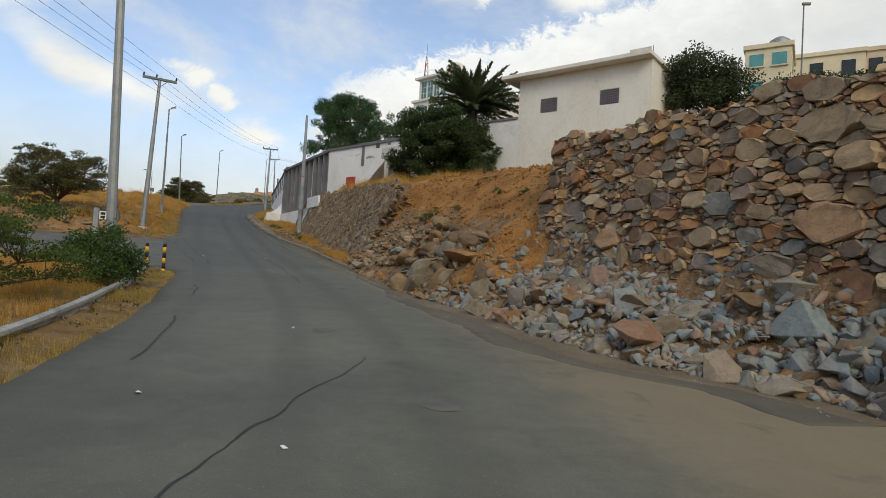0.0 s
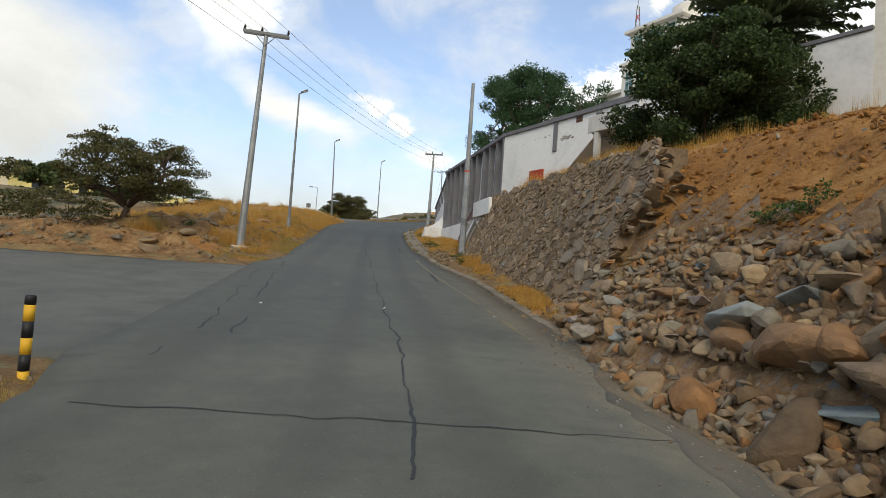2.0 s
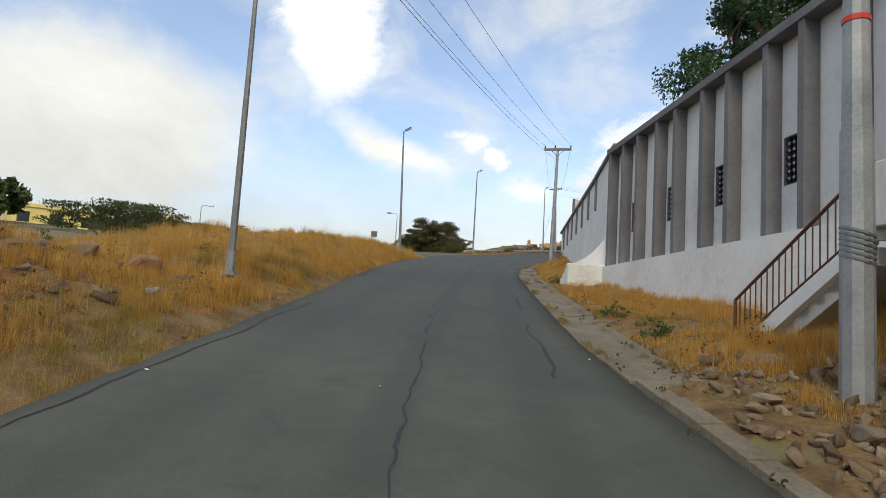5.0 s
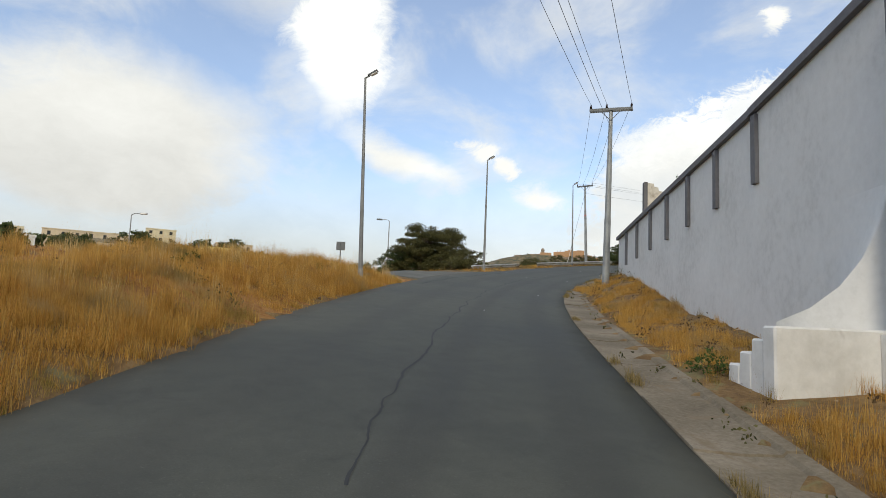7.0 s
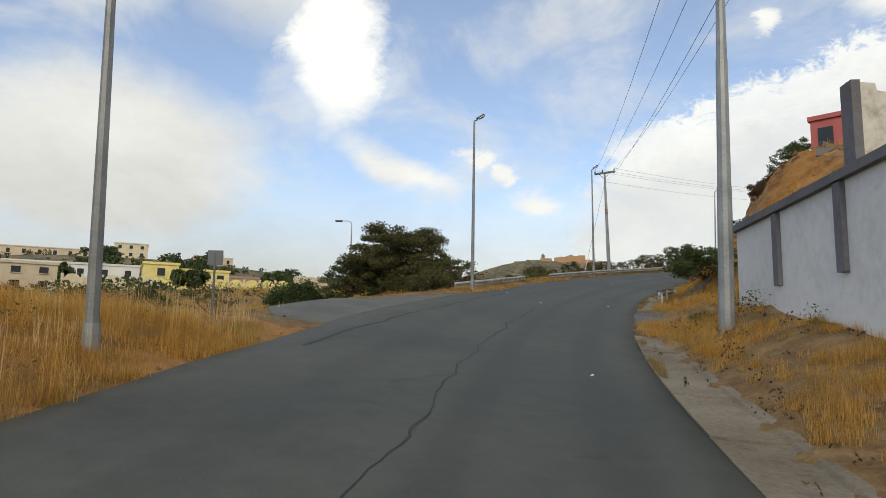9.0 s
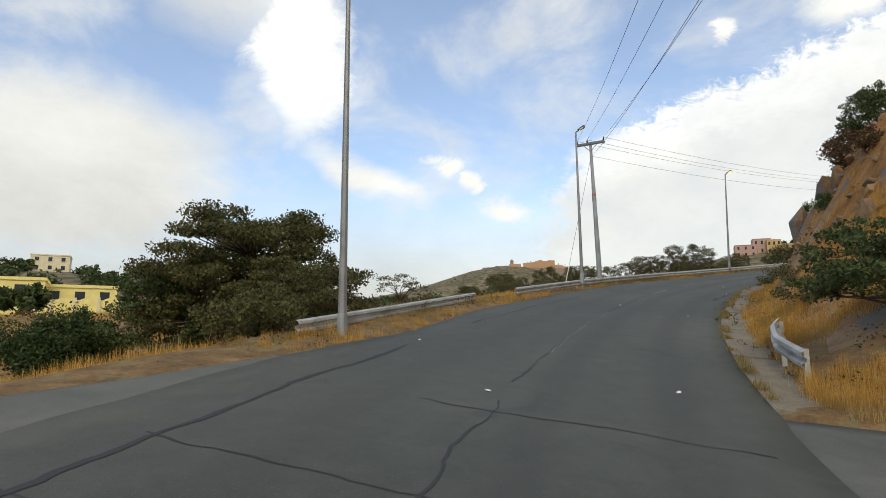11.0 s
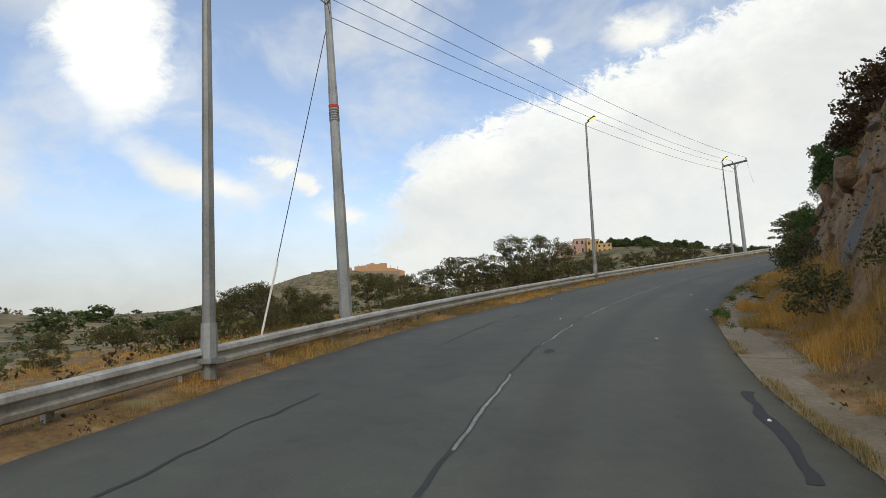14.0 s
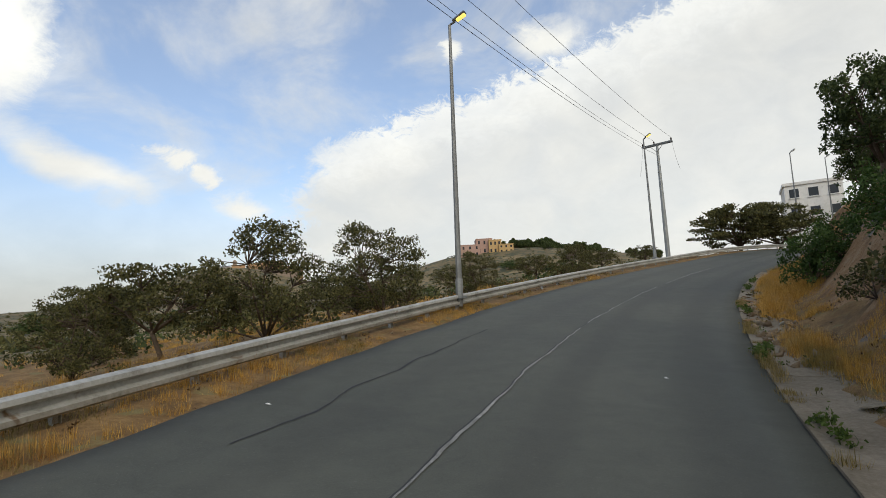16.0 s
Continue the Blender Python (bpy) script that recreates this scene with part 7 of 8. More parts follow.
grass("gutter_grass", "dry grass tufts in the joint between asphalt and gutter", np.concatenate([np.stack([s_e, np.interp(s_e, *EDGE_R) + o_e], 1)[rough(s_e, o_e, 1.6, 91, 3) > lo_e] for s_e, o_e, lo_e in ((52 + 43 * RG.random(700), -0.02 + 0.12 * RG.random(700), 0.10), (104 + 62 * RG.random(1500), -0.06 + 0.18 * RG.random(1500), 0.07), (104 + 62 * RG.random(2200), 0.78 + 0.4 * RG.random(2200), -0.02))]), 0.15, 22, GRASS_TIRED, 12, 0.007, 0.5, 0.05)
grass("bank_grass", "pale dry grass on top of the retaining wall", np.concatenate([scatter(15, 2000, 33.5, 52, 6.9, 10.5, patchy(1.5, 16, 0.25)), scatter(16, 120, 29, 34, 10.2, 12.5, patchy(1.5, 17, 0.4))]), 0.55, 30, GRASS_DRY, 8, 0.010)
grass("bank_grass", "tall golden grass standing behind the stone wall's top", scatter(27, 1500, 35.5, 48.5, 6.9, 8.8, patchy(1.6, 31, 0.15)), 0.78, 34, GRASS_DRY, 28, 0.010, 0.28, 0.12)
grass("tall_dry_grass", "sparse pale seed stalks standing over the bank's grass", scatter(18, 1350, 57, 90, -18, -6.2, patchy(2.0, 18, 0.3)), 0.85, 16, GRASS_PALE := leafy("pale_straw", (0.42, 0.27, 0.09), (0.66, 0.47, 0.19), (0.85, 0.68, 0.36), 0.45), 9, 0.008, 0.25, 0.10)
def weeds(seed, spots, lo, hi, mat, label):
    """Low ragged weeds, one object."""
    rg_ = np.random.default_rng(seed)
    s_, u_ = spots[:, 0], spots[:, 1]
    x = np.interp(s_, SS, CX) + np.interp(s_, SS, RX) * u_
    y = np.interp(s_, SS, CY) + np.interp(s_, SS, RY) * u_
    z = height(x, y, False)
    r = lo + (hi - lo) * rg_.random(len(x)) ** 2
    return tagged(new("weeds", leaves("weeds", [((x[k], y[k], z[k] + 0.35 * r[k]), (r[k], r[k], r[k] * 0.75)) for k in range(len(x))], 90, 0.035, mat, rg_)), label, "weeds", kind="stuff")


grass("tall_dry_grass", "golden grass filling the bank's road side", scatter(33, 5200, 54, 88, -10.5, -5.0, patchy(1.6, 37, 0.08)), 0.46, 42, GRASS_DRY, 38, 0.009, 0.4, 0.10)
grass("verge_grass", "faded olive grass and stubble round the guard rail posts", scatter(28, 6500, 104, 172, -7.4, -5.0, patchy(1.3, 29, 0.35)), 0.20, 40, GRASS_TIRED, 25, 0.007, 0.6, 0.08)
s_g = 136 + 36 * RG.random(2600)
o_g = 0.5 + 0.65 * RG.random(2600)
grass("gutter_grass", "golden grass leaning over the gutter's outer edge", np.stack([s_g, np.interp(s_g, *EDGE_R) + o_g], 1)[rough(s_g, o_g, 1.8, 95, 3) + 0.12 * (o_g - 0.8) > 0.0], 0.30, 26, GRASS_DRY, 29, 0.008, 0.5, 0.07)
weeds(85, np.stack([s_g, np.interp(s_g, *EDGE_R) - 0.1 + 0.5 * (o_g - 0.5)], 1)[rough(s_g, o_g, 1.2, 97, 3) > 0.17], 0.05, 0.17, LEAF_FRESH, "small fresh weeds along the asphalt's edge")
weeds(81, np.concatenate([scatter(61, 130, 44, 88, -17, -6), scatter(62, 60, 104, 170, -9, -5.6)]), 0.12, 0.5, LEAF_ACACIA, "low olive weeds among the dry grass")
weeds(82, np.concatenate([scatter(63, 120, 44, 88, -17, -5.6), scatter(64, 90, 52, 94, 3.2, 6), scatter(65, 120, 104, 172, -8, -5.2), scatter(66, 130, 104, 172, 3.1, 6)]), 0.10, 0.4, LEAF_BROWN, "dead brown weeds among the dry grass")
weeds(84, np.concatenate([scatter(69, 260, 105, 152, 4.2, 10, patchy(2.0, 21, 0.3)), scatter(70, 60, 92, 100, 3.2, 8)]), 0.15, 0.6, LEAF_ACACIA, "dry olive bushes scattered over the cutting")
weeds(83, np.concatenate([np.stack([44 + 50 * RG.random(50), 2.3 + 1.0 * RG.random(50)], 1), np.stack([106 + 55 * RG.random(80), 2.15 + 0.9 * RG.random(80)], 1), scatter(67, 40, 28, 50, 3.9, 4.6), scatter(68, 40, 4, 24, -4.9, -4.0)]), 0.06, 0.22, LEAF_ACACIA, "small green weeds in the gutter's joints")
for k, (s_, u_, sc) in enumerate(((26.0, 6.75, 0.55), (26.6, 6.5, 0.4), (24.3, 7.2, 0.3), (22.0, 7.9, 0.3), (20.4, 8.1, 0.3))):
    pl = set_on(s_, u_, 0.05)
    if k == 0:
        herb = tree("small tufted green herb on the earth slope", pl, 0.62, 1.1, 50, LEAF_GREEN, "shrub", 520, 0.035, "plant", "slope herbs", 16, 0.02, name="herb")
    else:
        copy_thing(herb, pose(*pl, 0, 0, 77 * k) @ Matrix.Diagonal((sc / 0.55,) * 3 + (1,)))
for k, (s_, u_) in enumerate(((48.0, -9.5), (50.5, -10.5), (55.0, -9.0), (60.5, -8.0), (63.0, -9.5), (68.0, -8.6), (46.0, -8.5), (53.0, -11.5), (75.5, -8.5), (82, -7.2), (57.5, -12), (55.2, 3.6), (58.5, 3.5), (48.5, 4.3), (46.0, 4.2), (70.5, 3.5))):
    copy_thing(herb, pose(*set_on(s_, u_, 0.03), 0, 0, 60 * k) @ Matrix.Diagonal((0.7, 0.7, 0.8, 1)))

ang = np.radians(-16 + 108 * RG.random(2600))
rad_ = 75 + 540 * RG.random(2600) ** 1.2
hx, hy = -35 - rad_ * np.sin(ang), 100 + rad_ * np.cos(ang)
hs, hu = along(hx, hy)
okh = hu < -26
hz = height(hx, hy, False)
hr = 0.5 + 1.3 * RG.random(2600) ** 2
tagged(new("hillside_scrub", leaves("hillside_scrub", [((hx[k], hy[k], hz[k] + 0.35 * hr[k]), (hr[k], hr[k], hr[k] * 0.6)) for k in range(2600) if okh[k]], 5, 0.42, LEAF_ACACIA, RG)),
       "low olive scrub dotted over the dry hillsides", "scrub", kind="stuff")

vs_, vu_ = 92 + 105 * RG.random(1500), -11 - 62 * RG.random(1500) ** 1.2
keep = (rough(vs_, vu_, 7.0, 33, 3) > -0.06) & ~((vs_ < 118) & (vu_ > -30))
vs_, vu_ = vs_[keep], vu_[keep]
vx, vy = np.interp(vs_, SS, CX) + np.interp(vs_, SS, RX) * vu_, np.interp(vs_, SS, CY) + np.interp(vs_, SS, RY) * vu_
vz, vr = height(vx, vy, False), 0.25 + 0.75 * RG.random(len(vx)) ** 1.8
for sel, mat_v, label_v in ((slice(0, None, 3), LEAF_DARK, "dark green scrub covering the valley side"), (slice(1, None, 3), LEAF_ACACIA, "olive scrub covering the valley side"), (slice(2, None, 3), LEAF_BROWN, "dry brown scrub on the valley side")):
    tagged(new("valley_scrub", leaves("valley_scrub", [((x, y, z + 0.4 * r), (r, r, r * 0.8)) for x, y, z, r in zip(vx[sel], vy[sel], vz[sel], vr[sel])], 34, 0.11, mat_v, RG)), label_v, "scrub", kind="stuff")

# ---- stones: rubble and boulders ----


def rock_mesh(seed, mat, n=15, flat=0.6):
    """An angular broken stone about a metre long."""
    rg_ = np.random.default_rng(seed)
    bm_ = bmesh.new()
    p = rg_.normal(size=(n, 3))
    p /= np.linalg.norm(p, axis=1)[:, None]
    p *= (0.75 + 0.35 * rg_.random((n, 1)))
    p *= np.array([0.5, 0.5 * (0.55 + 0.4 * rg_.random()), 0.5 * flat * (0.6 + 0.8 * rg_.random())])
    vs = [bm_.verts.new(c) for c in p]
    hull = bmesh.ops.convex_hull(bm_, input=vs)
    bmesh.ops.delete(bm_, geom=[v_ for v_ in hull["geom_interior"] if isinstance(v_, bmesh.types.BMVert)], context="VERTS")
    bmesh.ops.bevel(bm_, geom=list(bm_.edges), offset=0.010, segments=1, affect="EDGES")
    bmesh.ops.triangulate(bm_, faces=bm_.faces)
    return mesh_of(bm_, "boulder", mat)


def worn_mesh(seed, mat, flat=0.65):
    """A weathered boulder about a metre long, with rounded edges and a bedded, uneven skin."""
    rg_ = np.random.default_rng(seed)
    bm_ = bmesh.new()
    p = rg_.normal(size=(16, 3))
    p /= np.linalg.norm(p, axis=1)[:, None]
    p = np.sign(p) * np.abs(p) ** 0.75
    p *= np.array([0.5, 0.5 * (0.6 + 0.3 * rg_.random()), 0.5 * flat * (0.8 + 0.4 * rg_.random())])
    vs = [bm_.verts.new(c) for c in p]
    hull = bmesh.ops.convex_hull(bm_, input=vs)
    bmesh.ops.delete(bm_, geom=[v_ for v_ in hull["geom_interior"] if isinstance(v_, bmesh.types.BMVert)], context="VERTS")
    bmesh.ops.subdivide_edges(bm_, edges=bm_.edges, cuts=2, use_grid_fill=True)
    for _ in range(2):
        bmesh.ops.smooth_vert(bm_, verts=bm_.verts, factor=0.5, use_axis_x=True, use_axis_y=True, use_axis_z=True)
    co = np.array([v_.co for v_ in bm_.verts])
    lump = 0.10 * rough(co[:, 0] * 3 + seed, co[:, 2] * 6 + co[:, 1] * 2, 1.0, seed, 4)
    for v_, q in zip(bm_.verts, lump):
        v_.co *= 1.18 + q * 1.5
    bmesh.ops.triangulate(bm_, faces=bm_.faces)
    return mesh_of(bm_, "boulder", mat, False)


WORN = [worn_mesh(300 + k, HEAP_STONE, 0.55 + 0.1 * (k % 4)) for k in range(12)]
SLATE = [rock_mesh(330 + k, SLATE_STONE, 11, 0.45) for k in range(5)]
BIG = [rock_mesh(k, RUBBLE, 10 + k % 5, 0.5 + 0.1 * (k % 4)) for k in range(16)]
RUSTY_BIG = [rock_mesh(50 + k, HEAP_STONE, 10 + k % 5) for k in range(12)]
SMALL = [rock_mesh(100 + k, RUBBLE, 9) for k in range(10)]
tri_sets = []
for me in SMALL:
    co = np.empty(len(me.vertices) * 3, np.float32)
    me.vertices.foreach_get("co", co)
    ix = np.empty(len(me.polygons) * 3, np.int32)
    me.polygons.foreach_get("vertices", ix)
    tri_sets.append((co.reshape(-1, 3), ix.reshape(-1, 3)))


def turn_matrices(rg_, n, tilt=0.6):
    a, b, c = 2 * math.pi * rg_.random(n), tilt * rg_.normal(size=n), tilt * rg_.normal(size=n)
    return [Euler((b[k], c[k], a[k])).to_matrix() for k in range(n)]


def gravel(name, label, su_pts, sizes, mat, seed, sink=0.3):
    """Many small stones as one object."""
    rg_ = np.random.default_rng(seed)
    s_, u_ = su_pts[:, 0], su_pts[:, 1]
    x = np.interp(s_, SS, CX) + np.interp(s_, SS, RX) * u_
    y = np.interp(s_, SS, CY) + np.interp(s_, SS, RY) * u_
    z = np.where(paved(s_, u_), np.maximum(height(x, y), np.interp(s_, SS, CZ) + bank(s_) * u_), height(x, y, False))
    vs, fs_, n0 = [], [], 0
    for k, m in enumerate(turn_matrices(rg_, len(x))):
        co, ix = tri_sets[rg_.integers(len(tri_sets))]
        sz = sizes[k]
        vs.append(co @ np.array(m.transposed(), np.float32) * sz + np.array([x[k], y[k], z[k] + sz * (0.3 - sink * 0.5)], np.float32))
        fs_.append(ix + n0)
        n0 += len(co)
    return tagged(new(name, arrays(name, np.concatenate(vs), np.concatenate(fs_), mat)), label, "stones", kind="stuff")


def pile(rg_, n, s0, s1, lo, hi):
    """Places on the heap between the road's edge and the wall."""
    s_ = s0 + (s1 - s0) * rg_.random(n)
    f_ = rg_.random(n)
    return np.stack([s_, lo(s_) + (hi(s_) - lo(s_)) * f_], 1)


foot_u = lambda s_: np.interp(s_, [4, 8, 9.5, 12, 16, 19, 25, 30, 32], [8.2, 6.5, 5.2, 4.5, 4.2, 3.7, 3.45, 3.9, 4.3])  # noqa: E731
head_u = lambda s_: np.interp(s_, [4, 8, 12, 16.5, 19, 24, 30, 32], [9.2, 8.2, 7.5, 7.0, 6.2, 6.2, 6.2, 5.2])  # noqa: E731
for inner, mat, lift, seed in ((1.5, DUST_THIN, 0.010, 61), (0.75, DUST, 0.016, 62)):
    tagged(new("verge", strip("verge", 6.5, 29, 0.12, lambda s: (float(foot_u(s)) - inner * np.interp(s, [6, 12, 20, 29], [1, 1, 0.6, 0.12]) + wavy(s, seed, 0.9), float(foot_u(s)) + 0.5), mat, lift, cols=8)),
           "dusty tan grit washed over the asphalt's edge", "verge", kind="structure")
rg = np.random.default_rng(21)
SLIDE = 17.5  # where the orange earth has run down between the stones
SPOTS = [(11.9, 5.9, 1.0, 0.25, 35), (10.2, 5.6, 1.35, 0.45, 10), (9.0, 6.9, 1.0, 0.3, 0), (8.7, 7.6, 1.1, 0.3, 20), (10.6, 6.9, 0.9, 0.3, 50), (13.2, 5.6, 0.9, 0.3, 15), (14.6, 5.0, 0.8, 0.3, 0), (8.2, 7.3, 0.8, 0.3, 40), (28.5, 3.95, 0.8, 0.3, 15), (28.9, 4.7, 0.75, 0.4, 40), (27.6, 4.2, 0.7, 0.3, 25)]
WORN_SPOTS = [(19.0, 5.2, 1.65, 0.45, 4), (19.7, 4.65, 1.15, 0.4, 12), (21.15, 4.55, 1.55, 0.4, 6), (20.8, 5.25, 1.25, 0.55, 5), (23.45, 4.7, 1.4, 0.4, 10), (20.35, 4.1, 1.6, 0.2, 3), (19.7, 5.75, 0.95, 0.5, 15), (22.75, 5.65, 0.95, 0.45, 8),
              (19.75, 6.15, 0.95, 0.4, 20), (21.9, 5.1, 1.05, 0.45, 8), (22.4, 4.6, 0.9, 0.4, 18), (24.6, 4.6, 0.8, 0.4, 10), (23.7, 5.4, 0.7, 0.4, 12), (24.9, 4.8, 0.75, 0.4, 20), (26.4, 5.55, 0.7, 0.4, 5), (25.6, 5.0, 0.7, 0.4, 14),
              (21.6, 5.9, 0.85, 0.4, 8), (20.6, 6.1, 0.8, 0.4, 16), (22.2, 6.2, 0.7, 0.4, 4), (23.2, 6.0, 0.65, 0.4, 9), (24.3, 5.9, 0.6, 0.4, 6), (25.4, 5.9, 0.6, 0.4, 11), (27.4, 5.0, 0.6, 0.4, 3), (28.4, 5.2, 0.5, 0.4, 8), (29.4, 4.4, 0.7, 0.4, 10), (30.4, 4.8, 0.55, 0.4, 6), (30.0, 5.0, 0.6, 0.5, 18), (28.3, 4.5, 0.75, 0.4, 12)]
SLATE_SPOTS = [(24.7, 4.75, 1.15, 0.6, 70), (22.7, 4.45, 1.2, 0.3, 6), (26.2, 5.0, 0.8, 0.4, 20), (17.8, 4.0, 0.9, 0.15, 10), (17.6, 4.5, 0.75, 0.3, 40), (18.3, 4.3, 0.5, 0.3, 15), (18.85, 3.9, 0.7, 0.2, 20), (19.0, 5.75, 0.6, 0.5, 30), (18.3, 3.9, 0.45, 0.2, 5), (24.2, 5.2, 0.85, 0.5, 60), (22.9, 4.1, 0.6, 0.2, 10), (26.0, 4.5, 0.6, 0.3, 25), (27.2, 5.6, 0.6, 0.4, 20), (29.6, 4.1, 0.7, 0.5, 55), (30.5, 4.3, 0.5, 0.3, 20)]
for k, (s_, u_, sz, up, tl) in enumerate(WORN_SPOTS + SLATE_SPOTS):
    p = at(s_, u_)
    worn = k < len(WORN_SPOTS)
    ob = new("boulder", WORN[k % 12] if worn else SLATE[k % 5])
    ob.matrix_basis = pose(p.x, p.y, ground_z(p.x, p.y) + up * sz * 0.3, tl * 0.4, tl * 0.3, heading(s_) + 90 + 30 * math.sin(2.3 * k)) @ Matrix.Diagonal((sz * 1.05, sz * 0.9, sz * (0.72 if worn else 0.9), 1))
    tagged(ob, "large weathered brown boulder in the heap below the earth slope" if worn else "flat broken blue-grey slab of stone in the heap", "boulder", "fallen boulders")
for k, (s_, u_, sz, up, tl) in enumerate(SPOTS):
    p = at(s_, u_)
    m = pose(p.x, p.y, ground_z(p.x, p.y) + up * sz * 0.45, tl * 0.6, tl * 0.4, 47 * k) @ Matrix.Diagonal((sz, sz, sz * 0.9, 1))
    ob = new("boulder", BIG[k % len(BIG)])
    ob.matrix_basis = m
    tagged(ob, "large angular boulder fallen at the foot of the wall", "boulder", "fallen boulders")
for k, (s_, u_) in enumerate(np.concatenate([pile(rg, 165, 5.6, 17.5, foot_u, head_u), pile(rg, 90, 17.5, 31.5, foot_u, head_u)])):
    if abs(s_ - SLIDE - 0.25 * (u_ - 5)) < 1.5 and k % 5 and u_ > foot_u(s_) + 0.9:
        continue
    sz = ((0.40 if s_ < 20 else 0.34) + (0.62 if s_ < 20 else 0.60) * rg.random() ** 1.7) * (0.62 if s_ > 25.5 else 1.0)
    p = at(s_, u_)
    m = pose(p.x, p.y, ground_z(p.x, p.y) + sz * 0.12, 25 * rg.normal(), 25 * rg.normal(), 360 * rg.random()) @ Matrix.Diagonal((sz * (0.9 + 0.5 * rg.random()), sz, sz, 1))
    ob = new("boulder", (WORN if s_ > 18.5 and k % 3 else RUSTY_BIG if s_ > 15 and k % 5 < 3 or k % 5 < 2 else BIG)[int(rg.integers(12))])
    ob.matrix_basis = m
    tagged(ob, "broken brown stone in the rubble heap below the slope" if s_ > 18.5 else "angular broken grey-blue stone in the rubble heap" if k % 3 else "angular broken tan stone in the rubble heap", "boulder", "fallen boulders")
pts = np.concatenate([pile(rg, 3000, 5.0, 17.5, foot_u, head_u), pile(rg, 3800, 17.5, 32, foot_u, head_u)])
pts = pts[(np.abs(pts[:, 0] - SLIDE - 0.25 * (pts[:, 1] - 5)) > 1.4) | (pts[:, 1] < foot_u(pts[:, 0]) + 1.0) | (rg.random(len(pts)) < 0.2)]
half = pts[:, 0] < 17.5
gravel("rubble", "loose heap of broken grey stones at the foot of the wall", pts[half], 0.09 + 0.40 * rg.random(half.sum()) ** 2.2, RUBBLE_J, 22)
gravel("rubble", "loose heap of brown and grey stones below the earth slope", pts[~half], 0.07 + 0.36 * rg.random((~half).sum()) ** 2.0, HEAP_J, 30)
up_heap = np.stack([5.0 + 13 * rg.random(1500), np.zeros(1500)], 1)
up_heap[:, 1] = foot_u(up_heap[:, 0]) + (head_u(up_heap[:, 0]) + 0.5 - foot_u(up_heap[:, 0])) * rg.random(1500) ** 0.5
up_heap = up_heap[(np.abs(up_heap[:, 0] - SLIDE - 0.25 * (up_heap[:, 1] - 5)) > 1.4) | (rg.random(len(up_heap)) < 0.15)]
gravel("rubble", "broken stones heaped against the dry-stone wall", up_heap, 0.12 + 0.42 * rg.random(len(up_heap)) ** 1.6, RUBBLE_J, 28)
fan = np.stack([6.5 + 25 * rg.random(900), np.zeros(900)], 1)
fan[:, 1] = foot_u(fan[:, 0]) - np.abs(rg.normal(size=900)) * 0.45
gravel("grit", "scattered grit and pebbles along the road's edge", fan, 0.02 + 0.06 * rg.random(900) ** 2, RUBBLE_J, 23)
clods = scatter(41, 2600, 18, 32, 5.6, 12)
gravel("earth_clods", "crumbled clods of orange earth on the slope", clods, 0.05 + 0.26 * rg.random(len(clods)) ** 2.5, EARTH, 29, 0.5)
slope_pts = scatter(31, 130, 18, 31, 6, 12)
gravel("slope_stones", "stones lying on the orange earth slope", slope_pts, 0.05 + 0.20 * rg.random(len(slope_pts)) ** 3, RUBBLE_J, 24)
vp = np.concatenate([scatter(32, 700, 42, 92, -7, -4.4), scatter(33, 500, 52, 96, 3.0, 5.5), scatter(34, 900, 104, 172, 3.1, 7.5), scatter(35, 500, 104, 175, -7.5, -5), scatter(36, 300, 0, 25, -6, -4), scatter(37, 400, 90, 118, -20, -6)])
gravel("verge_stones", "small stones scattered along the verges", vp, 0.03 + 0.11 * rg.random(len(vp)) ** 3, RET_J, 25)
mp = np.concatenate([scatter(38, 700, 41.3, 57, -14, -5.8), scatter(39, 500, 41.2, 47, -30, -12)])
gravel("bank_stones", "stones sticking out of the earth bank", mp, 0.05 + 0.42 * rg.random(len(mp)) ** 3, RET_J, 26)
mc = np.concatenate([scatter(43, 1300, 41.3, 57, -14, -5.8), scatter(44, 900, 41.2, 47, -30, -12)])
gravel("earth_clods", "crumbled clods of brown earth on the roadside bank", mc, 0.04 + 0.22 * rg.random(len(mc)) ** 2.5, BANK_EARTH, 36, 0.5)
gp = np.concatenate([np.stack([46.5 + 7 * rg.random(420), 3.0 + 2.4 * rg.random(420)], 1), np.stack([150 + 6 * rg.random(160), 2.2 + 0.9 * rg.random(160)], 1), np.stack([146 + 4 * rg.random(60), 2.2 + 1.0 * rg.random(60)], 1)])
gravel("washed_stones", "washed-down stones lying on the gutter", gp, 0.06 + 0.30 * rg.random(len(gp)) ** 2.2, RET_J, 27)
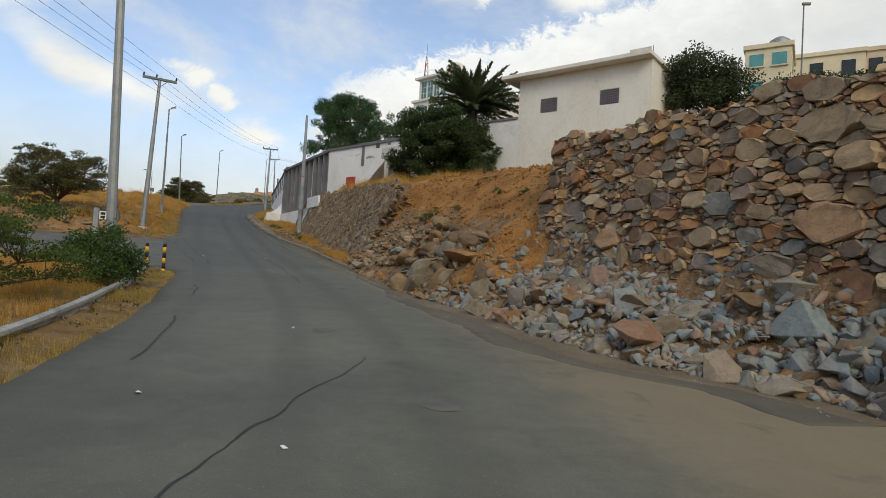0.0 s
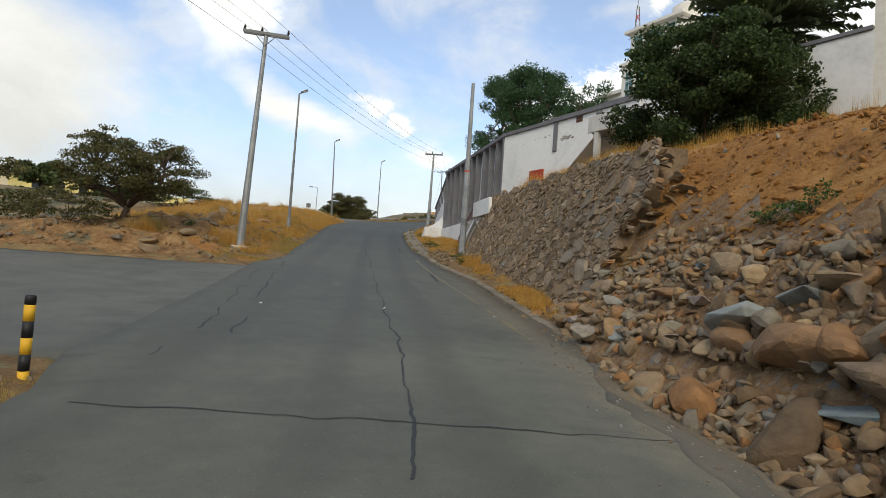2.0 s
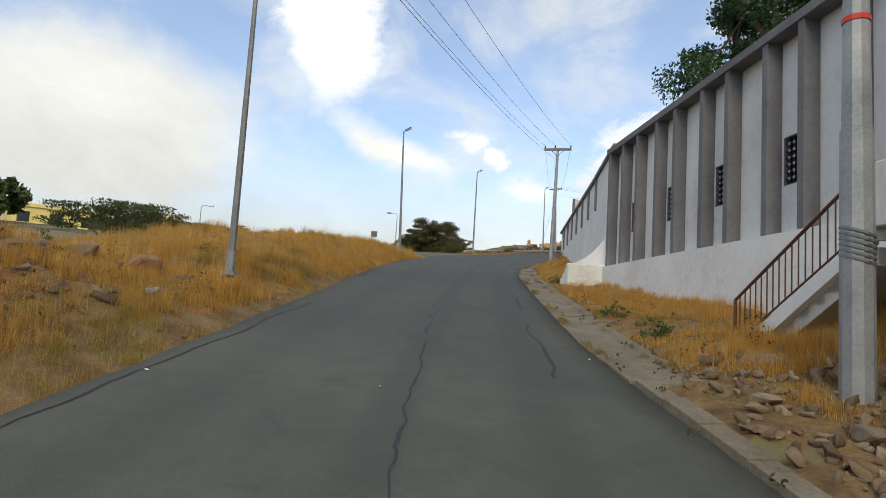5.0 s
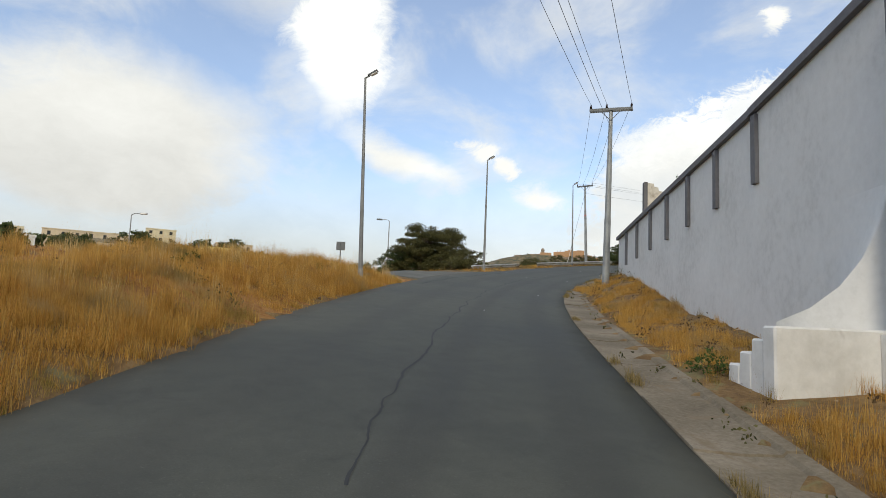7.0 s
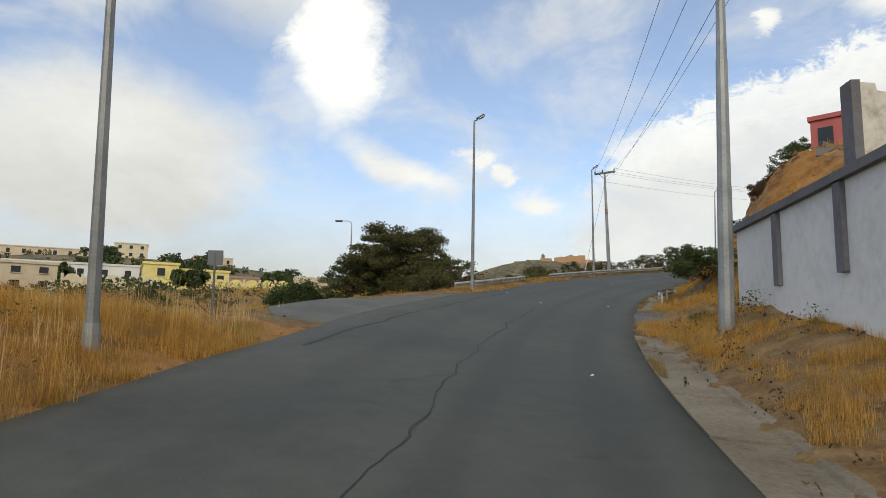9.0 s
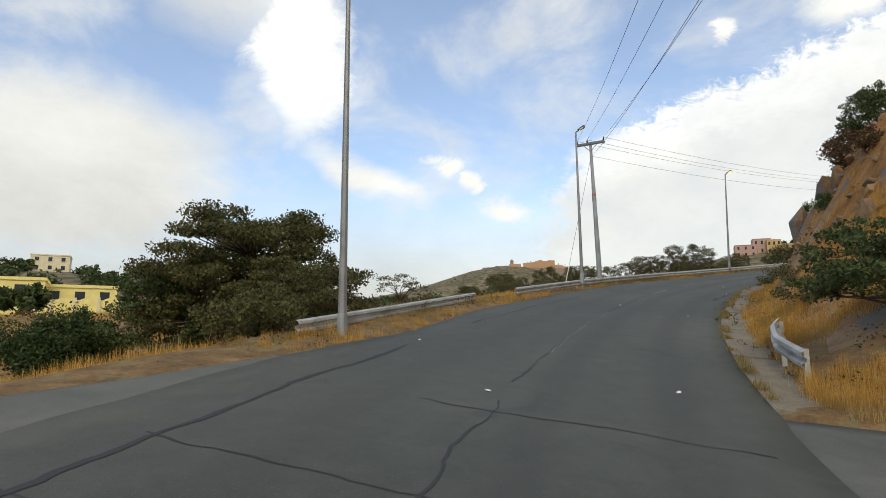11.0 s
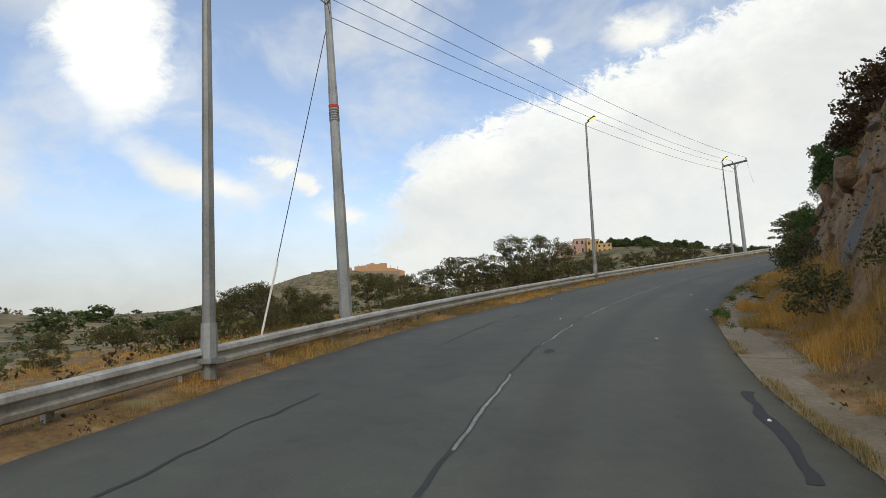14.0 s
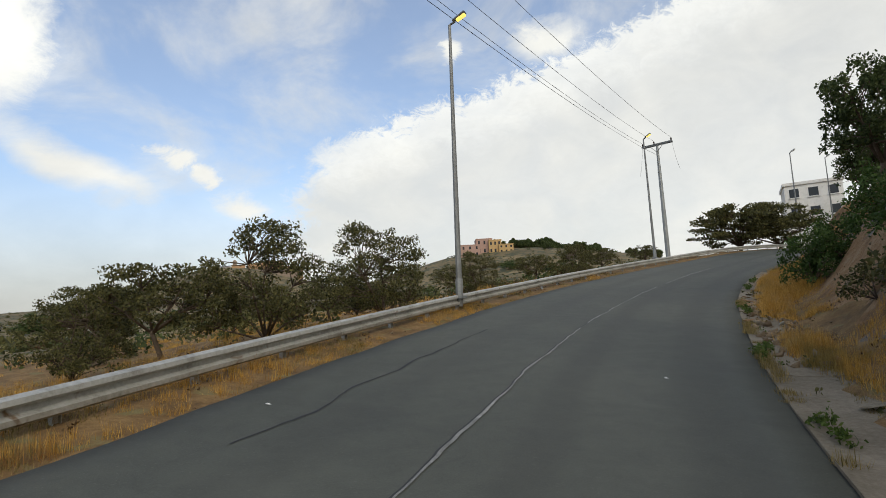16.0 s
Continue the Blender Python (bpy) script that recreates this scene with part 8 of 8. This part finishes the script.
for k, (s_, u_, sz, tl) in enumerate(((42.86, -9.5, 0.9, 5), (41.9, -9.1, 0.95, 0), (51.2, -9.0, 1.3, 8), (53.0, -8.8, 1.2, 14), (50.0, -9.2, 1.0, 6), (49.5, -8.8, 0.6, 5), (56.5, -7.6, 1.1, 12), (43.2, -8.0, 0.7, 0), (42.4, -10.5, 0.8, 0), (52.5, 4.4, 0.7, 0), (51.0, 3.7, 0.5, 0), (49.6, 4.1, 0.6, 0), (48.5, 3.6, 0.45, 0),
                                          (120.2, -20.5, 1.6, 0), (121.0, -19.5, 1.2, 10), (119.6, -21.8, 1.1, 0), (122, -21, 1.3, 30))):
    p = at(s_, u_)
    ob = new("boulder", WORN[(k * 7) % 12])
    ob.matrix_basis = pose(p.x, p.y, ground_z(p.x, p.y) + 0.08 * sz, tl, tl * 0.5, 61 * k) @ Matrix.Diagonal((sz, sz * 0.8, sz * 0.6, 1))
    tagged(ob, "weathered flat boulder sticking out of the bank", "boulder", "bank boulders")
for k, (s_, u_, sz, tl) in enumerate(((52.8, -8.8, 0.9, 22), (53.6, -9.2, 1.1, 30), (54.6, -8.8, 0.9, 12), (55.4, -9.4, 0.9, 25), (51.8, -8.2, 0.6, 8), (52.2, -9.4, 1.0, 18), (56.2, -8.8, 0.9, 20), (50.6, -7.8, 0.9, 15), (49.2, -8.6, 0.8, 10), (47.2, -8.0, 0.9, 14), (45.4, -8.6, 0.8, 20), (44.2, -11.5, 0.9, 12), (43.4, -14.0, 0.8, 10), (44.8, -17.0, 0.9, 16), (42.6, -18.5, 0.6, 5), (42.4, -12.2, 0.5, 5), (46.6, -10.5, 1.0, 25))):
    p = at(s_, u_)
    ob = new("boulder", WORN[(k * 5) % 12])
    ob.matrix_basis = pose(p.x, p.y, ground_z(p.x, p.y) + 0.02 * sz, tl, -tl * 0.6, heading(s_) + 90 + 25 * math.sin(1.7 * k)) @ Matrix.Diagonal((sz, sz * 0.8, sz * 0.55, 1))
    tagged(ob, "brown slab of rock lodged in the earth bank", "boulder", "bank boulders")
# broken slabs and clods washed onto the gutter under the cutting
rd = np.random.default_rng(93)
for k, (s_, o_) in enumerate(((156.2, 0.15), (156.8, 0.35), (157.6, 0.25), (158.3, 0.5), (158.9, 0.2), (159.8, 0.3), (149.3, 0.95), (149.9, 0.8), (148.6, 1.05), (153.0, 0.1), (144.8, 0.9), (143.9, 1.0), (161.5, 0.4))):
    p = at(s_, float(np.interp(s_, *EDGE_R)) + o_)
    sz = 0.22 + 0.25 * rd.random()
    ob = new("rubble_stone", RUSTY_BIG[k % 12])
    ob.matrix_basis = pose(p.x, p.y, max(p.z, ground_z(p.x, p.y)) + 0.05, 10 * rd.normal(), 10 * rd.normal(), 360 * rd.random()) @ Matrix.Diagonal((sz * 1.6, sz, sz * 0.35, 1))
    tagged(ob, "broken brown lump of earth and concrete lying on the gutter", "rubble", "gutter rubble")
# outcrops on the cutting
for k, (s_, u_, sz, sx) in enumerate(((131.0, 5.0, 2.6, 1.0), (129.2, 6.2, 2.0, 1.2), (135.5, 5.6, 1.8, 0.9), (126.0, 6.6, 1.7, 1.4), (123.4, 7.4, 1.5, 1.3), (139.5, 5.4, 1.9, 0.8), (144.5, 5.6, 2.2, 0.9), (149, 5.2, 1.6, 1.0), (118.0, 7.0, 1.3, 1.5), (116.0, 6.4, 1.2, 1.4), (133.5, 8.0, 2.2, 1), (141, 7.4, 2.0, 1), (137.5, 4.4, 1.0, 0.8))):
    p = at(s_, u_)
    ob = new("rock_outcrop", OUTCROP[k % 6] if k else (OUTCROP := [rock_mesh(200 + j, CLIFF, 12, 1.0) for j in range(6)])[0])
    ob.matrix_basis = pose(p.x, p.y, ground_z(p.x, p.y) - 0.1 * sz, 10 * math.sin(k), 12 * math.cos(2 * k), heading(s_) + 90 + 20 * math.sin(3 * k)) @ Matrix.Diagonal((sz * sx, sz * 0.7, sz * 1.1, 1))
    tagged(ob, "rough grey and orange rock outcrop in the road cutting", "rock", "rock outcrops")
cr = scatter(45, 1500, 106, 152, 4.3, 12, lambda s_, u_, r: rough(s_, u_, 2.6, 47, 3) > -0.05)
gravel("cut_rocks", "broken orange and grey rock standing out of the cutting", cr, 0.10 + 0.85 * rg.random(len(cr)) ** 2.6, CLIFF, 46, 0.7)
# litter
rg = np.random.default_rng(91)
bm = bmesh.new()
for c in ((0, 0, 0), (0.07, 0.01, 0.004), (0.08, 0.05, 0.02), (0.01, 0.06, 0.006), (0.04, 0.03, 0.03)):
    bm.verts.new(c)
bmesh.ops.convex_hull(bm, input=bm.verts)
litter_me = mesh_of(bm, "litter", LITTER)
for k, (s_, u_) in enumerate(((12.4, -0.8), (31.8, -2.9), (32.2, 0.0), (31.9, 2.77), (50.9, -4.05), (50.9, -1.08), (102.7, -1.57), (106.5, -4.2), (104.0, 1.0), (119.0, -1.42), (136.9, -2.25), (134, 0.4), (146, 0.5), (7.4, -2.4), (5.6, -0.6), (79, -0.6), (88, 0.9), (53.5, 2.0), (116.5, 1.2), (128, 1.6), (143, -4.2), (140.5, 1.4))):
    p = at(s_, u_, 0.004)
    ob = new("litter", litter_me)
    sc = 0.6 + 0.6 * rg.random()
    ob.matrix_basis = pose(p.x, p.y, p.z, 0, 0, 360 * rg.random()) @ Matrix.Diagonal((sc, sc, sc, 1))
    tagged(ob, "scrap of white paper litter lying on the asphalt", "litter", "litter on the road")

# ---- stone walls, stone by stone ----


def packed(w, h, radii, stretch, rg_, first=()):
    """Seeds of uneven size packed into a rectangle: (x, y, r)."""
    out = np.zeros((len(radii) + len(first), 3))
    out[:len(first)] = np.array(first).reshape(-1, 3)
    n_ = len(first)
    for r in sorted(radii, reverse=True):
        tx, ty = w * rg_.random(60), h * rg_.random(60)
        for x, y in zip(tx, ty):
            q = out[:n_]
            if not n_ or (((x - q[:, 0]) / stretch) ** 2 + (y - q[:, 1]) ** 2 > (0.82 * (r + q[:, 2])) ** 2).all():
                out[n_] = x, y, r
                n_ += 1
                break
    return out[:n_]


def cell(seeds, k, w, h, stretch):
    """The stone that grows from seed k until it meets its neighbours."""
    x, y, r = seeds[k]
    reach = r * 2.0 + 0.10
    poly = [(x + reach * stretch * math.cos(a), y + reach * math.sin(a)) for a in np.linspace(0, 2 * math.pi, 8)[:-1] + 0.3 * k]
    poly = [(min(max(a, 0), w), min(max(b, 0), h)) for a, b in poly]
    d2 = ((seeds[:, 0] - x) / stretch) ** 2 + (seeds[:, 1] - y) ** 2
    for j in np.argsort(d2)[1:26]:
        qx, qy, qr = seeds[j]
        dx, dy = (qx - x) / stretch, qy - y
        d_ = math.hypot(dx, dy)
        t = 0.5 * (d_ + (r * r - qr * qr) / d_)
        nx_, ny_ = dx / d_, dy / d_
        side = [((a - x) / stretch) * nx_ + (b - y) * ny_ - t for a, b in poly]
        new_p = []
        for i in range(len(poly)):
            i2 = (i + 1) % len(poly)
            if side[i] <= 0:
                new_p.append(poly[i])
            if (side[i] <= 0) != (side[i2] <= 0):
                f_ = side[i] / (side[i] - side[i2])
                new_p.append((poly[i][0] + f_ * (poly[i2][0] - poly[i][0]), poly[i][1] + f_ * (poly[i2][1] - poly[i][1])))
        poly = new_p
        if len(poly) < 3:
            return None
    tidy = [p for i, p in enumerate(poly) if math.hypot(p[0] - poly[i - 1][0], p[1] - poly[i - 1][1]) > 0.022]
    return tidy if len(tidy) >= 3 else None


def stone_rings(poly, gap, proud, rg_, ragged=1.0):
    """Rings of a stone: sunk back, shoulder and face, as (x, y, out)."""
    c = np.mean(poly, axis=0)
    p = np.array(poly) - c
    rad = np.linalg.norm(p, axis=1)
    f0 = np.clip(1 - gap / np.maximum(rad, 0.03), 0.3, 1)[:, None]
    tx, ty = 0.38 * ragged * rg_.normal(), 0.38 * ragged * rg_.normal()
    tilt = np.clip(tx * p[:, 0] + ty * p[:, 1], -0.07, 0.07)
    jit = 1 + 0.09 * rg_.normal(size=(len(p), 1))
    back = np.c_[c + p * f0 * 1.02, np.full(len(p), -0.08)]
    shoulder = np.c_[c + p * f0 * jit, 0.80 * proud + tilt]
    face = np.c_[c + p * f0 * (0.86 + 0.10 * rg_.random()) * jit, proud + tilt * 0.8 + 0.015 * rg_.normal(size=len(p))]
    return back, shoulder, face


def stone_faces(n):
    fs_ = [(i, (i + 1) % n, n + (i + 1) % n, n + i) for i in range(n)] + [(n + i, n + (i + 1) % n, 2 * n + (i + 1) % n, 2 * n + i) for i in range(n)]
    return fs_, tuple(2 * n + i for i in range(n))


def build_stones(owner, seeds, w, h, stretch, put, top, gap, proud, mat, mat_j, near, rg_, limit=300, ragged=1.0):
    """Fills a wall's face. put(x, y, out) gives the world place; near(x, y) picks the stones that are parts."""
    made, rest_v, rest_f = 0, [], []
    for k in range(len(seeds)):
        if seeds[k][1] > top(seeds[k][0]) + 0.1:
            continue
        poly = cell(seeds, k, w, h, stretch)
        if poly is None:
            continue
        rings = stone_rings(poly, gap * (0.5 + rg_.random()), proud * (0.4 + 1.1 * rg_.random()) * min(1.3, 0.5 + seeds[k][2] * 2), rg_, ragged)
        pts_ = [put(a, b, o) for ring in rings for a, b, o in ring]
        n = len(poly)
        fs_, cap = stone_faces(n)
        if made < limit and near(seeds[k][0], seeds[k][1]):
            base = pts_[0]
            bm_ = bmesh.new()
            vv = [bm_.verts.new(p - base) for p in pts_]
            for q in fs_ + [cap]:
                bm_.faces.new([vv[i] for i in q])
            bmesh.ops.recalc_face_normals(bm_, faces=bm_.faces)
            ob = part("stone", bm_, mat, owner)
            ob.location = base - owner.location
            made += 1
        else:
            n0 = len(rest_v)
            rest_v += [tuple(p) for p in pts_]
            for q in fs_:
                rest_f.append([n0 + i for i in q])
            rest_f.append([n0 + i for i in cap])
    if rest_v:
        me = bpy.data.meshes.new("stones")
        me.from_pydata([Vector(p) - owner.location for p in rest_v], [], rest_f)
        me.materials.append(mat_j)
        ob = part("stones", me, mat_j, owner)
        tagged(ob, kind="stuff")
    return made


rg = np.random.default_rng(61)
D1, N1 = Vector((0.487, -0.873, 0)), Vector((0.873, 0.487, 0))
A1 = Vector((4.9, 19.8, 0))


def put1(x, y, o):
    q = A1 + D1 * (x - 0.35 + 0.14 * math.sin(y * 3.1) * (1 if x < 0.6 else 0)) + N1 * (0.2 * y - o)
    q.z = -1.25 - 0.06 * x + y
    return q


W1, H1 = 15.0, 6.2
top1 = lambda x: 5.6 + 0.012 * x + 0.10 * math.sin(1.7 * x)  # noqa: E731
dry = tagged(new("dry_stone_wall"), "tall dry-stone wall of rust-brown, grey and tan rocks", "wall", kind="structure")
dry.location = A1
bm = bmesh.new()
n = 30
lower = [put1(W1 * i / n, 0, -0.06) for i in range(n + 1)]
upper = [put1(W1 * i / n, top1(W1 * i / n) - 0.15, -0.06) for i in range(n + 1)]
rows_ = [[bm.verts.new(p - A1) for p in lower], [bm.verts.new(p - A1) for p in upper], [bm.verts.new(p + N1 * 1.0 - A1) for p in upper], [bm.verts.new(p + N1 * 1.6 - A1) for p in lower]]
for r0, r1 in zip(rows_, rows_[1:]):
    for i in range(n):
        bm.faces.new((r0[i], r0[i + 1], r1[i + 1], r1[i]))
bm.faces.new([r[0] for r in rows_][::-1]), bm.faces.new([r[-1] for r in rows_])
bmesh.ops.recalc_face_normals(bm, faces=bm.faces)
part("core", bm, JOINT, dry, "dark earth-filled core")
radii = list(0.20 + 0.08 * rg.random(34)) + list(0.11 + 0.09 * rg.random(300)) + list(0.035 + 0.05 * rg.random(2600))
LARGE = ((9.5, 4.85, 0.44), (9.9, 2.95, 0.42), (7.4, 3.35, 0.30), (7.1, 2.6, 0.27), (7.9, 4.5, 0.27), (6.45, 4.5, 0.25), (3.2, 2.55, 0.25), (4.8, 2.6, 0.25), (10.2, 4.15, 0.33), (9.3, 5.55, 0.28), (10.4, 1.9, 0.34), (8.9, 2.1, 0.32), (0.95, 1.65, 0.30), (8.8, 1.35, 0.30))
seeds1 = packed(W1, H1, radii, 1.65, rg, [(a, b, 0.9 * c) for a, b, c in LARGE])
build_stones(dry, seeds1, W1, H1, 1.65, put1, top1, 0.011, 0.15, STONE, STONE_J, lambda x, y: x < 11.5 and y > 0.9, rg)
# loose stones along its top
for k in range(90):
    x = W1 * rg.random()
    sz = 0.12 + 0.25 * rg.random()
    q = put1(x, top1(x) - 0.02, -0.15 - 0.5 * rg.random())
    ob = new("cap_stone", BIG[k % len(BIG)])
    ob.parent = dry
    ob.matrix_basis = pose(*(q - A1), 20 * rg.normal(), 20 * rg.normal(), 360 * rg.random()) @ Matrix.Diagonal((sz * 1.5, sz, sz * 0.9, 1))

S0, S1, U1 = 31.0, 50.6, 4.75
H2 = 5.2
top_h = lambda x: float(np.interp(x + S0, [31, 36, 42, 46, 48, 50, 50.9], [4.75, 4.6, 4.25, 3.85, 3.8, 3.65, 3.45])) + 0.10 * math.sin(2.3 * x)  # noqa: E731


def put2(x, y, o):
    s_ = S0 + x - (0.35 * math.sin(2.2 * y) + 0.2 * y * 0.0) * (1 if x < 0.5 else 0)
    q = at(s_, U1 + 0.40 * y, 0)
    r_ = (at(s_, 1) - at(s_, 0)).normalized()
    q = q - r_ * o * 0.93
    q.z += y + o * 0.37
    return q


origin2 = at(S0, U1)
retain = tagged(new("retaining_wall"), "battered retaining wall of rough brown rubble stone set in earthy mortar", "wall", kind="structure")
retain.location = origin2
bm = bmesh.new()
n = 44
W2 = S1 - S0
lower = [put2(W2 * i / n, -0.3, 0.0) for i in range(n + 1)]
upper = [put2(W2 * i / n, top_h(W2 * i / n) - 0.1, 0.0) for i in range(n + 1)]
ins = [(at(S0 + W2 * i / n, 1) - at(S0 + W2 * i / n, 0)).normalized() for i in range(n + 1)]
rows_ = [[bm.verts.new(p - origin2) for p in lower], [bm.verts.new(p - origin2) for p in upper], [bm.verts.new(p + d_ * 0.8 - origin2) for p, d_ in zip(upper, ins)], [bm.verts.new(p + d_ * 2.6 - origin2) for p, d_ in zip(lower, ins)]]
for r0, r1 in zip(rows_, rows_[1:]):
    for i in range(n):
        bm.faces.new((r0[i], r0[i + 1], r1[i + 1], r1[i]))
bm.faces.new([r[0] for r in rows_][::-1]), bm.faces.new([r[-1] for r in rows_])
bmesh.ops.recalc_face_normals(bm, faces=bm.faces)
part("core", bm, MORTAR, retain, "earthy brown mortar")
radii = list(0.17 + 0.10 * rg.random(46)) + list(0.085 + 0.065 * rg.random(480)) + list(0.035 + 0.04 * rg.random(3000))
SLABS = ((2.2, 3.75, 0.42), (3.6, 3.35, 0.36), (1.0, 3.6, 0.36), (2.6, 2.95, 0.30), (4.3, 2.6, 0.26), (1.6, 1.3, 0.36), (3.0, 1.6, 0.32), (0.7, 2.4, 0.30), (4.6, 1.3, 0.28), (6.0, 1.5, 0.26), (2.3, 0.7, 0.30), (5.2, 3.3, 0.26), (3.9, 0.8, 0.26))
seeds2 = packed(W2, H2, radii, 1.45, rg, [(a, b, 0.85 * c) for a, b, c in SLABS])
build_stones(retain, seeds2, W2, H2, 1.45, put2, top_h, 0.012, 0.05, RET, RET_J, lambda x, y: x < 12, rg, ragged=0.4)

# the broken, toothed end of the retaining wall
for k in range(110):
    y_ = 4.5 * rg.random()
    sz = 0.22 + 0.34 * rg.random()
    q = put2(-0.12 + 0.12 * rg.normal(), y_, 0.05 - 1.5 * rg.random() ** 1.5)
    ob = new("end_stone", RUSTY_BIG[k % 12])
    ob.parent = retain
    ob.matrix_basis = pose(*(q - origin2), 14 * rg.normal(), 14 * rg.normal(), heading(31) + 90 + 30 * rg.normal()) @ Matrix.Diagonal((sz * 1.3, sz, sz * 0.75, 1))
